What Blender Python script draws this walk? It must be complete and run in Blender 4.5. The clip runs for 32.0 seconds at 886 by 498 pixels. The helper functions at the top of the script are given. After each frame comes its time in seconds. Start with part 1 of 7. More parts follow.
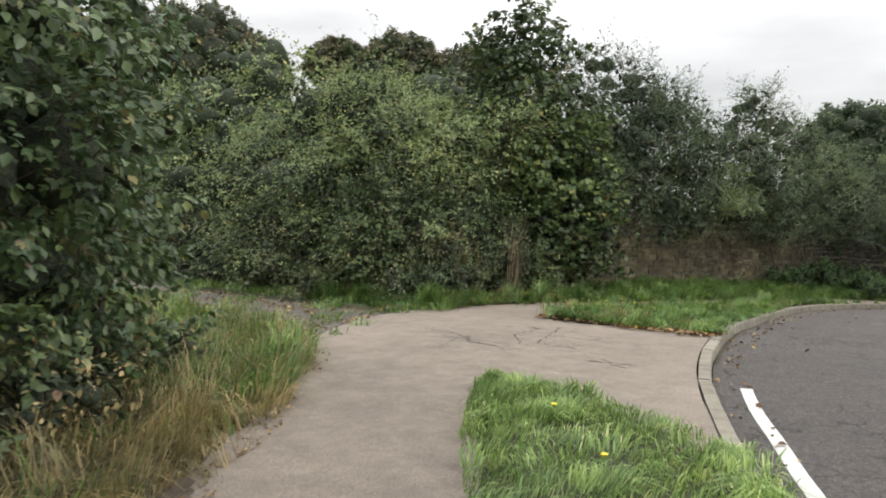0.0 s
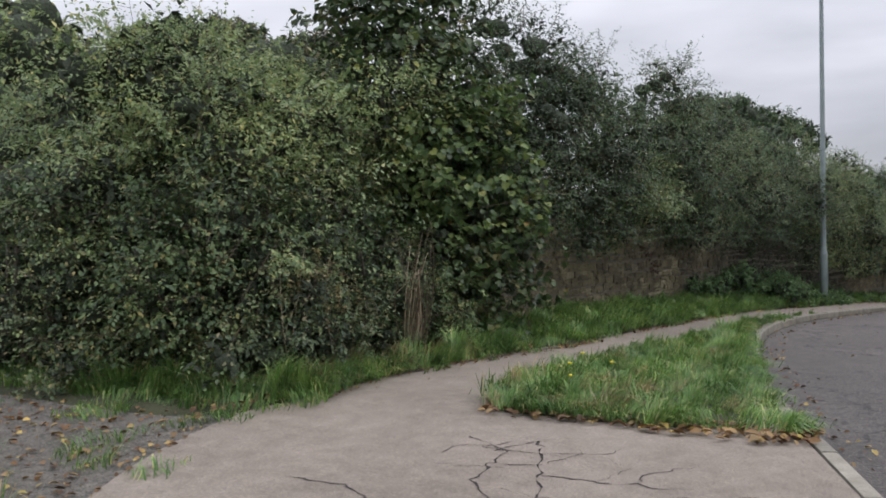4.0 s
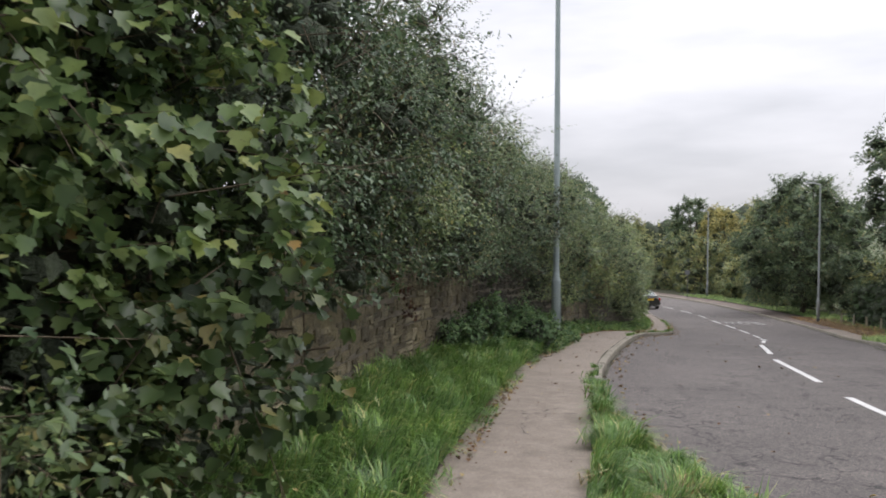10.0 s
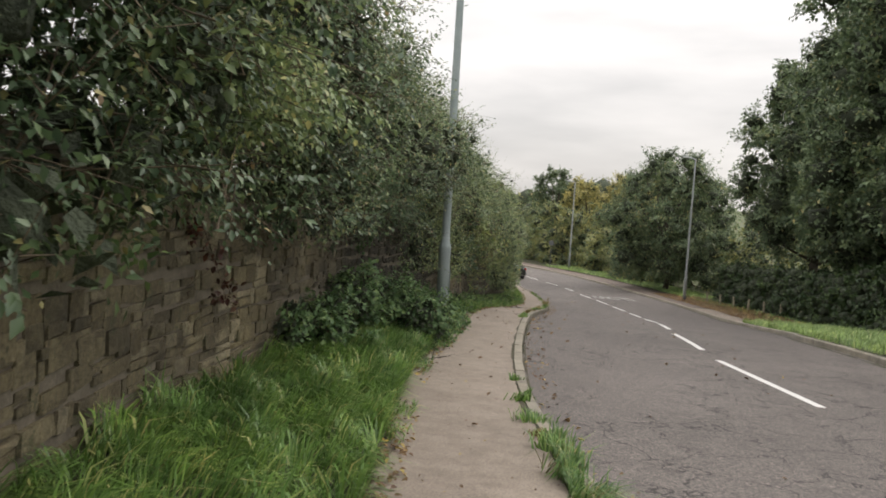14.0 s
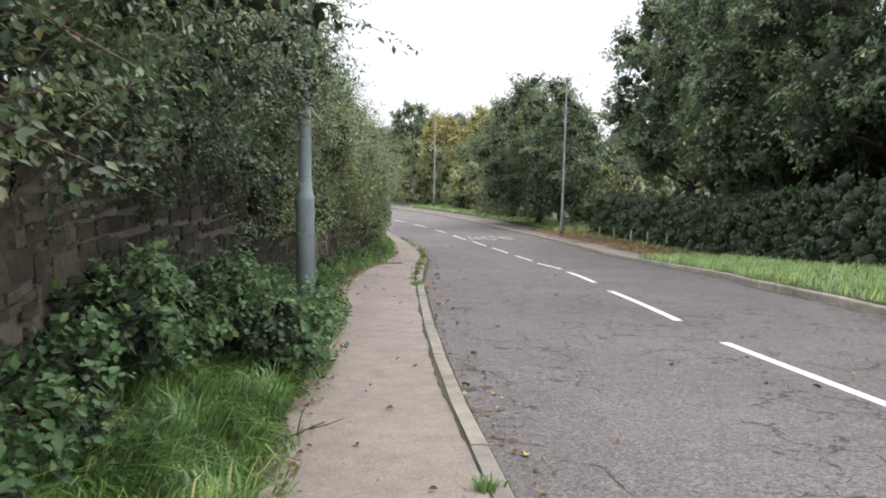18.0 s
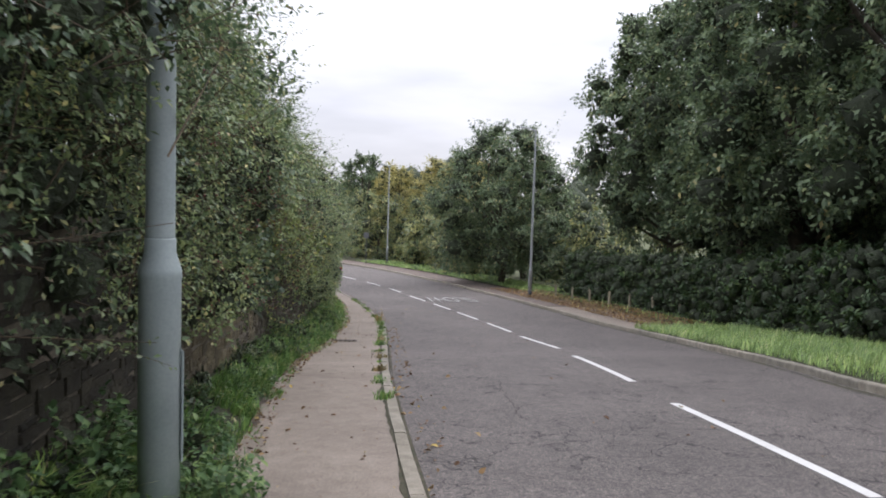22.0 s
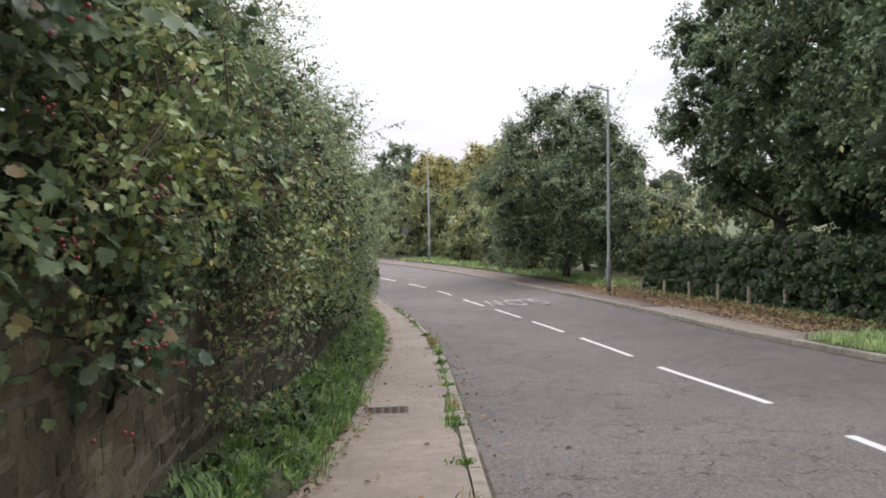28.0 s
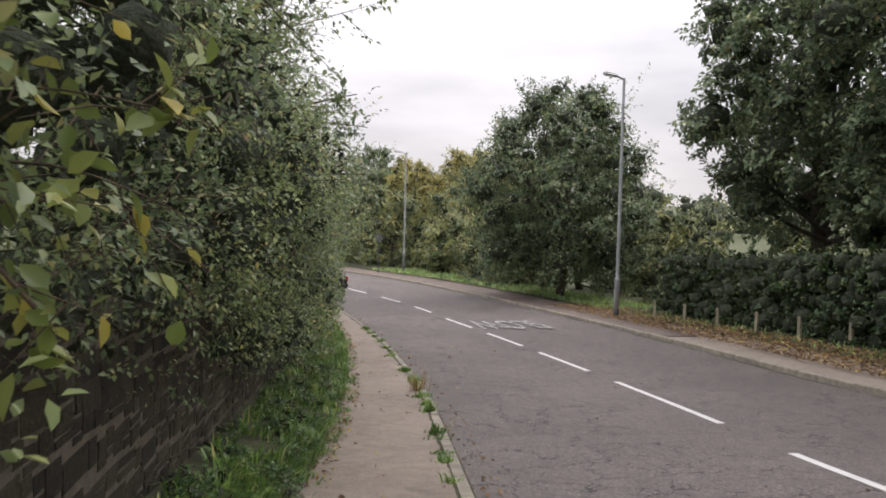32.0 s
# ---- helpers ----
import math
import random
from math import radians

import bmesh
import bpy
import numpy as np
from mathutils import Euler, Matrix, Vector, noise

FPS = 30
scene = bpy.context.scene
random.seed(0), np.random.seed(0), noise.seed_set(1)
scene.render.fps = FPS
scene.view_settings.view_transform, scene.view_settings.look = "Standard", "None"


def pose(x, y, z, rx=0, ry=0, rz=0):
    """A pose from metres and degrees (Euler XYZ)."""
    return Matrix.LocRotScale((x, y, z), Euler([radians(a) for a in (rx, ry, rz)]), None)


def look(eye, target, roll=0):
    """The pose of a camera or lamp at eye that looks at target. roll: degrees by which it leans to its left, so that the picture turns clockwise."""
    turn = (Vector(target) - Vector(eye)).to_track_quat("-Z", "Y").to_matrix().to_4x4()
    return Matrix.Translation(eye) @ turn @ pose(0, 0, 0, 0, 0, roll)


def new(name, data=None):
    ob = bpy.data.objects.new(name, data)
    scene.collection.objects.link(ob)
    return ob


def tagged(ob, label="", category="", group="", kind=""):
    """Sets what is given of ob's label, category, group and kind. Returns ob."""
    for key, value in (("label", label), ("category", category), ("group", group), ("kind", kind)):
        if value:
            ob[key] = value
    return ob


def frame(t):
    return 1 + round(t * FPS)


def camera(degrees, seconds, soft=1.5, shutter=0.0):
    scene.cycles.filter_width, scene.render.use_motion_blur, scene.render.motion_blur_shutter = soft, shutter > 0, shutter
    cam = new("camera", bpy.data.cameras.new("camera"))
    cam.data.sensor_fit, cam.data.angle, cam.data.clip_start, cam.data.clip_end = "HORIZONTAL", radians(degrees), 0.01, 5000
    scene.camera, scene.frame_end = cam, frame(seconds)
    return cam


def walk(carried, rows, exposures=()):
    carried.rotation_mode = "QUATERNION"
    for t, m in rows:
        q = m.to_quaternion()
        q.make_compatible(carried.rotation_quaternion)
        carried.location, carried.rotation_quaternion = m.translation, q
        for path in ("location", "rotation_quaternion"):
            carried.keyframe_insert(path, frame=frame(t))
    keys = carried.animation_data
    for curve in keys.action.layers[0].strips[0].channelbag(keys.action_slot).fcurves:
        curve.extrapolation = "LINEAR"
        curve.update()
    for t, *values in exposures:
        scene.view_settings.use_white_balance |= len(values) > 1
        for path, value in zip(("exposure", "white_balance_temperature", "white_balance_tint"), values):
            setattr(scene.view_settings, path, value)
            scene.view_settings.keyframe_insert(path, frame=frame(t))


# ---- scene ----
cam = camera(56.2, 32.0, soft=1.8, shutter=0.3)
METRES, EYE, TILT, LEAN, TURN = 40.0, 1.5, 0.0, 0.0, 42.7
ROWS = [
    (0.0, 0.0, 0.0, 0.0, 0.03, -2.54, -0.63),
    (0.5, -0.0026, 0.0149, 0.0003, -3.06, -1.34, -0.65),
    (1.0, -0.0039, 0.0302, 0.0005, -5.08, -0.96, 0.55),
    (1.5, -0.0059, 0.0448, 0.0002, -5.57, -1.31, 0.57),
    (2.0, -0.0073, 0.06, 0.0012, -7.88, -1.84, 1.41),
    (2.5, -0.007, 0.0757, 0.0018, -10.03, -2.77, 1.13),
    (4.5, -0.0037, 0.136, 0.0033, -11.12, -2.09, 1.56),
    (5.0, -0.0026, 0.1503, 0.004, -9.72, -1.82, 1.26),
    (5.5, -0.0026, 0.1644, 0.005, -11.3, -1.33, 2.21),
    (6.0, -0.0009, 0.1783, 0.0051, -12.96, -1.45, 2.16),
    (6.5, 0.0007, 0.1927, 0.0042, -17.09, -1.71, 1.41),
    (7.0, 0.0044, 0.207, 0.0038, -21.02, -2.12, 1.2),
    (7.5, 0.008, 0.2217, 0.0034, -22.04, -2.13, 1.04),
    (8.0, 0.0108, 0.2364, 0.0035, -25.4, -3.6, 1.68),
    (8.5, 0.0149, 0.2504, 0.0037, -27.0, -4.03, 0.8),
    (9.0, 0.0181, 0.2646, 0.0039, -30.97, -3.55, 0.62),
    (9.5, 0.023, 0.2779, 0.003, -34.05, -2.74, 0.69),
    (10.0, 0.0276, 0.2913, 0.0023, -36.89, -1.74, -0.18),
    (10.5, 0.0348, 0.3051, 0.0013, -39.88, -2.7, 0.74),
    (11.0, 0.042, 0.3184, 0.0006, -41.39, -4.0, 0.59),
    (11.5, 0.0498, 0.3312, -0.0001, -44.78, -4.02, 1.75),
    (12.0, 0.0594, 0.3412, -0.0007, -46.34, -4.49, -0.12),
    (12.5, 0.0686, 0.352, -0.0018, -49.24, -4.25, -2.24),
    (13.0, 0.0782, 0.3621, -0.0033, -48.24, -4.13, -2.42),
    (13.5, 0.0883, 0.3727, -0.0049, -46.69, -4.03, -3.77),
    (15.5, 0.1307, 0.412, -0.0059, -47.41, -4.31, -1.1),
    (16.0, 0.1415, 0.4236, -0.0075, -49.91, -5.09, -0.48),
    (16.5, 0.1535, 0.4346, -0.0091, -52.3, -6.59, -0.21),
    (17.0, 0.1645, 0.4471, -0.0106, -54.38, -7.16, -0.85),
    (17.5, 0.1765, 0.458, -0.0116, -56.83, -6.9, -0.15),
    (18.0, 0.188, 0.4678, -0.0119, -56.59, -7.75, -0.92),
    (18.5, 0.1986, 0.4778, -0.0122, -57.26, -8.41, 1.45),
    (19.0, 0.2104, 0.4863, -0.012, -57.26, -7.66, 3.3),
    (19.5, 0.2216, 0.4964, -0.0134, -58.64, -6.55, 1.82),
    (20.0, 0.2341, 0.5058, -0.0148, -59.45, -5.71, 0.7),
    (20.5, 0.2465, 0.5161, -0.0161, -58.75, -5.48, -0.45),
    (21.0, 0.2593, 0.5252, -0.0169, -59.35, -5.7, 0.57),
    (21.5, 0.2722, 0.5333, -0.0173, -59.02, -4.84, -0.48),
    (22.0, 0.285, 0.5428, -0.0183, -60.02, -3.94, -1.75),
    (22.5, 0.2992, 0.5519, -0.0198, -60.97, -3.82, -2.77),
    (23.0, 0.3114, 0.5615, -0.0213, -64.02, -4.62, -1.93),
    (23.5, 0.3249, 0.5711, -0.0228, -64.14, -5.49, -1.14),
    (24.0, 0.338, 0.5817, -0.0244, -62.23, -4.87, -2.01),
    (24.5, 0.3514, 0.5908, -0.0259, -62.12, -4.25, -2.03),
    (26.5, 0.4012, 0.6301, -0.0291, -60.36, -3.91, -0.07),
    (27.0, 0.4159, 0.6396, -0.0301, -58.48, -4.51, 1.26),
    (27.5, 0.4294, 0.65, -0.0319, -57.76, -4.68, 1.59),
    (28.0, 0.4437, 0.6591, -0.0339, -57.61, -4.31, 1.15),
    (28.5, 0.4575, 0.6695, -0.0358, -56.93, -4.31, 0.52),
    (29.0, 0.4709, 0.6786, -0.0372, -57.16, -4.84, 0.05),
    (29.5, 0.4848, 0.6893, -0.0389, -56.43, -5.08, -2.09),
    (30.0, 0.4983, 0.6996, -0.0399, -55.93, -4.03, -1.44),
    (30.5, 0.5136, 0.7091, -0.0416, -55.24, -3.36, -2.49),
    (31.0, 0.5287, 0.7204, -0.0438, -57.32, -3.63, -3.13),
    (31.5, 0.5443, 0.7313, -0.0464, -58.75, -3.84, -2.73),
    (32.0, 0.5581, 0.7426, -0.0484, -59.44, -3.41, -1.21),
]
# seconds, stops, kelvin, tint
EXPOSURES = [(0.0, -0.08, 6500, 10.0), (1.0, -0.55, 6250, 13), (2.0, -0.6, 6000, 14), (2.5, -0.6, 6000, 14), (4.5, -0.4, 6050, 16.0), (5.0, -0.35, 6150, 22), (6.0, -0.05, 6000, 22), (7.0, 0.1, 6050, 22), (9.0, 0.05, 6050, 22), (10.0, -0.05, 6250, 15.0), (12, -0.05, 6750, 13.0), (13.0, -0.05, 6800, 12.0), (15.5, 0.1, 6758, 13.7), (16.0, 0.2, 6750, 14.0), (17.0, 0.5, 6500, 16.0), (18.0, 0.5, 6150, 14.0), (19.0, 0.6, 6025, 14.5), (20, 0.33, 5900, 17), (21.0, 0.28, 5983, 17), (22.0, 0.13, 6067, 17), (23.0, 0.08, 6150, 17), (24.5, 0.08, 6180, 15.9), (27.0, 0.18, 6230, 17.4), (28.0, 0.32, 6250, 18.0), (29.0, 0.29, 6275, 18.0), (30.0, 0.29, 6300, 18.0), (31, 0.155, 6400, 18.0), (32.0, 0.05, 6500, 18.0)]
walk(cam, [(t, pose(0, 0, EYE, TILT, LEAN, TURN) @ pose(METRES * x, METRES * y, METRES * z, 90 + pitch, roll, yaw)) for t, x, y, z, yaw, pitch, roll in ROWS], EXPOSURES)

# ---------------------------------------------------------------- sky and sun
SUN_ELEVATION, SUN_AZIMUTH = 42.0, 70.0


def make_world():
    w = bpy.data.worlds.new("overcast_sky")
    scene.world = w
    w.use_nodes = True
    n, l = w.node_tree.nodes, w.node_tree.links
    n.clear()
    out, bg = n.new("ShaderNodeOutputWorld"), n.new("ShaderNodeBackground")
    l.new(bg.outputs[0], out.inputs[0])
    sky = n.new("ShaderNodeTexSky")
    sky.sky_type, sky.sun_disc = "NISHITA", False
    sky.sun_elevation, sky.sun_rotation = radians(SUN_ELEVATION), radians(SUN_AZIMUTH)
    dim = n.new("ShaderNodeVectorMath")
    dim.operation = "SCALE"
    dim.inputs["Scale"].default_value = 0.1
    l.new(sky.outputs[0], dim.inputs[0])
    co = n.new("ShaderNodeTexCoord")
    sep = n.new("ShaderNodeSeparateXYZ")
    l.new(co.outputs["Generated"], sep.inputs[0])
    # cloud deck: brighter towards the zenith, as an overcast sky is
    up = n.new("ShaderNodeMapRange")
    up.inputs["From Min"].default_value, up.inputs["From Max"].default_value = 0.0, 1.0
    up.inputs["To Min"].default_value, up.inputs["To Max"].default_value = 0.80, 2.7
    l.new(sep.outputs["Z"], up.inputs["Value"])
    mp = n.new("ShaderNodeMapping")
    mp.inputs["Scale"].default_value = (1.6, 1.6, 6.5)
    l.new(co.outputs["Generated"], mp.inputs[0])
    cloud = n.new("ShaderNodeTexNoise")
    cloud.inputs["Scale"].default_value, cloud.inputs["Detail"].default_value, cloud.inputs["Roughness"].default_value = 1.6, 5, 0.5
    l.new(mp.outputs[0], cloud.inputs["Vector"])
    ramp = n.new("ShaderNodeValToRGB")
    ramp.color_ramp.elements[0].position, ramp.color_ramp.elements[0].color = 0.33, (0.73, 0.74, 0.745, 1)
    ramp.color_ramp.elements[1].position, ramp.color_ramp.elements[1].color = 0.62, (1.05, 1.045, 1.04, 1)
    l.new(cloud.outputs[0], ramp.inputs[0])
    mul = n.new("ShaderNodeVectorMath")
    mul.operation = "SCALE"
    l.new(ramp.outputs[0], mul.inputs[0])
    l.new(up.outputs[0], mul.inputs["Scale"])
    mix = n.new("ShaderNodeMix")
    mix.data_type = "RGBA"
    mix.inputs["Factor"].default_value = 0.92
    l.new(dim.outputs[0], mix.inputs["A"])
    l.new(mul.outputs[0], mix.inputs["B"])
    l.new(mix.outputs["Result"], bg.inputs["Color"])
    bg.inputs["Strength"].default_value = 1.0


make_world()
sun_data = bpy.data.lights.new("sun", "SUN")
sun_data.energy, sun_data.angle, sun_data.color = 1.5, radians(35), (1.0, 0.97, 0.92)
sun = new("sun", sun_data)
sun.matrix_world = look((0, 0, 60), (-60 * math.sin(radians(SUN_AZIMUTH)) / math.tan(radians(SUN_ELEVATION)), -60 * math.cos(radians(SUN_AZIMUTH)) / math.tan(radians(SUN_ELEVATION)), 0))


# ---------------------------------------------------------------- materials
def node_mat(name):
    m = bpy.data.materials.new(name)
    m.use_nodes = True
    n, l = m.node_tree.nodes, m.node_tree.links
    return m, n, l, n["Principled BSDF"]


def ramp_node(n, stops):
    r = n.new("ShaderNodeValToRGB")
    el = r.color_ramp.elements
    while len(el) < len(stops):
        el.new(0.5)
    for e, (p, c) in zip(el, stops):
        e.position, e.color = p, (*c, 1)
    return r


def noise_node(n, l, co, scale, detail=4, rough=0.55):
    t = n.new("ShaderNodeTexNoise")
    t.inputs["Scale"].default_value, t.inputs["Detail"].default_value, t.inputs["Roughness"].default_value = scale, detail, rough
    l.new(co, t.inputs["Vector"])
    return t.outputs[0]


def mix_rgb(n, l, fac, a, b, mode="MIX"):
    m = n.new("ShaderNodeMix")
    m.data_type, m.blend_type = "RGBA", mode
    for sock, v in (("Factor", fac), ("A", a), ("B", b)):
        if isinstance(v, bpy.types.NodeSocket):
            l.new(v, m.inputs[sock])
        elif sock == "Factor":
            m.inputs[sock].default_value = v
        else:
            m.inputs[sock].default_value = (*v, 1)
    return m.outputs["Result"]


def maths(n, l, op, a, b=0.0):
    m = n.new("ShaderNodeMath")
    m.operation = op
    for i, v in enumerate((a, b)):
        if isinstance(v, bpy.types.NodeSocket):
            l.new(v, m.inputs[i])
        else:
            m.inputs[i].default_value = v
    return m.outputs[0]


def bump(n, l, p, height, strength, distance):
    b = n.new("ShaderNodeBump")
    b.inputs["Strength"].default_value, b.inputs["Distance"].default_value = strength, distance
    l.new(height, b.inputs["Height"])
    l.new(b.outputs[0], p.inputs["Normal"])


def place(n, l):
    g = n.new("ShaderNodeNewGeometry")
    return g.outputs["Position"]


def leaf_mat(name, stops, rough=0.5, glow=0.3, spot=(0.25, 0.2, 0.06), spots=0.0, mute=0.27, gain=1.35):
    """Leaf: the colour differs leaf by leaf, and light passes through."""
    m, n, l, p = node_mat(name)
    g = n.new("ShaderNodeNewGeometry")
    def tone(c):
        grey = 0.3 * c[0] + 0.6 * c[1] + 0.1 * c[2]
        return tuple(gain * (mute * grey * k + (1 - mute) * v) for v, k in zip(c, (1.0, 1.0, 1.12)))

    r = ramp_node(n, [(p_, tone(c)) for p_, c in stops])
    l.new(g.outputs["Random Per Island"], r.inputs[0])
    col = r.outputs[0]
    big = noise_node(n, l, g.outputs["Position"], 0.9, 3)
    shade = ramp_node(n, [(0.35, (0.72, 0.76, 0.75)), (0.65, (1.15, 1.1, 0.95))])
    l.new(big, shade.inputs[0])
    col = mix_rgb(n, l, 1.0, col, shade.outputs[0], "MULTIPLY")
    clump = ramp_node(n, [(0.36, (0.74, 0.78, 0.8)), (0.62, (1.16, 1.12, 1.02))])
    l.new(noise_node(n, l, g.outputs["Position"], 5.5, 3), clump.inputs[0])
    col = mix_rgb(n, l, 1.0, col, clump.outputs[0], "MULTIPLY")
    if spots:
        fine = noise_node(n, l, g.outputs["Position"], 60, 2)
        col = mix_rgb(n, l, maths(n, l, "MULTIPLY", maths(n, l, "GREATER_THAN", fine, 0.66), spots), col, spot)
    l.new(col, p.inputs["Base Color"])
    p.inputs["Roughness"].default_value = rough * 0.85
    p.inputs["Specular IOR Level"].default_value = 0.42
    tr = n.new("ShaderNodeBsdfTranslucent")
    l.new(col, tr.inputs["Color"])
    mx = n.new("ShaderNodeMixShader")
    mx.inputs[0].default_value = glow
    l.new(p.outputs[0], mx.inputs[1])
    l.new(tr.outputs[0], mx.inputs[2])
    l.new(mx.outputs[0], n["Material Output"].inputs["Surface"])
    return m


def plain_mat(name, a, b, scale=8.0, rough=0.7, metal=0.0, bumps=0.0, bscale=60.0, bdist=0.003, fine=0.35, rnd=0.0):
    """Two tones of one surface, mixed by coarse and fine noise, with relief."""
    m, n, l, p = node_mat(name)
    co = place(n, l)
    big, small = noise_node(n, l, co, scale, 4), noise_node(n, l, co, bscale, 3)
    f = maths(n, l, "ADD", maths(n, l, "MULTIPLY", big, 1 - fine), maths(n, l, "MULTIPLY", small, fine))
    r = ramp_node(n, [(0.36, a), (0.64, b)])
    l.new(f, r.inputs[0])
    col = r.outputs[0]
    if rnd:
        oi = n.new("ShaderNodeObjectInfo")
        t = ramp_node(n, [(0.0, (1 - rnd,) * 3), (0.5, (1.0, 0.97, 0.93)), (1.0, (1 + rnd, 1 + rnd * 0.9, 1 + rnd * 0.8))])
        l.new(oi.outputs["Random"], t.inputs[0])
        col = mix_rgb(n, l, 1.0, col, t.outputs[0], "MULTIPLY")
    l.new(col, p.inputs["Base Color"])
    p.inputs["Roughness"].default_value, p.inputs["Metallic"].default_value = rough, metal
    if bumps:
        bump(n, l, p, small, bumps, bdist)
    return m


def asphalt_mat(name, dark, light, crack_scale, crack_amount, stone, grit=140.0, patch=0.5, soft=1.0, dark_length=None):
    """Bound aggregate: speckle, wear patches and irregular cracks; optionally a darker first length (its end, start of
    the full tone, its tone).
    """
    m, n, l, p = node_mat(name)
    co = place(n, l)
    wear = noise_node(n, l, co, patch, 5, 0.6)
    mid = noise_node(n, l, co, 6.0, 4, 0.6)
    speck = noise_node(n, l, co, grit, 2, 0.7)
    r = ramp_node(n, [(0.3, dark), (0.7, light)])
    l.new(maths(n, l, "ADD", maths(n, l, "MULTIPLY", wear, 0.55), maths(n, l, "MULTIPLY", mid, 0.45)), r.inputs[0])
    grain = ramp_node(n, [(0.38, tuple(1 - soft * v for v in (0.4, 0.4, 0.39))), (0.5, (0.98, 0.98, 0.98)), (0.63, tuple(1 + soft * v for v in (0.5, 0.47, 0.42)))])
    l.new(noise_node(n, l, co, grit * 0.33, 3, 0.8), grain.inputs[0])
    sp = ramp_node(n, [(0.4, tuple(1 - soft * v for v in (0.38, 0.38, 0.37))), (0.5, (1, 1, 1)), (0.62, stone)])
    l.new(speck, sp.inputs[0])
    col = mix_rgb(n, l, 1.0, r.outputs[0], sp.outputs[0], "MULTIPLY")
    col = mix_rgb(n, l, 1.0, col, grain.outputs[0], "MULTIPLY")
    if dark_length:
        along = n.new("ShaderNodeSeparateXYZ")
        l.new(n.new("ShaderNodeNewGeometry").outputs["Position"], along.inputs[0])
        tone_along = ramp_node(n, [(dark_length[0] / 40.0, (dark_length[2],) * 3), (dark_length[1] / 40.0, (1, 1, 1))])
        l.new(maths(n, l, "ADD", maths(n, l, "MULTIPLY", along.outputs["Y"], 1 / 40.0), maths(n, l, "MULTIPLY", maths(n, l, "SUBTRACT", wear, 0.5), 0.1)), tone_along.inputs[0])
        col = mix_rgb(n, l, 1.0, col, tone_along.outputs[0], "MULTIPLY")
    # cracks: cell edges bent by noise, broken into stretches
    bend = n.new("ShaderNodeTexNoise")
    bend.inputs["Scale"].default_value, bend.inputs["Detail"].default_value = crack_scale * 2.2, 4
    l.new(co, bend.inputs["Vector"])
    off = n.new("ShaderNodeVectorMath")
    off.operation = "MULTIPLY_ADD"
    off.inputs[1].default_value = (0.9 / crack_scale,) * 3
    l.new(bend.outputs["Color"], off.inputs[0])
    l.new(co, off.inputs[2])
    vor = n.new("ShaderNodeTexVoronoi")
    vor.feature = "DISTANCE_TO_EDGE"
    vor.inputs["Scale"].default_value = crack_scale
    l.new(off.outputs[0], vor.inputs["Vector"])
    thin = maths(n, l, "LESS_THAN", vor.outputs["Distance"], 0.009 * crack_scale)
    where = maths(n, l, "GREATER_THAN", noise_node(n, l, co, 0.55, 3), 1 - crack_amount)
    crack = maths(n, l, "MULTIPLY", thin, where)
    col = mix_rgb(n, l, maths(n, l, "MULTIPLY", crack, 0.8), col, (0.012, 0.012, 0.011))
    l.new(col, p.inputs["Base Color"])
    p.inputs["Roughness"].default_value = 0.85
    h = maths(n, l, "SUBTRACT", speck, maths(n, l, "MULTIPLY", crack, 2.0))
    bump(n, l, p, h, 0.55, 0.006)
    return m


def paint_mat():
    m, n, l, p = node_mat("road_paint")
    co = place(n, l)
    worn = maths(n, l, "ADD", maths(n, l, "MULTIPLY", noise_node(n, l, co, 90, 2), 0.55), maths(n, l, "MULTIPLY", noise_node(n, l, co, 3.5, 4), 0.45))
    r = ramp_node(n, [(0.36, (0.13, 0.125, 0.12)), (0.45, (0.55, 0.545, 0.52)), (0.7, (0.7, 0.695, 0.67))])
    l.new(worn, r.inputs[0])
    l.new(r.outputs[0], p.inputs["Base Color"])
    p.inputs["Roughness"].default_value = 0.7
    return m


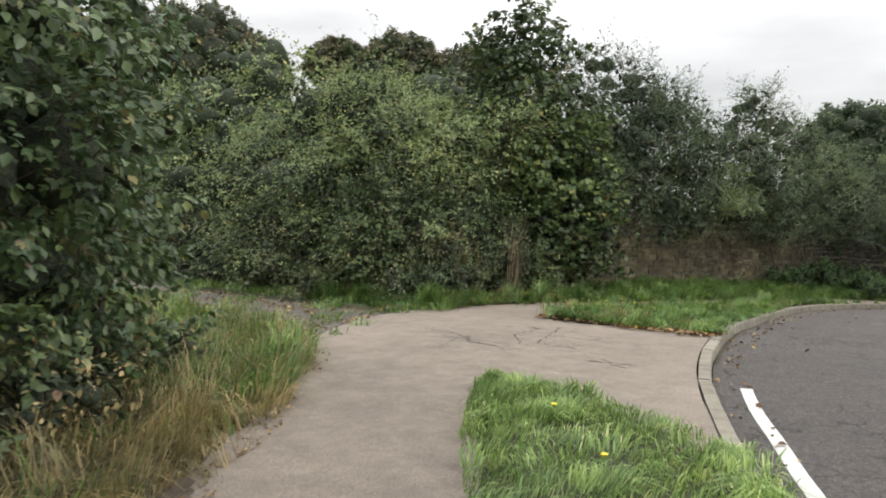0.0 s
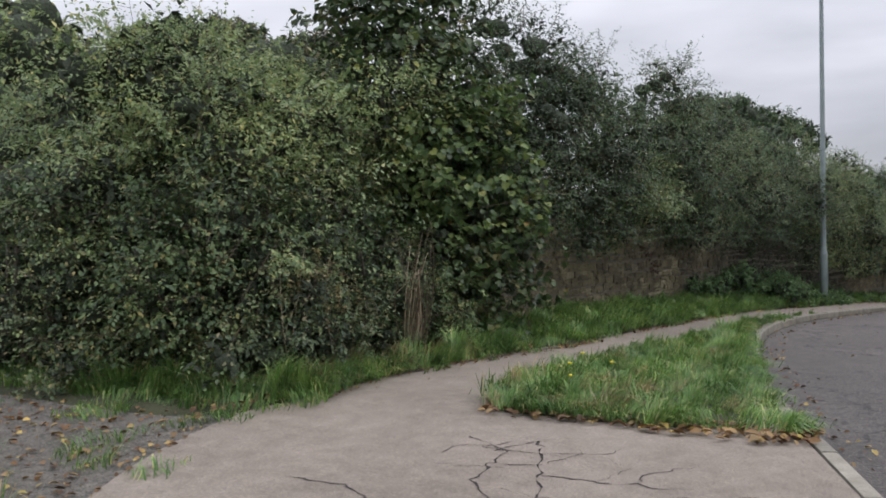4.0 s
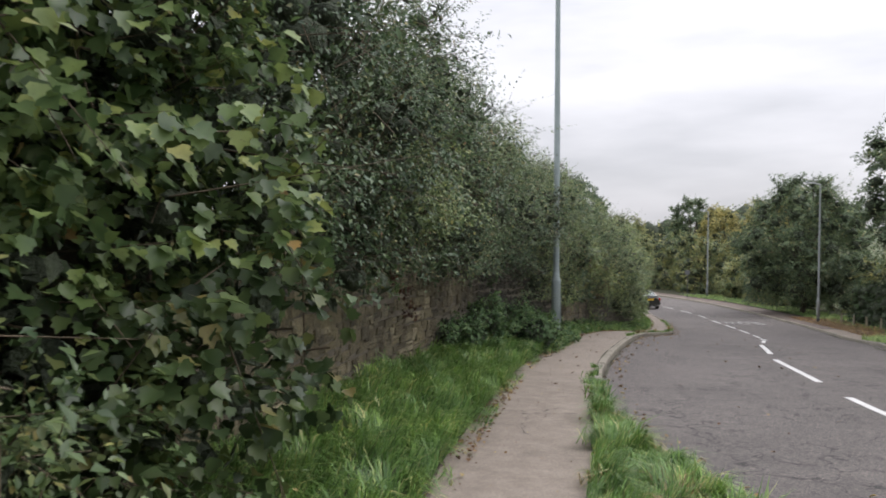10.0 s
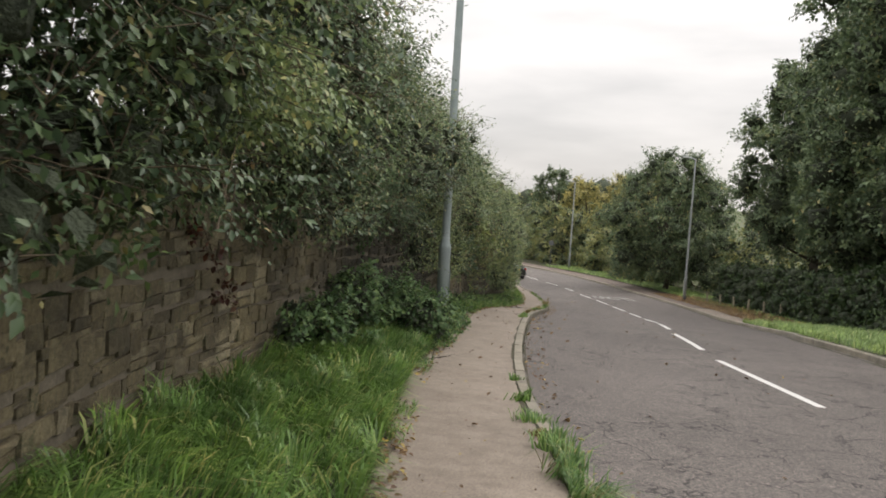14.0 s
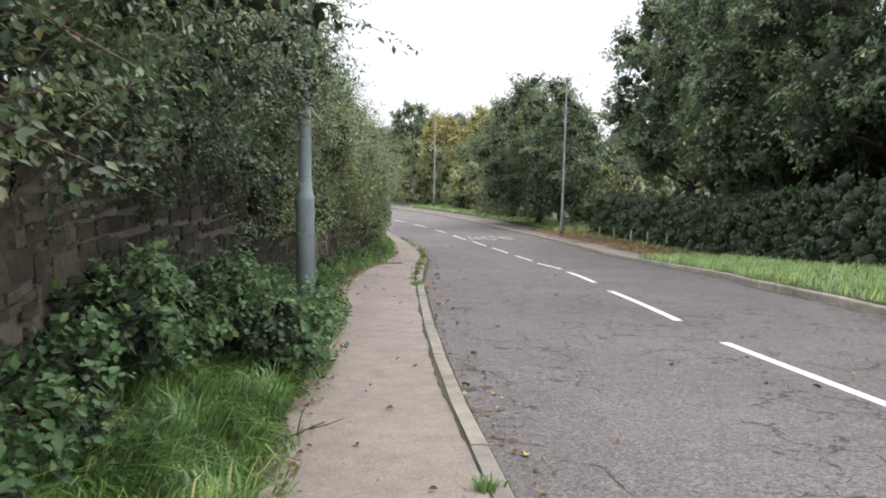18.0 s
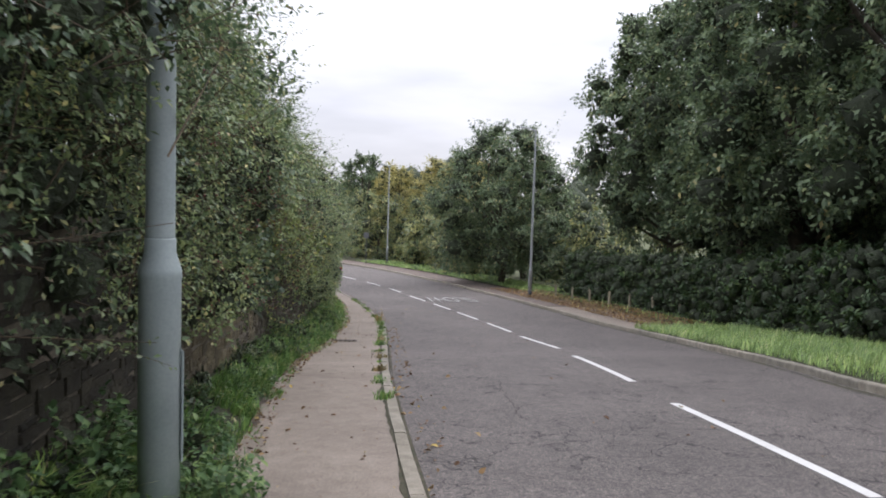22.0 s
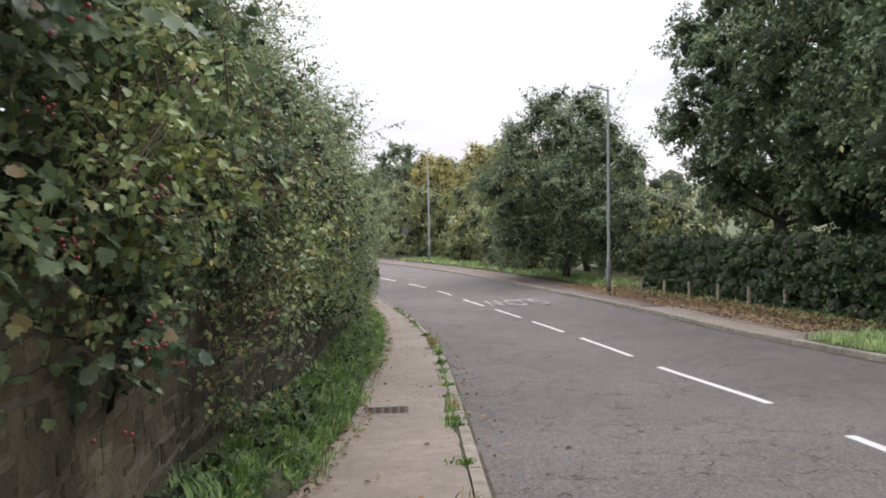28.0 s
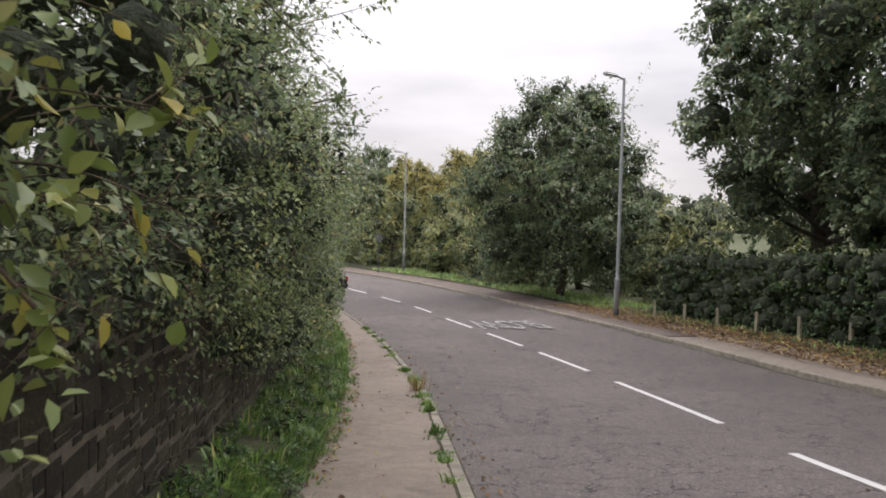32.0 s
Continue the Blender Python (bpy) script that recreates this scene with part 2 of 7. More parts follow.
def wall_stone_mat():
    m, n, l, p = node_mat("sandstone")
    g = n.new("ShaderNodeNewGeometry")
    oi = n.new("ShaderNodeObjectInfo")
    co = g.outputs["Position"]
    rr = maths(n, l, "FRACT", maths(n, l, "ADD", g.outputs["Random Per Island"], oi.outputs["Random"]))
    base = ramp_node(n, [(0.0, (0.085, 0.074, 0.05)), (0.35, (0.128, 0.108, 0.068)), (0.7, (0.16, 0.138, 0.09)), (1.0, (0.225, 0.2, 0.145))])
    l.new(rr, base.inputs[0])
    grime = ramp_node(n, [(0.36, (0.42, 0.41, 0.40)), (0.62, (1.1, 1.07, 1.0))])
    l.new(noise_node(n, l, co, 1.1, 7, 0.68), grime.inputs[0])
    col = mix_rgb(n, l, 1.0, base.outputs[0], grime.outputs[0], "MULTIPLY")
    gritty = ramp_node(n, [(0.34, (0.62, 0.61, 0.6)), (0.5, (1.0, 1.0, 1.0)), (0.68, (1.4, 1.38, 1.3))])
    l.new(noise_node(n, l, co, 32, 6, 0.75), gritty.inputs[0])
    col = mix_rgb(n, l, 1.0, col, gritty.outputs[0], "MULTIPLY")
    # hedge shade and grime painted into the stone, lit lengths brighter, along the wall
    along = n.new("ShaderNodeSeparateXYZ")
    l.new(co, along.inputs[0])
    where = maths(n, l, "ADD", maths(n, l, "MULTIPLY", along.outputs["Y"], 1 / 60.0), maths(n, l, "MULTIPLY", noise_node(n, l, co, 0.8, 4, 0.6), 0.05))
    shade_grime = ramp_node(n, [(0.37, (1.38, 1.39, 1.36)), (0.435, (0.27, 0.28, 0.28)), (0.54, (0.27, 0.28, 0.28)), (0.57, (1.0, 0.98, 0.95)), (0.62, (0.95, 0.93, 0.9)), (0.66, (0.4, 0.4, 0.39))])
    l.new(where, shade_grime.inputs[0])
    col = mix_rgb(n, l, 1.0, col, shade_grime.outputs[0], "MULTIPLY")
    lich = maths(n, l, "GREATER_THAN", noise_node(n, l, co, 45, 3, 0.6), 0.7)
    col = mix_rgb(n, l, maths(n, l, "MULTIPLY", lich, 0.6), col, (0.30, 0.29, 0.2))
    moss = maths(n, l, "GREATER_THAN", noise_node(n, l, co, 4.5, 5, 0.7), 0.62)
    col = mix_rgb(n, l, maths(n, l, "MULTIPLY", moss, 0.6), col, (0.05, 0.058, 0.028))
    l.new(col, p.inputs["Base Color"])
    p.inputs["Roughness"].default_value = 0.92
    bump(n, l, p, noise_node(n, l, co, 24, 6, 0.75), 0.85, 0.035)
    return m


ASPHALT = asphalt_mat("road_asphalt", (0.08, 0.072, 0.068), (0.145, 0.13, 0.122), 1.3, 0.56, (1.7, 1.62, 1.52), 100, 0.35, dark_length=(9.0, 19.0, 0.62))
FOOTWAY = asphalt_mat("footway_asphalt", (0.166, 0.138, 0.112), (0.332, 0.28, 0.232), 0.8, 0.3, (1.15, 1.13, 1.1), 190, 0.6, 0.5, dark_length=(3.5, 6.5, 0.84))
LITTERWAY = asphalt_mat("littered_footway", (0.10, 0.075, 0.06), (0.22, 0.185, 0.16), 0.8, 0.3, (1.2, 1.1, 1.0), 120, 1.2)
def paint(name, bare, full):
    m = paint_mat()
    m.name = name
    r = [x for x in m.node_tree.nodes if x.type == "VALTORGB"][0].color_ramp.elements
    r[0].position, r[1].position = bare, full
    return m


PAINT = paint("road_paint", 0.26, 0.35)
WORNPAINT = paint("worn_road_paint", 0.44, 0.58)
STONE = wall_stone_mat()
MORTAR = plain_mat("mortar", (0.08, 0.069, 0.052), (0.15, 0.128, 0.096), 9, 0.95, 0, 0.6, 50, 0.01)
KERBSTONE = plain_mat("kerb_concrete", (0.165, 0.152, 0.122), (0.335, 0.308, 0.255), 5, 0.9, 0, 0.5, 90, 0.004, 0.4, 0.14)
SOIL = plain_mat("verge_soil", (0.022, 0.026, 0.012), (0.06, 0.062, 0.026), 4, 0.95, 0, 0.8, 40, 0.02)
MEADOW = plain_mat("far_grass", (0.05, 0.06, 0.024), (0.10, 0.115, 0.045), 0.6, 0.95, 0, 0.5, 30, 0.02)
GRAVEL = plain_mat("gravel", (0.05, 0.045, 0.038), (0.22, 0.20, 0.17), 14, 0.95, 0, 0.9, 55, 0.03, 0.6)
MOSS = plain_mat("kerb_silt", (0.03, 0.033, 0.016), (0.085, 0.075, 0.045), 7, 0.95, 0, 0.7, 80, 0.008)
BARK = plain_mat("bark", (0.035, 0.028, 0.02), (0.10, 0.082, 0.06), 7, 0.9, 0, 0.8, 45, 0.02)
TWIG = plain_mat("twig", (0.06, 0.042, 0.026), (0.15, 0.115, 0.075), 12, 0.85)
STRAW = plain_mat("dead_stem", (0.28, 0.22, 0.13), (0.45, 0.38, 0.26), 10, 0.8)
GALV = plain_mat("galvanised_steel", (0.30, 0.32, 0.325), (0.42, 0.44, 0.45), 3, 0.5, 0.45, 0.1, 40, 0.002)
GREYPAINT = plain_mat("grey_green_paint", (0.24, 0.29, 0.29), (0.32, 0.37, 0.37), 4, 0.62, 0.0, 0.12, 60, 0.002)
# shade deep between the leaves, put into a dark filler colour
INNER = plain_mat("shade_core", (0.026, 0.035, 0.021), (0.056, 0.07, 0.04), 5, 0.95, 0, 1.0, 18, 0.06)
HAWTHORN = leaf_mat("hawthorn_leaf", [(0.0, (0.066, 0.106, 0.048)), (0.45, (0.092, 0.144, 0.062)), (0.88, (0.125, 0.182, 0.075)), (0.96, (0.24, 0.23, 0.08)), (1.0, (0.2, 0.12, 0.065))], 0.42, 0.4, mute=0.24, gain=1.8)
LIGHTLEAF = leaf_mat("light_hedge_leaf", [(0.0, (0.096, 0.14, 0.054)), (0.5, (0.135, 0.186, 0.072)), (0.88, (0.18, 0.225, 0.085)), (1.0, (0.32, 0.29, 0.1))], 0.45, 0.4, mute=0.16, gain=1.95)
SPRAYLEAF = leaf_mat("yellow_green_leaf", [(0.0, (0.096, 0.14, 0.054)), (0.5, (0.135, 0.186, 0.072)), (0.88, (0.18, 0.225, 0.085)), (1.0, (0.32, 0.29, 0.1))], 0.5, 0.3, mute=0.16, gain=1.95)
BANKLEAF = leaf_mat("bank_leaf", [(0.0, (0.045, 0.082, 0.03)), (0.5, (0.073, 0.125, 0.044)), (0.9, (0.115, 0.17, 0.058)), (1.0, (0.25, 0.21, 0.07))], 0.48, 0.25, mute=0.1, gain=1.05)
DARKLEAF = leaf_mat("dark_leaf", [(0.0, (0.05, 0.087, 0.047)), (0.55, (0.070, 0.119, 0.060)), (0.96, (0.1, 0.155, 0.074)), (1.0, (0.25, 0.21, 0.075))], 0.44, 0.3, mute=0.14, gain=1.3)
# the trees' shade is put into this darker leaf colour
SHADELEAF = leaf_mat("shaded_undergrowth_leaf", [(0.0, (0.04, 0.066, 0.033)), (0.6, (0.058, 0.096, 0.046)), (1.0, (0.085, 0.125, 0.056))], 0.55, 0.2, mute=0.1, gain=0.85)
TREELEAF = leaf_mat("tree_leaf", [(0.0, (0.053, 0.085, 0.043)), (0.55, (0.075, 0.116, 0.055)), (0.96, (0.107, 0.152, 0.069)), (1.0, (0.25, 0.21, 0.075))], 0.62, 0.26, mute=0.2, gain=2.0)
SYCLEAF = leaf_mat("sycamore_leaf", [(0.0, (0.037, 0.065, 0.025)), (0.55, (0.078, 0.122, 0.046)), (0.88, (0.144, 0.193, 0.065)), (0.985, (0.22, 0.24, 0.072)), (1.0, (0.2, 0.12, 0.050))], 0.45, 0.36, (0.1, 0.07, 0.03), 0.4, mute=0.04, gain=1.65)
SYCDARK = leaf_mat("dark_sycamore_leaf", [(0.0, (0.037, 0.065, 0.025)), (0.55, (0.065, 0.108, 0.042)), (0.9, (0.115, 0.165, 0.058)), (1.0, (0.2, 0.16, 0.05))], 0.45, 0.3, (0.1, 0.07, 0.03), 0.4, mute=0.06, gain=1.0)
BRAMBLE = leaf_mat("bramble_leaf", [(0.0, (0.045, 0.075, 0.034)), (0.6, (0.094, 0.146, 0.05)), (0.92, (0.17, 0.205, 0.075)), (1.0, (0.27, 0.19, 0.08))], 0.5)
NETTLE = leaf_mat("nettle_leaf", [(0.0, (0.036, 0.082, 0.029)), (0.6, (0.073, 0.143, 0.052)), (1.0, (0.138, 0.211, 0.073))], 0.75, mute=0.12, gain=1.45)
LAUREL = leaf_mat("laurel_leaf", [(0.0, (0.036, 0.076, 0.032)), (0.6, (0.067, 0.125, 0.047)), (1.0, (0.125, 0.179, 0.063))], 0.55, 0.14, mute=0.0, gain=0.88)
YELLOWLEAF = leaf_mat("autumn_willow_leaf", [(0.0, (0.165, 0.165, 0.055)), (0.5, (0.285, 0.265, 0.085)), (1.0, (0.42, 0.36, 0.11))], 0.6, 0.3, mute=0.16, gain=1.6)
RUSSETLEAF = leaf_mat("russet_tree_leaf", [(0.0, (0.07, 0.066, 0.034)), (0.5, (0.115, 0.1, 0.052)), (1.0, (0.19, 0.15, 0.075))], 0.55, 0.25, mute=0.25, gain=1.8)
OLIVELEAF = leaf_mat("olive_shrub_leaf", [(0.0, (0.088, 0.107, 0.035)), (0.5, (0.168, 0.186, 0.057)), (1.0, (0.265, 0.248, 0.080))], 0.6, 0.3, mute=0.18, gain=1.75)
BROWNLEAF = leaf_mat("fallen_leaf", [(0.0, (0.090, 0.045, 0.022)), (0.5, (0.190, 0.105, 0.050)), (0.85, (0.330, 0.230, 0.120)), (1.0, (0.500, 0.380, 0.120))], 0.75, 0.1, mute=0.0, gain=1.0)
GRASS = leaf_mat("grass_blade", [(0.0, (0.062, 0.122, 0.03)), (0.5, (0.118, 0.235, 0.054)), (0.88, (0.2, 0.325, 0.08)), (1.0, (0.47, 0.43, 0.21))], 0.42, 0.3, mute=0.08, gain=1.3)
LIMEGRASS = leaf_mat("verge_grass_blade", [(0.0, (0.077, 0.146, 0.030)), (0.5, (0.165, 0.268, 0.058)), (0.9, (0.241, 0.370, 0.084)), (1.0, (0.440, 0.440, 0.207))], 0.42, 0.3, mute=0.18, gain=1.6)
DRYGRASS = leaf_mat("dry_grass_blade", [(0.0, (0.12, 0.125, 0.05)), (0.4, (0.29, 0.235, 0.115)), (1.0, (0.52, 0.41, 0.23))], 0.6, 0.3, mute=0.05, gain=1.0)
BERRY = plain_mat("red_berry", (0.11, 0.01, 0.012), (0.2, 0.022, 0.02), 30, 0.3)
POSTWOOD = plain_mat("pale_wood", (0.20, 0.18, 0.13), (0.34, 0.31, 0.23), 6, 0.85, 0, 0.5, 50, 0.004, 0.4, 0.1)
BLACKBAND = plain_mat("black_paint", (0.012, 0.012, 0.013), (0.025, 0.025, 0.026), 10, 0.5)
LENS = plain_mat("lamp_lens", (0.5, 0.5, 0.48), (0.62, 0.62, 0.6), 10, 0.2)


# ---------------------------------------------------------------- the lie of the land
SLOPE_S = [-60, -10, 0, 4, 7, 9.2, 10.8, 17.8, 22.9, 29.5, 35.2, 39.7, 44.4, 50.5, 65.7, 80, 97, 130, 400]
SLOPE_Z = [0, 0, .02, .13, .12, .03, -.1, -.47, -.83, -1.33, -1.93, -2.5, -3.05, -3.7, -4.7, -5.3, -5.9, -6.4, -6.4]
_s = np.arange(-60, 400, 0.25)
_z = np.convolve(np.pad(np.interp(_s, SLOPE_S, SLOPE_Z), 8, mode="edge"), np.ones(17) / 17, "valid")


def lie(x, y):
    """Height of the footway's level at a place in plan."""
    return np.interp(0.225 * np.asarray(x) + 0.974 * np.asarray(y), _s, _z)


def spline(pts, step=0.5):
    """Smooth curve through plan points, at even steps."""
    p = np.array(pts, float)
    q = np.vstack([2 * p[0] - p[1], p, 2 * p[-1] - p[-2]])
    out = []
    for i in range(1, len(q) - 2):
        u = np.linspace(0, 1, 20, endpoint=False)[:, None]
        a, b, c, d = q[i - 1], q[i], q[i + 1], q[i + 2]
        out.append(0.5 * (2 * b + (c - a) * u + (2 * a - 5 * b + 4 * c - d) * u ** 2 + (3 * b - a - 3 * c + d) * u ** 3))
    c = np.vstack(out + [p[-1:]])
    return resample(c, max(2, int(length(c) / step) + 1))


def length(c):
    return float(np.linalg.norm(np.diff(c, axis=0), axis=1).sum())


def resample(c, n):
    d = np.concatenate([[0], np.cumsum(np.linalg.norm(np.diff(c, axis=0), axis=1))])
    t = np.linspace(0, d[-1], n)
    return np.stack([np.interp(t, d, c[:, i]) for i in range(c.shape[1])], 1)


def side(c, w):
    """The curve moved w metres to its left."""
    t = np.gradient(c, axis=0)
    t /= np.linalg.norm(t, axis=1)[:, None]
    return c + w * np.stack([-t[:, 1], t[:, 0]], 1)


def stretch(c, y0, y1):
    return c[(c[:, 1] >= y0) & (c[:, 1] <= y1)]


def x_at(c, y):
    o = np.argsort(c[:, 1])
    return np.interp(y, c[o, 1], c[o, 0])


KERB = spline([(16, -9.5), (4.6, -1.9), (1.1, 1.1), (-1.02, 3.42), (-1.74, 4.42), (-2.3, 5.36), (-2.77, 6.15), (-3.37, 7.35), (-3.92, 8.7), (-4.72, 11), (-5.3, 13.3), (-5.85, 16), (-6.1, 18.3), (-6.05, 20.8), (-5.85, 22.8), (-5.35, 26), (-4.6, 30), (-3.7, 34.3), (-2.4, 39.8), (-1.1, 45.3), (0, 50.5), (.9, 57), (1.5, 64), (1.75, 70), (1.2, 80), (-.8, 92), (-6, 108)], 0.25)
FARKERB = spline([(22, -3), (9.5, 4), (5.5, 8), (3.2, 11.5), (1.7, 15), (.75, 19), (.5, 23), (.9, 26), (2.25, 32), (3.3, 35), (5.75, 42), (7.4, 48), (8.3, 52.5), (9.1, 58), (9.9, 66), (10.0, 76), (9.0, 89), (6.5, 100), (1, 114)], 0.25)
CENTRE = spline([(-2.9, 16), (-2.92, 19), (-2.8, 20.9), (-2.6, 22.5), (-2.08, 26.7), (-1.78, 28), (-.92, 31.9), (-.4, 33.6), (.83, 38), (1.45, 39.9), (2.4, 44.2), (2.86, 46), (3.86, 50.8), (4.36, 55.5), (4.75, 60.3), (5.15, 66.2), (5.3, 70), (5.1, 75), (4.3, 83), (2.5, 92), (-1, 104)], 0.2)
PATHL = spline([(9, -11), (3, -5), (-.9, -1.2), (-2.6, .6), (-3.9, 2.2), (-4.6, 3.1), (-6.1, 4.7), (-7.2, 6), (-7.9, 7.4), (-8.15, 9), (-8.05, 10.5), (-7.95, 11.8), (-7.75, 13.6), (-7.75, 15.1), (-7.55, 17.8), (-7.35, 20.3), (-7.1, 22.7), (-6.8, 24.5), (-6.45, 26.3), (-6.1, 29), (-5.7, 31.4), (-4.9, 35.3), (-4.4, 37.2), (-3.6, 40), (-2.95, 43.2), (-1.85, 47.8), (-1.0, 52), (0.0, 58), (.6, 63.7), (.9, 70), (.2, 80), (-2, 92), (-7.2, 107)], 0.25)
WALL = spline([(-9.4, 13.5), (-9.1, 16.6), (-8.85, 19.2), (-8.5, 21), (-8.2, 22.6), (-7.95, 24.4), (-7.45, 26.6), (-6.95, 28.8), (-6.5, 30.8), (-6.05, 32.4), (-5.5, 35), (-5.05, 37.6), (-3.95, 42.6), (-3.45, 45), (-2.7, 49), (-1.7, 53.8), (-1.2, 56.4), (-.2, 66), (-.1, 74)], 0.25)
ROAD_DROP = 0.11


def rise(x, y):
    """How far the verge climbs from the footway's edge to the foot of the wall."""
    p, w = x_at(PATHL, y), x_at(WALL, np.clip(y, 13.5, 74))
    f = np.clip((p - x) / np.maximum(p - w, 0.2), 0, 1)
    return np.where((np.asarray(y) > 12.5) & (np.asarray(y) < 75), 0.22 * np.clip((np.asarray(y) - 12.5) / 3, 0, 1) * f ** 0.8, 0)




# ---------------------------------------------------------------- mesh helpers
def link_mesh(name, verts, faces, material, parent=None, smooth=False):
    me = bpy.data.meshes.new(name)
    me.from_pydata([tuple(v) for v in verts], [], [tuple(f) for f in faces])
    me.materials.append(material)
    if smooth:
        me.polygons.foreach_set("use_smooth", np.ones(len(me.polygons), bool))
    ob = new(name, me)
    ob.parent = parent
    return ob


def tri_mesh(name, verts, tris, material, parent=None):
    """A large triangle mesh straight from arrays."""
    me = bpy.data.meshes.new(name)
    verts, tris = np.ascontiguousarray(verts, np.float32), np.ascontiguousarray(tris, np.int32)
    me.vertices.add(len(verts))
    me.vertices.foreach_set("co", verts.ravel())
    me.loops.add(tris.size)
    me.loops.foreach_set("vertex_index", tris.ravel())
    me.polygons.add(len(tris))
    me.polygons.foreach_set("loop_start", np.arange(0, tris.size, 3, dtype=np.int32))
    me.materials.append(material)
    me.update(calc_edges=True)
    ob = new(name, me)
    ob.parent = parent
    return ob


def part(name, bm, material, parent=None, label="", smooth=False):
    me = bpy.data.meshes.new(name)
    if smooth:
        for f in bm.faces:
            f.smooth = True
    bm.to_mesh(me)
    bm.free()
    me.materials.append(material)
    ob = new(name, me)
    ob.parent = parent
    return tagged(ob, label) if label else ob


def ribbon(name, a, b, material, lift=0.0, across=8, step=0.5, rough=0.0, skirt=0.0, parent=None, crown=0.0, climb=False):
    """A draped strip of ground between two curves in plan."""
    n = max(2, int(max(length(a), length(b)) / step) + 1)
    a, b = resample(a, n), resample(b, n)
    u = np.linspace(0, 1, across + 1)
    xy = a[:, None, :] * (1 - u)[None, :, None] + b[:, None, :] * u[None, :, None]
    z = lie(xy[..., 0], xy[..., 1]) + (rise(xy[..., 0], xy[..., 1]) if climb else 0) + lift + crown * 4 * (u * (1 - u))[None, :]
    if rough:
        z = z + rough * wobble(xy[..., 0] * 3, xy[..., 1] * 3, 0 * z) * np.sin(np.pi * np.clip(u * 1.0, 0.02, 0.98))[None, :] ** 0.5
    if skirt:
        z[:, 0] -= skirt
        z[:, -1] -= skirt
    v = np.concatenate([xy, z[..., None]], 2).reshape(-1, 3)
    k = across + 1
    f = [(i * k + j, i * k + j + 1, (i + 1) * k + j + 1, (i + 1) * k + j) for i in range(n - 1) for j in range(across)]
    ob = link_mesh(name, v, f, material, parent, True)
    if ob.data.polygons[0].normal.z < 0:
        ob.data.flip_normals()
    return ob


def wobble(x, y, z):
    """Cheap smooth noise, about -1 to 1."""
    return (np.sin(1.7 * x + 2.3 * y + 0.9 * z + 1.1) + np.sin(-2.9 * x + 1.3 * y + 2.1 * z + 4.2) + np.sin(0.8 * x - 3.1 * y + 1.7 * z + 2.6) + np.sin(3.7 * x + 0.6 * y - 2.8 * z)) / 4


# leaf outlines: points of the blade, then triangles; the tip points along +y, 1 long
def fan(outline, fold):
    v = np.array([(0, 0.42, 0)] + [(x, y, fold * abs(x)) for x, y in outline], float)
    k = len(outline)
    return v, np.array([(0, 1 + i, 1 + (i + 1) % k) for i in range(k)])


LEAF = (np.array([(0, 0, 0), (0.34, 0.40, 0.11), (0.05, 1, -0.05), (-0.24, 0.74, 0.08), (-0.34, 0.34, 0.11)], float), np.array([(0, 1, 2), (0, 2, 3), (0, 3, 4)]))
OVAL = (np.array([(0, 0, 0), (0.29, 0.32, 0.1), (0.25, 0.68, 0.09), (0, 1, -0.06), (-0.25, 0.68, 0.09), (-0.29, 0.32, 0.1)], float), np.array([(0, 1, 2), (0, 2, 3), (0, 3, 4), (0, 4, 5)]))
SLIM = fan([(0, 0), (0.17, 0.4), (0, 1.0), (-0.17, 0.4)], 0.4)
DIAMOND = (np.array([(0, 0, 0), (0.31, 0.44, 0.1), (0, 1.08, -0.04), (-0.28, 0.52, 0.1)], float), np.array([(0, 1, 2), (0, 2, 3)]))
MAPLE = fan([(0, 0), (0.36, 0.02), (0.53, 0.30), (0.37, 0.42), (0.40, 0.68), (0.20, 0.68), (0, 1.0), (-0.20, 0.68), (-0.40, 0.68), (-0.37, 0.42), (-0.53, 0.30), (-0.36, 0.02)], 0.3)


def unit(v):
    return v / np.maximum(np.linalg.norm(v, axis=1), 1e-9)[:, None]


def leaf_arrays(rng, at, out, size, shape, droop=0.5, spread=1.0, along=None):
    """Blades at points: out is the way each leaf faces, along the way its tip goes."""
    n = len(at)
    if along is None:
        along = rng.normal(0, 1, (n, 3)) + out * 0.5
    tip = unit(along + rng.normal(0, 0.35, (n, 3)) - np.array([0, 0, droop * 0.8]))
    nor = out * 0.5 + np.array([0, 0, 1.0]) + rng.normal(0, spread * 0.36, (n, 3))
    nor = unit(nor - tip * (tip * nor).sum(1)[:, None])
    wide = np.cross(tip, nor)
    sv, st = shape
    s = (size * rng.uniform(0.6, 1.3, n))[:, None, None]
    v = (sv[None, :, 0:1] * wide[:, None, :] + sv[None, :, 1:2] * tip[:, None, :] + sv[None, :, 2:3] * nor[:, None, :]) * s + at[:, None, :]
    t = st[None] + (np.arange(n) * len(sv))[:, None, None]
    return v.reshape(-1, 3), t.reshape(-1, 3)


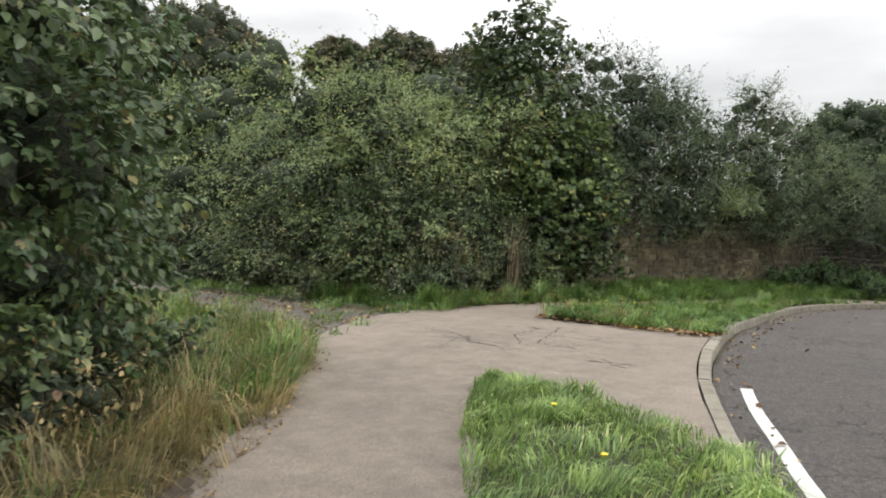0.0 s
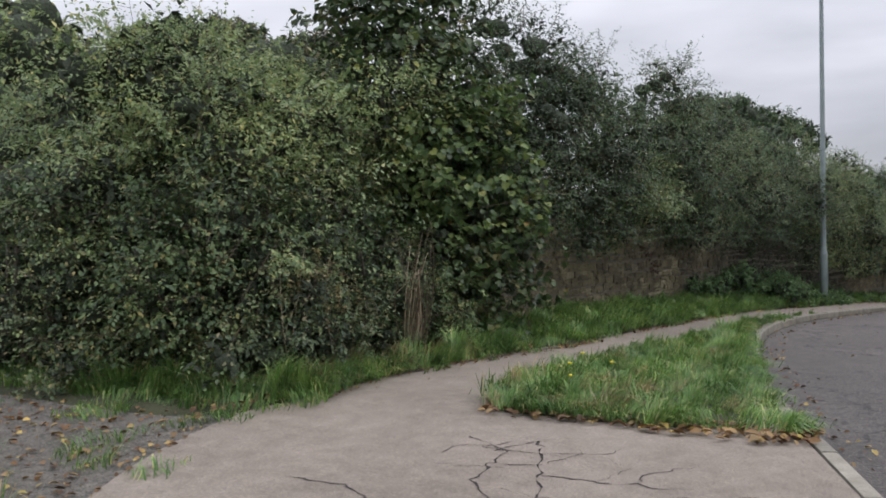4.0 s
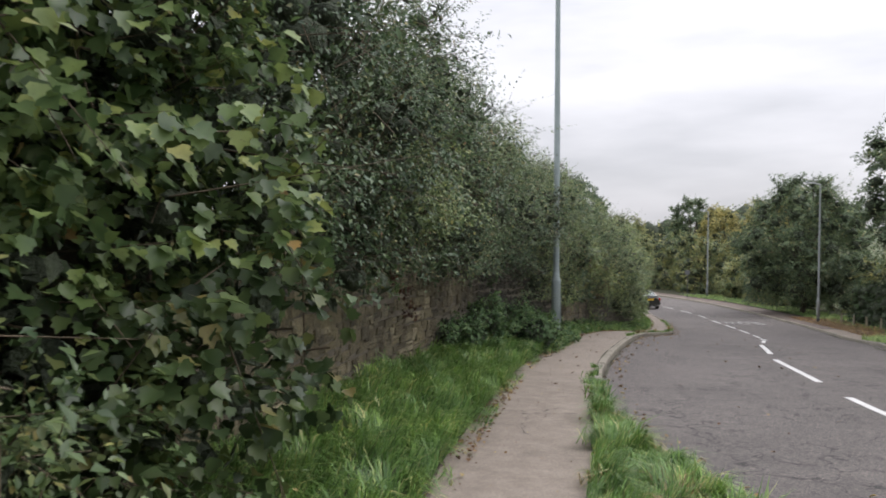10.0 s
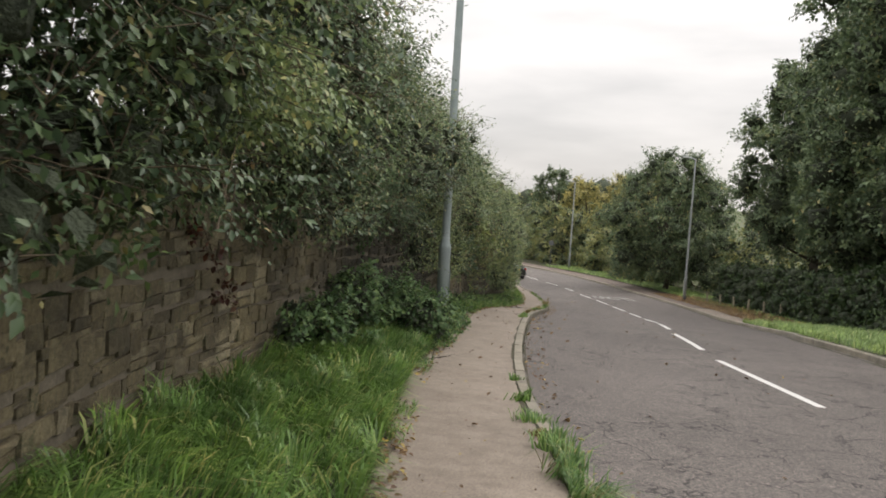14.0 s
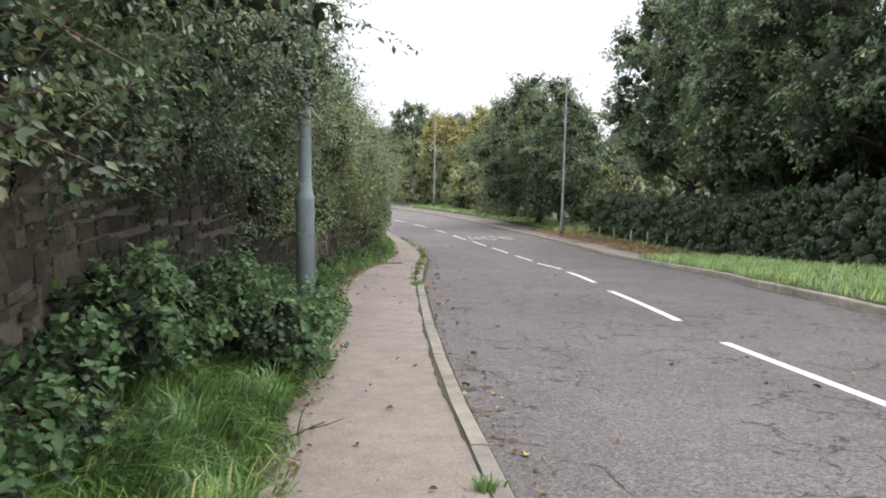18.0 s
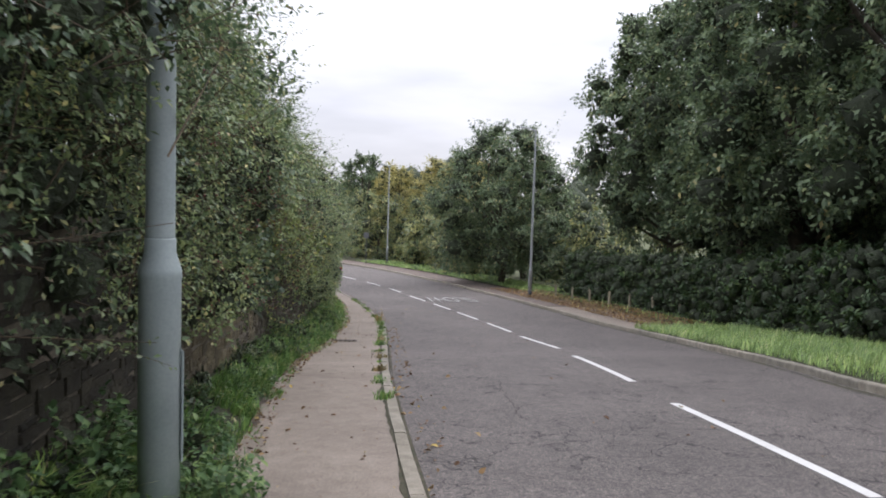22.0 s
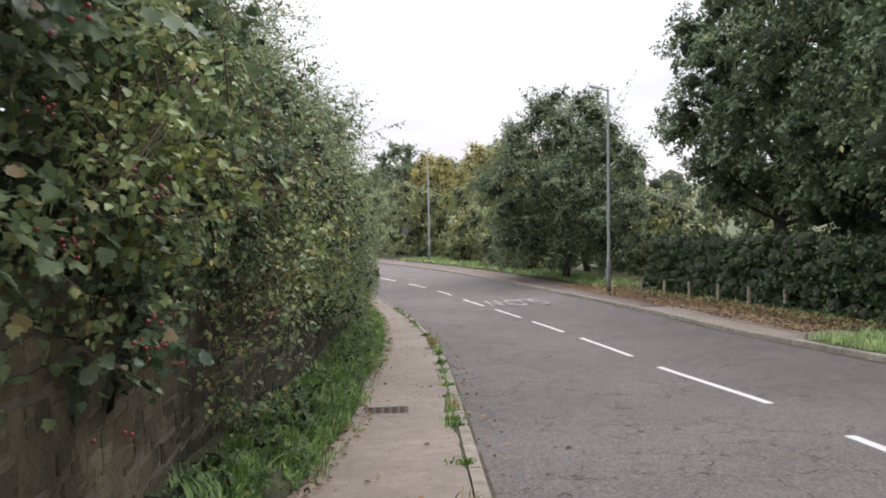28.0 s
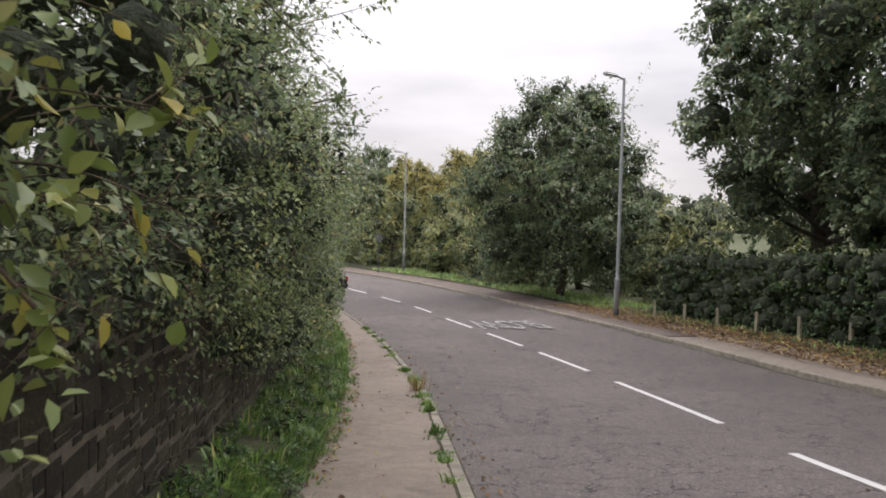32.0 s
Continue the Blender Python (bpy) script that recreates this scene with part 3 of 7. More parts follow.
def twig_arrays(a, b, r):
    """Thin three-sided stems from a to b, tapering."""
    n = len(a)
    d = unit(b - a)
    h = np.where(np.abs(d[:, 2:3]) > 0.9, [[1.0, 0, 0]], [[0, 0, 1.0]])
    u = unit(np.cross(d, h))
    w = np.cross(d, u)
    ring = [(math.cos(k * 2.094), math.sin(k * 2.094)) for k in range(3)]
    rr = np.broadcast_to(np.asarray(r, float), (n,))[:, None]
    v = np.stack([a + rr * (c * u + s * w) for c, s in ring] + [b + 0.35 * rr * (c * u + s * w) for c, s in ring], 1)
    t = np.array([(0, 1, 4), (0, 4, 3), (1, 2, 5), (1, 5, 4), (2, 0, 3), (2, 3, 5)])
    return v.reshape(-1, 3), (t[None] + (np.arange(n) * 6)[:, None, None]).reshape(-1, 3)


def join_arrays(chunks):
    vs, ts, o = [], [], 0
    for v, t in chunks:
        vs.append(v)
        ts.append(t + o)
        o += len(v)
    return np.concatenate(vs), np.concatenate(ts)


_ico = bmesh.new()
bmesh.ops.create_icosphere(_ico, subdivisions=1, radius=1)
ICO_V = np.array([v.co[:] for v in _ico.verts])
ICO_T = np.array([[v.index for v in f.verts] for f in _ico.faces])
_ico.free()


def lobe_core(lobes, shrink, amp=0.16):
    """Inner shade of a crown put into dark stand-in lumps, smaller than the leaf shell."""
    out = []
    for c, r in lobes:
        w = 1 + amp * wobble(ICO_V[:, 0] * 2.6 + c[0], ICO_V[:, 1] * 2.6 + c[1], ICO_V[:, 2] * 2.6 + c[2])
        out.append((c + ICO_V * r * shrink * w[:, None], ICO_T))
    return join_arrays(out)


def lobe_shell(rng, lobes, twigs, deep=0.3, keep=None):
    """Points on the outer skin of overlapping lobes, with the way out."""
    C, R = np.array([c for c, r in lobes]), np.array([r for c, r in lobes])
    area = (R[:, 0] * R[:, 1] + R[:, 1] * R[:, 2] + R[:, 0] * R[:, 2])
    P, D, got = [], [], 0
    for _ in range(14):
        k = rng.choice(len(lobes), twigs * 2, p=area / area.sum())
        d = unit(rng.normal(0, 1, (len(k), 3)))
        w = 1 + 0.16 * wobble(d[:, 0] * 3 + C[k, 0], d[:, 1] * 3 + C[k, 1], d[:, 2] * 3 + C[k, 2])
        p = C[k] + d * R[k] * (w * (1 - deep * rng.random(len(k)) ** 2))[:, None]
        ok = np.ones(len(p), bool) if keep is None else keep(p)
        for c, r in zip(C, R):
            ok &= (((p - c) / (r * 0.82)) ** 2).sum(1) > 1
        P.append(p[ok])
        D.append(unit(d[ok] / R[k][ok]))
        got += int(ok.sum())
        if got >= twigs:
            break
    return np.concatenate(P)[:twigs], np.concatenate(D)[:twigs]


def foliage(name, lobes, seed, leaf, shape, size, count, twig=0.45, core=0.5, droop=0.5, up=0.35, label="", category="shrub", stems=(), mix=None, keep=None, group="", spike=0.0, pale=None, per=12, limit=None, solid=False):
    """A bush or crown of count leaves: a dark filler for its inner shade, shoots on its skin, leaves along the shoots
    and through the shell. stems: (foot, head, radius).
    """
    rng = np.random.default_rng(seed)
    top = new(name)
    base = np.mean([c for c, r in lobes], 0)
    top.location = (base[0], base[1], float(lie(base[0], base[1])))
    org = np.array(top.location)
    tagged(top, label, category, group)
    if limit is not None:
        lobes = [(c, r) for c, r in lobes if limit((c + r * [0.75, 0, -0.3])[None])[0]]
    fan_out = 6
    boughs = max(4, int(count * 0.56 / (per * fan_out)))
    p, out = lobe_shell(rng, lobes, boughs, 0.25, keep)
    n = len(p)
    way = unit(out + np.array([0, 0, up]) + rng.normal(0, 0.4, (n, 3)))
    ln = 1.9 * twig * rng.uniform(0.6, 1.3, n) * (1 + spike * (rng.random(n) < 0.12) * rng.uniform(0.3, 0.9, n))
    a, b = p - way * (ln * 0.55)[:, None], p + way * (ln * 0.45)[:, None]
    b[:, 2] -= 0.16 * ln
    # side shoots, turn and turn about along each bough, and one at its end
    u = np.tile(np.linspace(0.3, 1.0, fan_out), n)
    hand = np.where(np.arange(n * fan_out) % 2, 1.0, -1.0) * np.where(u > 0.99, 0.1, 1.0)
    wv, ov = np.repeat(way, fan_out, 0), np.repeat(out, fan_out, 0)
    sv = unit(np.cross(wv, np.array([0, 0, 1.0]) + 0.6 * rng.normal(0, 1, (n * fan_out, 3))))
    ta = np.repeat(a, fan_out, 0) + np.repeat(b - a, fan_out, 0) * u[:, None]
    td = unit(wv * 0.75 + sv * (0.8 * hand)[:, None] + rng.normal(0, 0.25, ta.shape))
    tl = np.repeat(ln, fan_out) * (0.62 - 0.3 * u) * rng.uniform(0.7, 1.3, len(u))
    tb = ta + td * tl[:, None]
    tb[:, 2] -= 0.18 * tl
    pick = np.arange(len(u)) % 3 == 0
    if keep is not None:
        # no shoot without its bough
        live = keep(ta) & keep(tb) & np.repeat(keep(a) & keep(b), fan_out)
        ta, tb, td, ov, u, pick = ta[live], tb[live], td[live], ov[live], u[live], pick[live]
    ea, eb, er = np.concatenate([a, ta[pick]]), np.concatenate([b, tb[pick]]), np.concatenate([np.full(n, 0.005), np.full(int(pick.sum()), 0.003)])
    if keep is not None:
        ok = keep(ea) & keep(eb)
        ea, eb, er = ea[ok], eb[ok], er[ok]
    tv, tt = twig_arrays(ea, eb, er * (1 + 4 * size))
    tri_mesh("brushwood", tv - org, tt, TWIG, top)["kind"] = "stuff"
    m = len(u)
    f = (np.arange(per) + 0.6) / per + rng.normal(0, 0.05, (m, per))
    turn = np.where(np.arange(per) % 2, 0.85, -0.85)[None, :, None] * (f < 0.9)[..., None]
    s2 = unit(np.cross(td, ov + np.array([0, 0, 0.8])))
    at = (ta[:, None, :] + (tb - ta)[:, None, :] * f[..., None] + rng.normal(0, size * 0.25, (m, per, 3))).reshape(-1, 3)
    al = (td[:, None, :] * 0.7 + s2[:, None, :] * turn).reshape(-1, 3)
    q, qo = lobe_shell(rng, [(c, r * 0.94) for c, r in lobes], int(count * 0.36), 0.4, keep)
    at, o = np.concatenate([at, q]), np.concatenate([np.repeat(ov, per, 0), qo])
    al = np.concatenate([al, rng.normal(0, 1, q.shape) + qo * 0.5])
    if keep is not None:
        ok = keep(at)
        at, o, al = at[ok], o[ok], al[ok]
    groups = [(np.ones(len(at), bool), leaf, "foliage")]
    if mix:
        other, share = mix
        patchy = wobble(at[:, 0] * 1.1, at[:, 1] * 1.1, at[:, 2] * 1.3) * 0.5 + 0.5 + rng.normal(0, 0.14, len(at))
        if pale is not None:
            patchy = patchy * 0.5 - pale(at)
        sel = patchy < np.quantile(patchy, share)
        groups = [(sel, other, "other_foliage"), (~sel, leaf, "foliage")]
    for s, m, nm in groups:
        v, t = leaf_arrays(rng, at[s], o[s], size, shape, droop, along=al[s])
        tri_mesh(nm, v - org, t, m, top)["kind"] = "stuff"
    # dark stand-in leaves and lumps for inner shade; solid: unseen ones also block light
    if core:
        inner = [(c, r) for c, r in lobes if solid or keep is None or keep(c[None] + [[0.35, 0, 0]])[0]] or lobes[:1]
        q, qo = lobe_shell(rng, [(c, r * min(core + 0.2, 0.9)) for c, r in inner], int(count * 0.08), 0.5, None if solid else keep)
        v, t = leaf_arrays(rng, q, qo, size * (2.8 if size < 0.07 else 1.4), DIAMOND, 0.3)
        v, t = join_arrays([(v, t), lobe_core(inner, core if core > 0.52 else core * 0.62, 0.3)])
        tri_mesh("shade_core", v - org, t, INNER, top)
    for foot, head, r in stems:
        limb("stem", np.array(foot) - org, np.array(head) - org, r, r * 0.45, BARK, top, seed)
    return top


def limb(name, a, b, r0, r1, material, parent, seed=0, sides=8, steps=6, bow=0.06):
    """A tapered, slightly bent limb."""
    rng = np.random.default_rng(seed + int(abs(a[0] * 31 + b[2] * 17) * 10))
    a, b = np.array(a, float), np.array(b, float)
    d = b - a
    ln = np.linalg.norm(d)
    d /= ln
    u = np.cross(d, [0.3, 0.9, 0.2])
    u /= np.linalg.norm(u)
    w = np.cross(d, u)
    bu, bw = rng.normal(0, bow * ln, 2)
    v, f = [], []
    for i in range(steps + 1):
        t = i / steps
        c = a + d * ln * t + (u * bu + w * bw) * math.sin(math.pi * t)
        r = (r0 + (r1 - r0) * t) * (1.25 if i == 0 else 1)
        for k in range(sides):
            ang = 2 * math.pi * k / sides
            v.append(c + r * (1 + 0.12 * math.sin(3 * ang + i)) * (u * math.cos(ang) + w * math.sin(ang)))
    for i in range(steps):
        for k in range(sides):
            k2 = (k + 1) % sides
            f.append((i * sides + k, i * sides + k2, (i + 1) * sides + k2, (i + 1) * sides + k))
    f.append(tuple(range(sides))[::-1])
    f.append(tuple(steps * sides + k for k in range(sides)))
    return link_mesh(name, v, f, material, parent, True)


def grass(name, rng, xy, height, material, label, lift=0.0, wide=0.006, lean=0.5, parent=None, category="grass"):
    """Blades of grass, as one sward."""
    n = len(xy)
    z = lie(xy[:, 0], xy[:, 1]) + rise(xy[:, 0], xy[:, 1]) + lift
    a = np.concatenate([xy, z[:, None]], 1)
    tuft = np.clip(1 + 0.6 * wobble(xy[:, 0] * 3.1, xy[:, 1] * 3.1, 0.5) + 0.35 * wobble(xy[:, 0] * 9, xy[:, 1] * 9, 1.7), 0.35, 2)
    h = height * rng.uniform(0.4, 1.3, n) * tuft
    # tufts lean together
    ang = 3.5 * wobble(xy[:, 0] * 2.6, xy[:, 1] * 2.6, 0) + rng.normal(0, 0.55, n)
    b = np.minimum(lean * h * rng.uniform(0.3, 1.5, n), 0.3)
    d = np.stack([np.cos(ang), np.sin(ang), np.zeros(n)], 1)
    w = np.stack([-np.sin(ang + rng.normal(0, 0.6, n)), np.cos(ang), np.zeros(n)], 1) * (wide * rng.uniform(0.6, 1.4, n))[:, None]
    up = np.array([0, 0, 1.0])
    m1 = a + d * (b * 0.35)[:, None] + up * (h * 0.6)[:, None]
    tip = a + d * b[:, None] + up * (h * np.clip(1 - 0.35 * (b / h) ** 2, 0.3, 1))[:, None]
    v = np.stack([a - w, a + w, m1 - 0.8 * w, m1 + 0.8 * w, tip], 1).reshape(-1, 3)
    t = (np.array([(0, 1, 3), (0, 3, 2), (2, 3, 4)])[None] + (np.arange(n) * 5)[:, None, None]).reshape(-1, 3)
    ob = tri_mesh(name, v, t, material, parent)
    return tagged(ob, label, category, kind="stuff")


def scatter_between(rng, a, b, n, lo=0.0, hi=1.0):
    """Random plan points between two curves."""
    a, b = resample(a, 200), resample(b, 200)
    i = rng.uniform(0, 199, n)
    k = np.clip(i.astype(int), 0, 198)
    f = (i - k)[:, None]
    pa, pb = a[k] * (1 - f) + a[k + 1] * f, b[k] * (1 - f) + b[k + 1] * f
    u = rng.uniform(lo, hi, n)[:, None]
    return pa * (1 - u) + pb * u


# ---------------------------------------------------------------- ground, road, footway
def ground_sheet():
    xs = np.concatenate([[-2500, -900, -300, -120], np.arange(-60, 62, 2.0), [120, 300, 900, 2500]])
    ys = np.concatenate([[-2500, -900, -300, -120], np.arange(-50, 182, 2.0), [240, 400, 900, 2500]])
    X, Y = np.meshgrid(xs, ys)
    Z = lie(X, Y) - 0.2 + 0.03 * wobble(X * 0.3, Y * 0.3, 0)
    v = np.stack([X, Y, Z], 2).reshape(-1, 3)
    k = len(xs)
    f = [(i * k + j, i * k + j + 1, (i + 1) * k + j + 1, (i + 1) * k + j) for i in range(len(ys) - 1) for j in range(k - 1)]
    tagged(link_mesh("ground", v, f, MEADOW, None, True), "rough grassland falling away down the hill", "ground", kind="structure")


ground_sheet()
tagged(ribbon("road", side(KERB, -0.02), FARKERB, ASPHALT, -ROAD_DROP, 14, 0.5), "worn grey cracked asphalt carriageway bending downhill", "road", kind="structure")
KERB_IN = side(KERB, 0.123)
tagged(ribbon("pavement", side(PATHL, 0.14), KERB_IN, FOOTWAY, 0.0, 10, 0.4), "pale worn asphalt footway with cracks", "pavement", kind="structure")


def marking(name, c, width, label, parent=None):
    n = max(2, int(length(c) / 0.4) + 1)
    c = resample(c, n)
    l, r = side(c, width / 2), side(c, -width / 2)
    z = lie(c[:, 0], c[:, 1]) - ROAD_DROP + 0.005
    zl, zr = lie(l[:, 0], l[:, 1]) - ROAD_DROP, lie(r[:, 0], r[:, 1]) - ROAD_DROP
    v, f = [], []
    for i in range(n):
        v += [(*l[i], zl[i] + 0.0045), (*r[i], zr[i] + 0.0045), (*l[i], zl[i] - 0.01), (*r[i], zr[i] - 0.01)]
    for i in range(n - 1):
        a, b = 4 * i, 4 * i + 4
        f += [(a + 1, b + 1, b, a), (a, b, b + 2, a + 2), (b + 1, a + 1, a + 3, b + 3)]
    f += [(1, 0, 2, 3), (4 * n - 4, 4 * n - 3, 4 * n - 1, 4 * n - 2)]
    ob = link_mesh(name, v, f, PAINT, parent)
    return tagged(ob, label, "road marking", "road markings")


for y0, y1 in ((16.6, 20.9), (22.5, 26.7), (28, 31.95), (33.65, 38.0), (39.9, 44.25), (46.1, 50.8), (52.15, 55.55), (56.7, 60.3), (62, 65.8), (68.1, 71), (73, 76.2), (78.5, 82), (84.5, 88), (90, 93)):
    marking("centre_line_dash", stretch(CENTRE, y0, y1), 0.11, "worn white painted dash along the middle of the road")
marking("hatch_line", np.array([(-.9, 23.9), (-1.3, 22.3), (-1.75, 20.6), (-2.3, 18.4)]), 0.11, "white painted line of a hatched area on the road")
marking("hatch_line", np.array([(-.78, 23.6), (-.82, 22.6), (-.9, 21.8), (-1.0, 18.4)]), 0.11, "white painted line of a hatched area on the road")
marking("edge_line", side(stretch(KERB, -1.0, 7.05), -0.29), 0.1, "solid white edge line beside the kerb")


def slow_word():
    cu = bpy.data.curves.new("slow_marking", "FONT")
    cu.body, cu.align_x, cu.align_y, cu.size, cu.extrude = "SLOW", "CENTER", "CENTER", 1.0, 0.002
    tmp = new("slow_marking", cu)
    dg = bpy.context.evaluated_depsgraph_get()
    me = bpy.data.meshes.new_from_object(tmp.evaluated_get(dg))
    bpy.data.objects.remove(tmp)
    me.materials.clear()
    me.materials.append(WORNPAINT)
    ob = new("slow_marking", me)
    z0, z1 = lie(6.6, 60.5) - ROAD_DROP, lie(6.6, 65) - ROAD_DROP
    ob.matrix_world = Matrix.Translation((6.4, 62.9, float((z0 + z1) / 2) + 0.03)) @ pose(0, 0, 0, 0, 0, 180 - 5) @ pose(0, 0, 0, math.degrees(math.atan2(z0 - z1, 4.5))) @ Matrix.Diagonal((0.86, 4.2, 1, 1))
    tagged(ob, "white worn word SLOW painted on the road", "road marking", "road markings")


slow_word()


# ---------------------------------------------------------------- left hand growth
def row_lobes(rng, c, z0, z1, overhang, r=0.75, spacing=0.85, back=1, lean=0.25):
    """Overlapping lobes that fill a hedge behind the line c (its right side is the face). overhang: at the foot, and half way up."""
    low, high = overhang if isinstance(overhang, tuple) else (overhang, overhang)
    n = max(2, int(length(c) / spacing) + 1)
    c = resample(c, n)
    t = np.gradient(c, axis=0)
    t /= np.linalg.norm(t, axis=1)[:, None]
    right = np.stack([t[:, 1], -t[:, 0]], 1)
    out = []
    for i in range(n):
        top = (z1(c[i, 1]) if callable(z1) else z1) + rng.normal(0, 0.2) + 0.45 * math.sin(c[i, 0] * 1.1 + c[i, 1] * 1.5) * math.sin(c[i, 1] * 0.53)
        zz = z0 + r * 0.6
        while zz < top - r * 0.3:
            for b in range(back + 1):
                rr = r * rng.uniform(0.7, 1.3)
                f = (zz - z0) / max(top - z0, 0.1)
                o = low + (high - low) * math.sin(math.pi * min(1, f * 1.1)) - rr - b * 1.1 * r - lean * (top - z0) * f ** 2 + rng.normal(0, 0.2)
                p = c[i] + right[i] * o + t[i] * rng.normal(0, 0.22)
                zc = zz + rng.normal(0, 0.16) + (0.5 * b if zz > top - 2.2 * r else 0)
                out.append((np.array([p[0], p[1], float(lie(*p)) + zc]), np.array([rr, rr, rr * 0.85])))
            zz += r * 0.95
    return out


def clear(p, gap=0.05):
    """Nothing hangs into the footway below head height."""
    edge = np.where(p[:, 1] > 8.6, x_at(PATHL, np.clip(p[:, 1], 8.6, 90)), 99.0)
    return (p[:, 0] < edge - gap) | (p[:, 2] > lie(p[:, 0], p[:, 1]) + 2.1)


def in_front(depth):
    """Growth over the wall is only set where it can be seen from the road."""
    return lambda p: (p[:, 0] > np.where(p[:, 1] > 13, x_at(WALL, np.clip(p[:, 1], 13.5, 74)), -9.6) - depth) & clear(p)


def feet(rng, c, n, r=0.03, h=1.6):
    c = resample(c, n + 2)[1:-1]
    out = []
    for p in c:
        z = float(lie(*p)) - 0.3
        out.append(((p[0] - 0.5, p[1], z), (p[0] - 0.4 + rng.normal(0, 0.2), p[1] + rng.normal(0, 0.3), z + h), r * rng.uniform(0.8, 1.6)))
    return out


def rnd(seed):
    return np.random.default_rng(seed)


# beside the footway where the walk begins
NEARFACE = spline([(-0.6, -3.2), (-2.0, -1.7), (-4.0, 0.7), (-5.3, 2.3), (-6.6, 3.8)], 0.4)
foliage("boundary_hedge", row_lobes(rnd(1), NEARFACE, 0.1, 3.6, 0.0, 0.6, 0.62, 1, 0.05), 11, BANKLEAF, LEAF, 0.085, 34000, 0.36, core=0.56, keep=lambda p: (p[:, 0] + 2.0) * 0.767 + (p[:, 1] + 1.7) * 0.642 > -1.1, label="tall dark green mixed hedge with yellowing leaves beside the footway", category="hedge", stems=feet(rnd(2), NEARFACE, 6), mix=(HAWTHORN, 0.3), droop=0.8)
foliage("bramble", row_lobes(rnd(12), side(NEARFACE, -0.25), 0, 0.75, 0.0, 0.3, 0.36, 0, 0.0), 18, BRAMBLE, OVAL, 0.045, 7000, 0.32, label="low brambles and weeds at the foot of the boundary hedge", category="bramble", core=0.4, spike=1.4, mix=(DRYGRASS, 0.25))
# the bank at the bend
BANKA = spline([(-30, 9.5), (-22, 8.9), (-16, 8.4), (-12, 8.4), (-9.7, 8.6)], 0.5)
BANKB = spline([(-9.3, 8.2), (-8.75, 9.2), (-8.72, 10.5), (-8.8, 11.5), (-9.0, 12.4)], 0.4)


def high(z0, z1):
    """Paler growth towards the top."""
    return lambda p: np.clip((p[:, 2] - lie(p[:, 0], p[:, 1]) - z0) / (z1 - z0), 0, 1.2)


BANK = "overgrown hawthorn and bramble bank with pale upper shoots"
for k, (x0, x1, top, sz, num) in enumerate(((-30, -16.5, 4.0, 0.11, 24000), (-17, -11.8, 3.3, 0.066, 48000), (-12.3, -9.0, 2.6, 0.056, 52000))):
    c = BANKA[(BANKA[:, 0] > x0) & (BANKA[:, 0] < x1)]
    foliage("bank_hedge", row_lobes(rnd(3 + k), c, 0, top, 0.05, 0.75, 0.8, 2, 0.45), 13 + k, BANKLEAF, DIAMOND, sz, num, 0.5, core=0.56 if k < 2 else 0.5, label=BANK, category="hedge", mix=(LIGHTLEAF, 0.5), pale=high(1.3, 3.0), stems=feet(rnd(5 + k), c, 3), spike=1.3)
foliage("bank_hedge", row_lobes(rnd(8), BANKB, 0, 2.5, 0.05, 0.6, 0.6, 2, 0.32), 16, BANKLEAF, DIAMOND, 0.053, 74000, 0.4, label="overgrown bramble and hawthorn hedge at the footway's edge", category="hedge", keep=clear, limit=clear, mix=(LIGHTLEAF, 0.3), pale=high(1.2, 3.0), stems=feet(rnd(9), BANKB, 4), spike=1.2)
foliage("bramble", row_lobes(rnd(20), spline([(-10.2, 7.9), (-8.95, 8.4), (-8.5, 9.2), (-8.45, 10.1)], 0.3), 0, 0.75, 0.0, 0.3, 0.34, 0, 0.0), 26, BRAMBLE, OVAL, 0.042, 9000, 0.3, label="low tangled brambles with withered stems at the foot of the bank", category="bramble", core=0.35, spike=1.4, keep=clear, limit=clear, mix=(DRYGRASS, 0.22))
foliage("bank_hedge", row_lobes(rnd(14), spline([(-10.0, 10.4), (-10.3, 12.4), (-10.2, 14.6)], 0.4), 0, 3.3, 0.0, 0.7, 0.75, 1, 0.2), 19, BANKLEAF, DIAMOND, 0.07, 16000, 0.4, label="overgrown hawthorn hedge behind the young sycamore", category="hedge", mix=(HAWTHORN, 0.3))
foliage("bank_hedge", row_lobes(rnd(15), spline([(-12.6, 11.3), (-11.7, 13.5), (-11.1, 16.5), (-10.7, 19.5)], 0.4), 0, 4.0, 0.0, 0.9, 0.9, 1, 0.1), 23, BANKLEAF, DIAMOND, 0.12, 14000, 0.4, core=0.75, label="deep overgrown hedge behind the bank and the wall", category="hedge", mix=(HAWTHORN, 0.3))
# low bramble skirt
foliage("bramble", row_lobes(rnd(10), spline([(-13.5, 7.9), (-10.2, 8.0), (-8.75, 8.6), (-8.55, 10.0), (-8.6, 11.2), (-8.75, 12.2)], 0.4), 0, 1.0, 0.0, 0.42, 0.45, 1, 0.1), 17, BRAMBLE, OVAL, 0.044, 27000, 0.4, label="tangled low brambles at the foot of the bank", category="bramble", keep=clear, limit=clear, core=0.45, spike=1.4, mix=(LIGHTLEAF, 0.4))


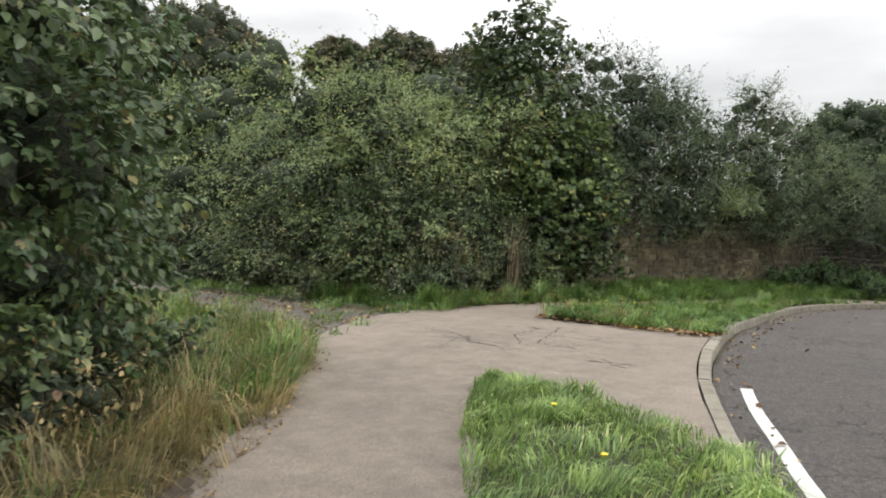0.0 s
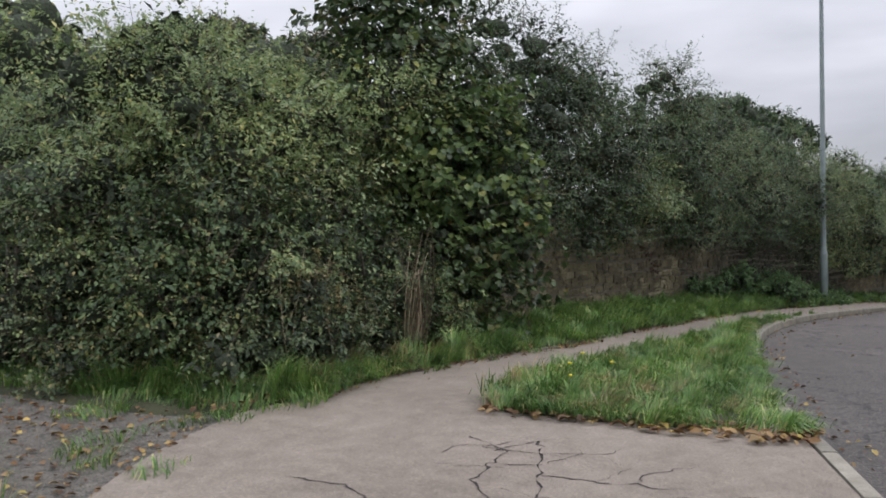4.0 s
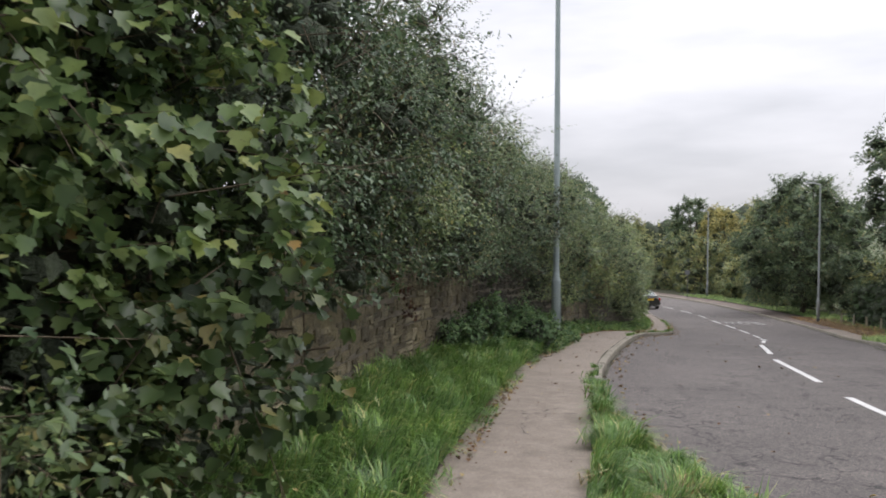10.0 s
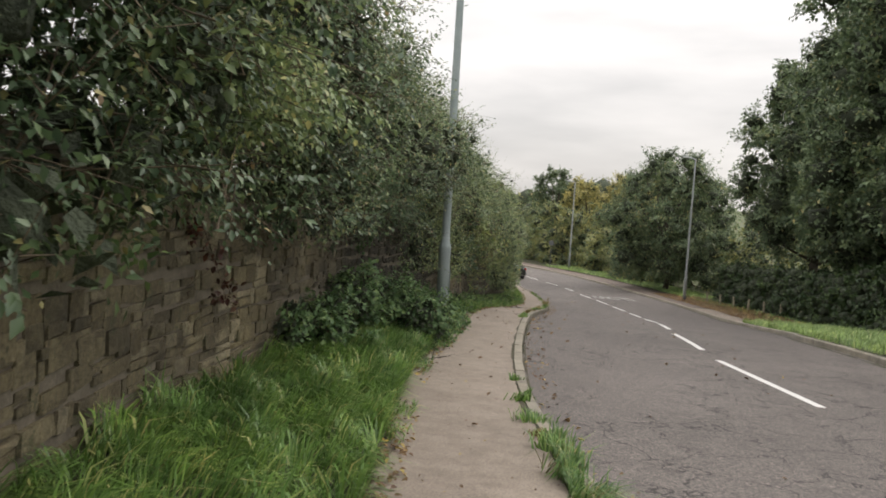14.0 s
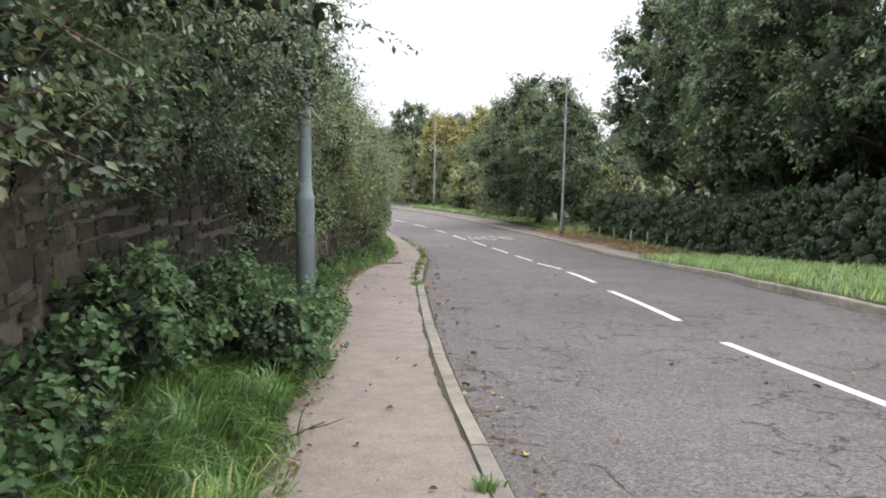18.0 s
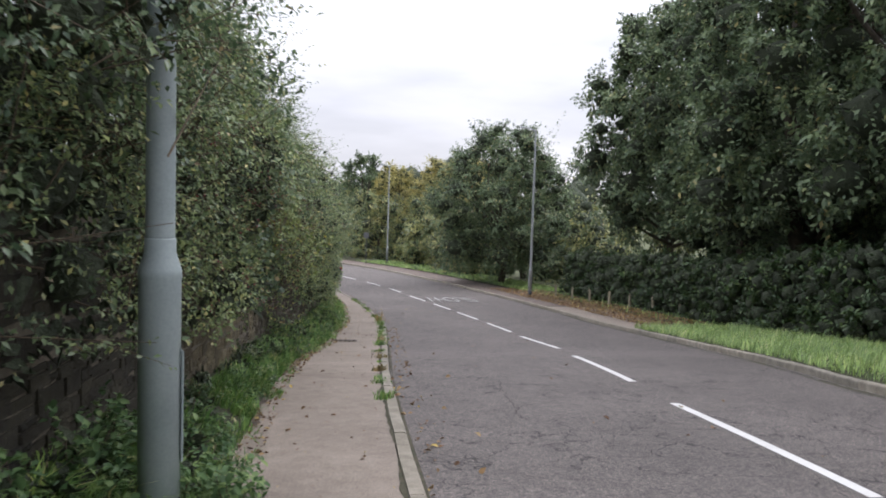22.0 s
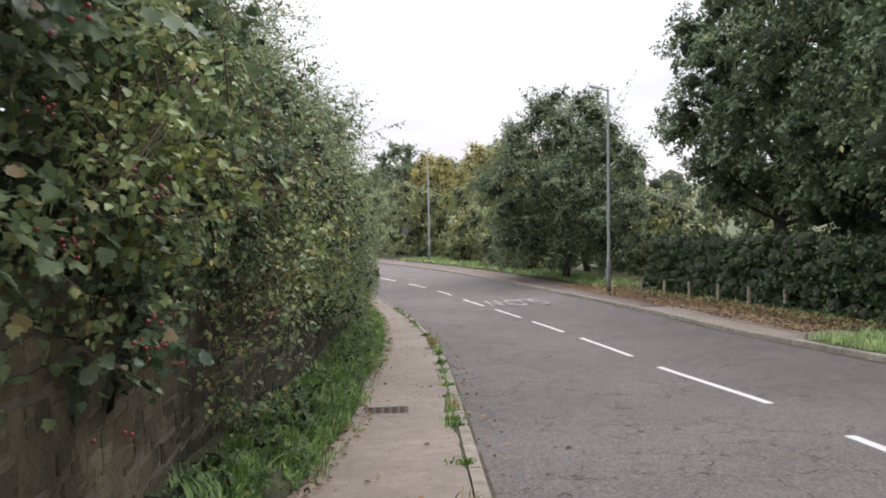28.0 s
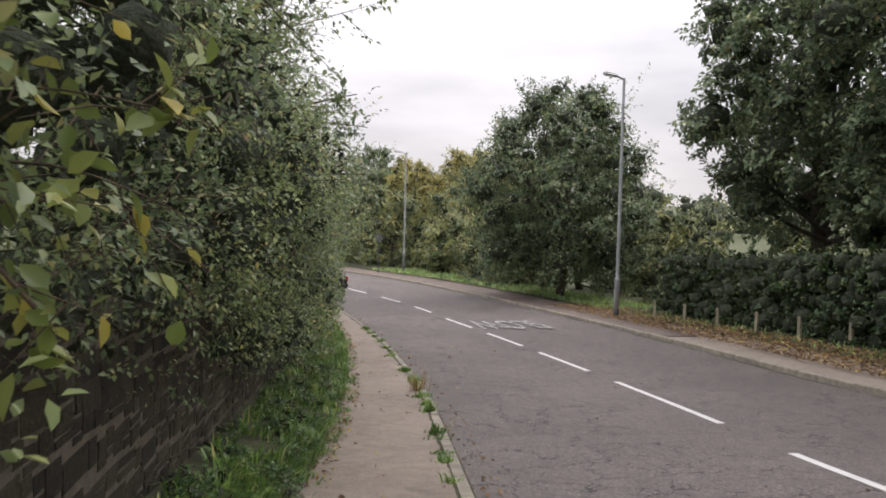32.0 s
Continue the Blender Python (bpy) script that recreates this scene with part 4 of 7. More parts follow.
def sycamore():
    lobes = row_lobes(rnd(20), spline([(-9.1, 12.7), (-8.7, 13.1), (-8.55, 13.7), (-8.6, 14.3)], 0.3), 0.3, 3.5, (0.0, 0.3), 0.55, 0.6, 1, 0.1)
    for x, y, z, r in ((-9.8, 13.0, 3.6, 0.8), (-10.2, 13.4, 4.3, 0.7), (-10.5, 13.0, 5.1, 0.45), (-10.2, 13.5, 5.5, 0.32), (-9.7, 13.6, 4.8, 0.4), (-9.2, 14.0, 3.0, 0.6), (-10.4, 12.8, 4.2, 0.65), (-9.7, 12.4, 3.6, 0.7), (-9.4, 14.4, 3.0, 0.6), (-8.62, 14.0, 1.2, 0.4), (-8.64, 14.0, 1.8, 0.42), (-8.7, 13.9, 2.4, 0.42)):
        lobes.append((np.array([x, y, z + float(lie(x, y))]), np.array([r, r, r * 1.1])))
    z = float(lie(-9.3, 13.2))
    st = [((-9.3, 13.2, z - 0.3), (-10.3, 13.3, z + 5.4), 0.06), ((-9.2, 13.3, z - 0.3), (-9.4, 13.8, z + 4.0), 0.04), ((-9.6, 13.0, z - 0.3), (-9.7, 12.9, z + 3.0), 0.035)]
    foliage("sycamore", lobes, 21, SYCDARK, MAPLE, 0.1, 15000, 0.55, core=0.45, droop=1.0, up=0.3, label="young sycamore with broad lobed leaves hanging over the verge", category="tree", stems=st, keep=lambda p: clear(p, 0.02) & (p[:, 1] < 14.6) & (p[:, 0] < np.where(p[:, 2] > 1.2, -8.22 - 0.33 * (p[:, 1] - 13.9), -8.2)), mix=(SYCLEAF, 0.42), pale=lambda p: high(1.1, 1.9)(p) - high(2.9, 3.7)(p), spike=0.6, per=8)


sycamore()


def wall_bush(seed, y0, y1, z0, top, over, leaf, size, count, label, mix=None, depth=1.0, r=0.62, spike=1.2, twig=0.42, droop=0.5, lean=0.12, extra=(), shape=DIAMOND):
    c = stretch(WALL, y0, y1)
    lobes = row_lobes(rnd(seed), c, z0, top, over, r, r * 1.02, 1, lean)
    for x, y, z, q in extra:
        lobes.append((np.array([x, y, z + float(lie(x, y))]), np.array([q, q, q * 0.85])))
    foliage("hedge_bush", lobes, seed + 500, leaf, shape, size, count, twig, droop=droop, label=label, category="hedge", mix=mix, stems=feet(rnd(seed + 1), side(c, 0.6), 3, 0.05, 2.4), keep=(lambda p: in_front(depth)(p) & (p[:, 2] > lie(p[:, 0], p[:, 1]) + z0 - 0.12 + 0.2 * wobble(p[:, 0] * 2, p[:, 1] * 2, 0.0))), limit=clear, spike=spike, group="hedge along the wall")


wall_bush(31, 13.6, 17.6, 1.25, 4.6, (0.55, 0.95), DARKLEAF, 0.045, 46000, "dense dark hawthorn overhanging the stone wall", (BANKLEAF, 0.4), 1.4)
wall_bush(33, 17.2, 21.4, 1.45, 4.6, (0.4, 1.0), DARKLEAF, 0.045, 46000, "dense dark hawthorn overhanging the stone wall", (HAWTHORN, 0.25))
wall_bush(35, 21.0, 25.2, 1.4, 4.4, (0.35, 0.95), DARKLEAF, 0.042, 46000, "dark hawthorn hanging low over the stone wall", (HAWTHORN, 0.75))
wall_bush(37, 24.9, 28.6, 1.5, 4.2, (0.1, 0.8), HAWTHORN, 0.039, 46000, "hawthorn growing round the lamp column", (DARKLEAF, 0.5), extra=((-6.5, 27.5, 2.75, 0.42), (-6.4, 27.95, 3.2, 0.45), (-6.6, 27.1, 3.1, 0.42)), spike=0.6)
wall_bush(39, 28.3, 31.2, 1.05, 4.4, (0.2, 0.8), HAWTHORN, 0.039, 46000, "hawthorn with dark red berries over the wall", (LIGHTLEAF, 0.55), spike=0.6)
wall_bush(41, 30.9, 33.1, 0.9, 4.3, (0.25, 0.65), HAWTHORN, 0.041, 46000, "hawthorn with dark red berries over the wall", (LIGHTLEAF, 0.5), spike=0.6)
wall_bush(42, 32.8, 36.6, 1.0, 3.9, (0.3, 0.5), HAWTHORN, 0.062, 21000, "large-leaved bush hanging low over the wall", (DARKLEAF, 0.45), shape=MAPLE)
wall_bush(43, 36.3, 38.3, 1.25, 4.0, (0.3, 0.55), HAWTHORN, 0.039, 46000, "thick hawthorn with red berries hiding the wall", (DARKLEAF, 0.4), spike=0.6)
wall_bush(45, 38.1, 43.0, 1.32, 4.4, (0.25, 0.9), HAWTHORN, 0.039, 46000, "hawthorn bush over the wall, beside the footway", (LIGHTLEAF, 0.45), spike=0.5)
wall_bush(47, 42.7, 47.0, 0.95, 4.7, (0.1, 1.0), HAWTHORN, 0.042, 46000, "hawthorn bush bulging out over the footway", (LIGHTLEAF, 0.5), spike=0.5)
wall_bush(49, 46.6, 51.5, 0.7, 4.9, (0.3, 1.0), HAWTHORN, 0.046, 46000, "tall green bush bulging out over the footway", (LIGHTLEAF, 0.4), spike=0.5)
wall_bush(51, 51.0, 57.0, 0.6, 4.7, (0.4, 0.9), HAWTHORN, 0.09, 26000, "tall green hedge at the inside of the bend", (LIGHTLEAF, 0.5), 2.5, 0.75, shape=DIAMOND, spike=0.3)
wall_bush(53, 56.5, 65.0, 0.5, 4.6, 0.8, HAWTHORN, 0.11, 22000, "tall green hedge at the inside of the bend", (LIGHTLEAF, 0.4), 2.5, 1.0, shape=DIAMOND, spike=0.3)
wall_bush(55, 64.5, 74.0, 0.3, 4.8, 0.7, OLIVELEAF, 0.15, 14000, "tall green hedge beyond the bend", (HAWTHORN, 0.5), 2.5, 1.1, shape=DIAMOND, spike=0.3)


def pale_bush():
    """Larger-leaved shrub that leans out to the footway."""
    lobes = []
    rng = rnd(57)
    for y in np.arange(37.7, 38.85, 0.34):
        for z in np.arange(0.75 if y < 38.3 else 1.3, 2.6, 0.4):
            r = rng.uniform(0.26, 0.42)
            x = float(x_at(PATHL, y)) + -0.02 - r - 0.15 * rng.random()
            lobes.append((np.array([x, y + rng.normal(0, 0.1), float(lie(x, y)) + z]), np.array([r, r, r])))
    def keep(p):
        edge = x_at(PATHL, np.clip(p[:, 1], 8.6, 90))
        h = p[:, 2] - lie(p[:, 0], p[:, 1])
        return (p[:, 0] < edge + np.where(h > 0.9, 0.22, -0.05)) & (p[:, 0] < -3.8)
    foliage("overhanging_shrub", lobes, 58, SPRAYLEAF, LEAF, 0.05, 3800, 0.42, core=0.0, droop=0.6, label="shrub with pale yellowing leaves leaning over the footway", category="shrub", mix=(HAWTHORN, 0.4), keep=keep, spike=1.2, per=8, stems=feet(rnd(59), stretch(WALL, 37.7, 39.1), 3, 0.025, 1.6))


pale_bush()


def pale_sprays(seed, spots, count, label, low=1.2):
    lobes = [(np.array([x, y, float(lie(x, y)) + z]), np.array([r, r, r * 0.8])) for x, y, z, r in spots]
    def keep(p):
        h = p[:, 2] - lie(p[:, 0], p[:, 1])
        return (p[:, 0] < x_at(PATHL, np.clip(p[:, 1], 8.6, 90)) + np.where(h > 1.2, 0.1, -0.05)) & (h > low)
    foliage("overhanging_shrub", lobes, seed, SPRAYLEAF, LEAF, 0.045, count, 0.38, core=0.0, droop=0.9, up=0.1, label=label, category="shrub", mix=(LIGHTLEAF, 0.4), keep=keep, spike=1.0, per=9)


pale_sprays(63, ((-8.35, 18.5, 2.3, 0.3), (-8.2, 19.0, 2.35, 0.3), (-8.4, 19.3, 2.15, 0.28), (-8.15, 19.6, 2.5, 0.28), (-8.45, 18.2, 2.6, 0.35), (-8.3, 20.0, 2.2, 0.28), (-8.45, 18.8, 2.9, 0.35)), 6500, "long pale green sprays hanging over the stone wall", 1.75)
pale_sprays(65, ((-5.15, 34.7, 1.95, 0.3), (-5.1, 35.1, 2.3, 0.3), (-5.2, 35.5, 1.7, 0.28), (-4.95, 35.6, 2.45, 0.28), (-5.3, 35.9, 2.1, 0.3), (-5.25, 35.2, 2.7, 0.32), (-5.3, 34.4, 2.5, 0.3), (-5.0, 36.3, 2.2, 0.3), (-4.95, 36.8, 2.4, 0.3), (-5.1, 36.6, 2.75, 0.32), (-4.9, 37.3, 2.5, 0.28)), 9500, "yellowing green sprays leaning out of the hedge")


def nettles():
    lobes = []
    rng = rnd(60)
    for y in np.arange(23.4, 29.2, 0.36):
        xw, xp = float(x_at(WALL, y)), float(x_at(PATHL, y))
        for x in np.arange(xw + 0.2, xp - 0.1 + (0.2 if y > 24.6 else -0.5), 0.36):
            hgt = 0.76 - 0.42 * (x - xw) / max(xp - xw, 0.3)
            if y > 27.6:
                hgt *= 0.45
            if 25.9 < y < 28.2 and x > -7.0:
                hgt *= 0.45
            r = rng.uniform(0.2, 0.32)
            if y > 26.2:
                hgt, r = hgt * 0.6, r * 0.7
            lobes.append((np.array([x + rng.normal(0, 0.08), y + rng.normal(0, 0.08), float(lie(x, y) + rise(x, y)) + hgt * rng.uniform(0.35, 0.8)]), np.array([r, r, r])))
    for x, y, z, r in ((-8.15, 21.95, 0.22, 0.24), (-8.05, 22.25, 0.3, 0.26), (-8.3, 21.6, 0.3, 0.22), (-7.9, 22.6, 0.2, 0.2), (-8.05, 22.8, 0.35, 0.22)):
        lobes.append((np.array([x, y, float(lie(x, y) + rise(x, y)) + z]), np.array([r, r, r])))
    foliage("nettle_bed", lobes, 61, NETTLE, LEAF, 0.055, 28000, 0.24, core=0.5, droop=0.7, up=0.9, label="lush dark nettles at the foot of the wall", category="nettles", spike=0.5, keep=lambda p: p[:, 0] < x_at(PATHL, p[:, 1]) + 0.28)


nettles()


def verge_weeds():
    """Low broad-leaved weeds in the strip under the late wall."""
    rng = rnd(68)
    for y0, y1 in ((28.6, 33.5), (33.5, 39.0), (39.0, 45.5), (45.5, 52.0)):
        lobes = []
        for y in np.arange(y0, y1, 0.3):
            xw, xp = float(x_at(WALL, y)), float(x_at(PATHL, y))
            for u in (0.2, 0.5, 0.78):
                if rng.random() < 0.62:
                    x, r = xw + (xp - xw) * u + rng.normal(0, 0.08), rng.uniform(0.08, 0.15)
                    lobes.append((np.array([x, y + rng.normal(0, 0.1), float(lie(x, y) + rise(x, y)) + rng.uniform(0.0, 0.08)]), np.array([r, r, r * 0.8])))
        foliage("verge_weeds", lobes, int(y0 * 10), NETTLE, LEAF, 0.036, 6500, 0.12, core=0.4, droop=0.5, up=0.9, label="low broad-leaved weeds between wall and footway", category="weeds", mix=(BRAMBLE, 0.35), keep=lambda p: p[:, 0] < x_at(PATHL, p[:, 1]) + 0.06)


verge_weeds()


# ---------------------------------------------------------------- verges
def verge(name, a, b, lift, label, skirt=0.05):
    return tagged(ribbon(name, a, b, SOIL, lift, 6, 0.35, 0.02, skirt), label, "verge", kind="structure")


tagged(ribbon("verge_left", side(WALL, 0.1), np.array([(x_at(PATHL, y), y) for y in np.linspace(13.5, 74, 240)]), SOIL, 0.02, 8, 0.35, 0.02, 0.0, climb=True), "grassy verge between wall and footway", "verge", kind="structure")
ISLAND_P = spline([(5.5, -5.0), (2.2, -1.6), (-.6, 1.0), (-2.0, 2.35), (-2.8, 3.2), (-3.35, 3.8), (-4.1, 4.8), (-4.32, 5.25)], 0.3)
ISLAND_K = np.vstack([side(stretch(KERB, -6, 4.7), 0.12), [(-2.25, 4.83), (-2.55, 4.95), (-2.85, 5.07), (-3.4, 5.28), (-3.9, 5.36), (-4.3, 5.32)]])
verge("verge_island", ISLAND_P, ISLAND_K, 0.03, "grass island between footway and kerb")
WEDGE_P = spline([(-6.55, 9.15), (-6.85, 9.7), (-7.05, 10.6), (-7.05, 11.7), (-6.95, 13.4), (-6.72, 14.6), (-6.52, 16.5), (-6.35, 18.4), (-6.26, 19.4)], 0.3)
WEDGE_K = np.vstack([[(-6.5, 9.1), (-5.3, 9.1)], side(stretch(KERB, 9.3, 19.4), 0.16)])
verge("verge_wedge", WEDGE_P, WEDGE_K, 0.03, "grass wedge between footway and kerb")
CORNER_IN = spline([(4, -9), (-1.6, -2.2), (-4.4, 0.9), (-6.6, 3.2), (-9.8, 5.0), (-14, 5.4)], 0.4)
CORNER_OUT = spline([(3.2, -5.1), (-1.0, -1.15), (-2.65, .65), (-3.95, 2.25), (-5.3, 4.0), (-6.5, 5.2), (-7.6, 5.9), (-9.5, 6.0), (-14, 6.0)], 0.4)
verge("verge_corner", CORNER_IN, CORNER_OUT, 0.02, "rough grass beside the footway")
tagged(ribbon("gravel_track", spline([(-6.2, 5.3), (-9.5, 5.7), (-20, 5.4)], 0.4), spline([(-7.2, 8.3), (-8.4, 8.3), (-10, 8.0), (-20, 7.8)], 0.4), GRAVEL, -0.006, 6, 0.3, 0.01), "dark gravel track leading off the footway", "track", kind="structure")
verge("verge_bank", spline([(-20, 7.5), (-10, 7.6), (-8.25, 8.0), (-8.15, 9.2), (-8.05, 10.6), (-7.98, 12), (-7.75, 13.6)], 0.3), spline([(-20, 8.9), (-10, 9), (-9, 9.2), (-9, 10), (-9.1, 11), (-9.2, 12), (-9.5, 13.6)], 0.3), 0.03, "grassy foot of the bank")
VERGE_R = spline([(24, 1), (13, 8), (9, 13), (7, 19), (7.3, 26), (8.9, 34), (11.2, 43), (13.1, 50), (14.1, 55), (14.6, 60), (15.2, 66), (15.6, 76), (15, 89), (12, 102), (6, 118)], 0.5)
def upto(c, y0, y1):
    return c[(c[:, 1] > y0) & (c[:, 1] < y1)]


for a, b in ((upto(side(FARKERB, -0.12), -5, 46.6), upto(VERGE_R, -5, 46.6)), (upto(side(FARKERB, -2.5), 46.5, 112), upto(VERGE_R, 46.5, 116))):
    tagged(ribbon("verge_right", a, b, SOIL, 0.0, 8, 0.6, 0.02, 0.02), "grass verge across the road", "verge", kind="structure")

G = rnd(70)
n_wall = scatter_between(G, side(WALL, -0.05)[(WALL[:, 1] < 29)], stretch(PATHL, 13.6, 29), 36000)
dens = wobble(n_wall[:, 0] * 1.5, n_wall[:, 1] * 1.5, 0)
grass("verge_grass", G, n_wall[(dens + G.normal(0, 0.5, len(dens)) > -0.6)], 0.2, GRASS, "long lush green grass below the stone wall", 0.02, 0.0055, 1.35)
n_late = scatter_between(G, np.array([(x_at(WALL, y) + 0.1, y) for y in np.linspace(28, 70, 100)]), np.array([(x_at(PATHL, y) + 0.02, y) for y in np.linspace(28, 70, 100)]), 26000)
n_late = n_late[wobble(n_late[:, 0] * 1.9, n_late[:, 1] * 1.9, 2.0) > -0.3]
grass("verge_grass", G, n_late, 0.13, GRASS, "green weedy grass between wall and footway", 0.02, 0.007, 0.8)
grass("island_grass", G, scatter_between(G, ISLAND_P, ISLAND_K, 36000), 0.1, LIMEGRASS, "short bright green grass on the island", 0.02, 0.0042, 0.9)
grass("wedge_grass", G, scatter_between(G, WEDGE_P, WEDGE_K, 30000), 0.12, GRASS, "bright green tufted grass beside the kerb", 0.02, 0.0038, 1.0)
def tussocks(name, a, b, count, blades, height, material, label):
    """Tufts of longer grass standing out of a sward."""
    at = scatter_between(G, a, b, count, 0.08, 0.92)
    xy = np.repeat(at, blades, 0) + G.normal(0, 0.055, (count * blades, 2)) * np.repeat(G.uniform(0.5, 1.5, (count, 1)), blades, 0)
    grass(name, G, xy, height, material, label, 0.02, 0.0045, 1.3)


tussocks("wedge_tussocks", WEDGE_P, WEDGE_K, 70, 80, 0.2, GRASS, "tufts of longer green grass on the wedge")
tussocks("wedge_tussocks", WEDGE_P, WEDGE_K, 45, 40, 0.16, DRYGRASS, "withered yellow tufts in the grass of the wedge")
tussocks("island_tussocks", ISLAND_P, ISLAND_K, 60, 70, 0.15, LIMEGRASS, "tufts of longer grass on the island")
tussocks("kerb_tussocks", side(stretch(KERB, 1.5, 4.9), 0.2), side(stretch(KERB, 1.5, 4.9), 0.02), 60, 60, 0.13, LIMEGRASS, "grass of the island growing over the kerb")
tussocks("kerb_tussocks", side(stretch(KERB, 9.3, 17), 0.22), side(stretch(KERB, 9.3, 17), 0.06), 70, 50, 0.1, GRASS, "grass of the wedge growing over the kerb")
tussocks("bank_tussocks", spline([(-10.5, 7.9), (-8.35, 8.6), (-8.15, 10.0), (-8.1, 11.6)], 0.3), spline([(-10.5, 8.5), (-8.9, 8.9), (-8.6, 10.2), (-8.55, 11.8)], 0.3), 75, 60, 0.21, DRYGRASS, "dry straw grass tangled at the foot of the bank")
tussocks("bank_tussocks", spline([(-10.5, 7.8), (-8.25, 8.4), (-8.08, 10.0), (-7.98, 12.6)], 0.3), spline([(-10.5, 8.2), (-8.6, 8.7), (-8.4, 10.2), (-8.4, 12.8)], 0.3), 80, 80, 0.26, GRASS, "long green tufts along the footway's edge")
grass("bank_grass", G, scatter_between(G, spline([(-14, 7.7), (-8.2, 8.0), (-8.1, 9.4), (-8.0, 11), (-7.75, 13.6)], 0.3), spline([(-14, 8.6), (-9, 8.8), (-8.8, 10), (-8.8, 12), (-9, 13.6)], 0.3), 9000), 0.13, GRASS, "grass along the foot of the bank", 0.02, 0.005, 0.8)
c_xy = scatter_between(G, CORNER_IN, CORNER_OUT, 30000)
c_near = G.random(len(c_xy)) + 0.4 * wobble(c_xy[:, 0] * 1.7, c_xy[:, 1] * 1.7, 0) + np.clip((c_xy[:, 1] - 2.6) * 0.5, 0, 0.6) < 0.92
grass("corner_grass", G, c_xy[c_near], 0.26, DRYGRASS, "dry straw-coloured long grass beside the hedge", 0.01, 0.004, 1.4)
grass("corner_grass", G, c_xy[~c_near], 0.22, GRASS, "rough green grass beside the footway", 0.01, 0.005, 0.9)
r_xy = scatter_between(G, side(FARKERB, -0.2)[(FARKERB[:, 1] > 20) & (FARKERB[:, 1] < 47)], stretch(VERGE_R, 20, 47), 42000)
grass("verge_right_grass", G, r_xy, 0.2, LIMEGRASS, "bright green grass verge across the road", 0.0, 0.006, 0.8)
r_xy = scatter_between(G, side(FARKERB, -2.6)[(FARKERB[:, 1] > 47) & (FARKERB[:, 1] < 100)], VERGE_R[(VERGE_R[:, 1] > 47) & (VERGE_R[:, 1] < 100)], 16000)
r_xy = r_xy[(r_xy[:, 1] > 68) | (G.random(len(r_xy)) < 0.2)]
grass("verge_right_grass", G, r_xy[r_xy[:, 1] <= 68], 0.14, GRASS, "thin leaf-strewn grass strip behind the far footway", 0.0, 0.012, 0.7)
grass("verge_right_grass", G, r_xy[r_xy[:, 1] > 68], 0.16, LIMEGRASS, "bright grass strip behind the far footway", 0.0, 0.02, 0.7)
for y0, y1, m in ((46.5, 58.1, FOOTWAY), (58, 112, LITTERWAY)):
    tagged(ribbon("pavement_right", upto(side(FARKERB, -0.11), y0, y1), upto(side(FARKERB, -2.6), y0, y1), m, -0.05, 4, 0.6), "leaf-strewn asphalt footway across the road", "pavement", kind="structure")


# ---------------------------------------------------------------- lamp columns and posts
def ring_body(profile, sides=16):
    """A turned body from (radius, height) pairs."""
    bm = bmesh.new()
    rows = []
    for r, z in profile:
        rows.append([bm.verts.new((r * math.cos(2 * math.pi * k / sides), r * math.sin(2 * math.pi * k / sides), z)) for k in range(sides)])
    for a, b in zip(rows, rows[1:]):
        for k in range(sides):
            bm.faces.new((a[k], a[(k + 1) % sides], b[(k + 1) % sides], b[k]))
    bm.faces.new(rows[0][::-1])
    bm.faces.new(rows[-1])
    return bm


def box_body(sx, sy, sz, bevel=0.01):
    bm = bmesh.new()
    bmesh.ops.create_cube(bm, size=1)
    bmesh.ops.scale(bm, vec=(sx, sy, sz), verts=bm.verts)
    if bevel:
        bmesh.ops.bevel(bm, geom=bm.edges[:], offset=bevel, segments=2, affect="EDGES")
    return bm


def lamp_column(x, y, tall, base_r, pole_r, turn, paint, foot, label):
    top = new("street_lamp")
    top.matrix_world = pose(x, y, float(lie(x, y)) - 0.02, 0, 0, turn)
    tagged(top, label, "street lamp", "street lamps")
    part("base", ring_body([(base_r, -0.4), (base_r, 1.37), (base_r * 1.03, 1.38), (base_r * 1.03, 1.41), (base_r * 0.97, 1.43), (pole_r * 1.13, 1.5), (pole_r * 1.13, 1.56), (pole_r * 1.06, 1.57)]), paint, top, smooth=True)
    part("pole", ring_body([(pole_r * 1.05, 1.55), (pole_r * 1.05, 1.58), (pole_r, 4.0), (pole_r * 0.73, tall - 0.01), (pole_r * 0.72, tall)]), paint, top, smooth=True)
    door = box_body(0.012, 0.11, 0.55, 0.004)
    bmesh.ops.translate(door, vec=(base_r, 0, 0.75), verts=door.verts)
    part("access_door", door, paint, top)
    if foot:
        part("foot_band", ring_body([(base_r * 1.03, -0.2), (base_r * 1.03, 0.3)]), BLACKBAND, top, smooth=True)
    arm = limb("arm", (0, 0, tall - 0.05), (0.42, 0, tall + 0.06), pole_r * 0.6, pole_r * 0.5, paint, top, 0, 10, 3, 0)
    head = box_body(0.62, 0.24, 0.1, 0.03)
    for v in head.verts:
        if v.co.z > 0:
            v.co.y *= 0.6
    bmesh.ops.rotate(head, matrix=Euler((0, radians(-6), 0)).to_matrix(), verts=head.verts)
    bmesh.ops.translate(head, vec=(0.62, 0, tall + 0.08), verts=head.verts)
    h = part("lantern", head, paint, top)
    lens = box_body(0.4, 0.17, 0.03, 0.01)
    bmesh.ops.translate(lens, vec=(0.66, 0, tall + 0.03), verts=lens.verts)
    part("lens", lens, LENS, h)


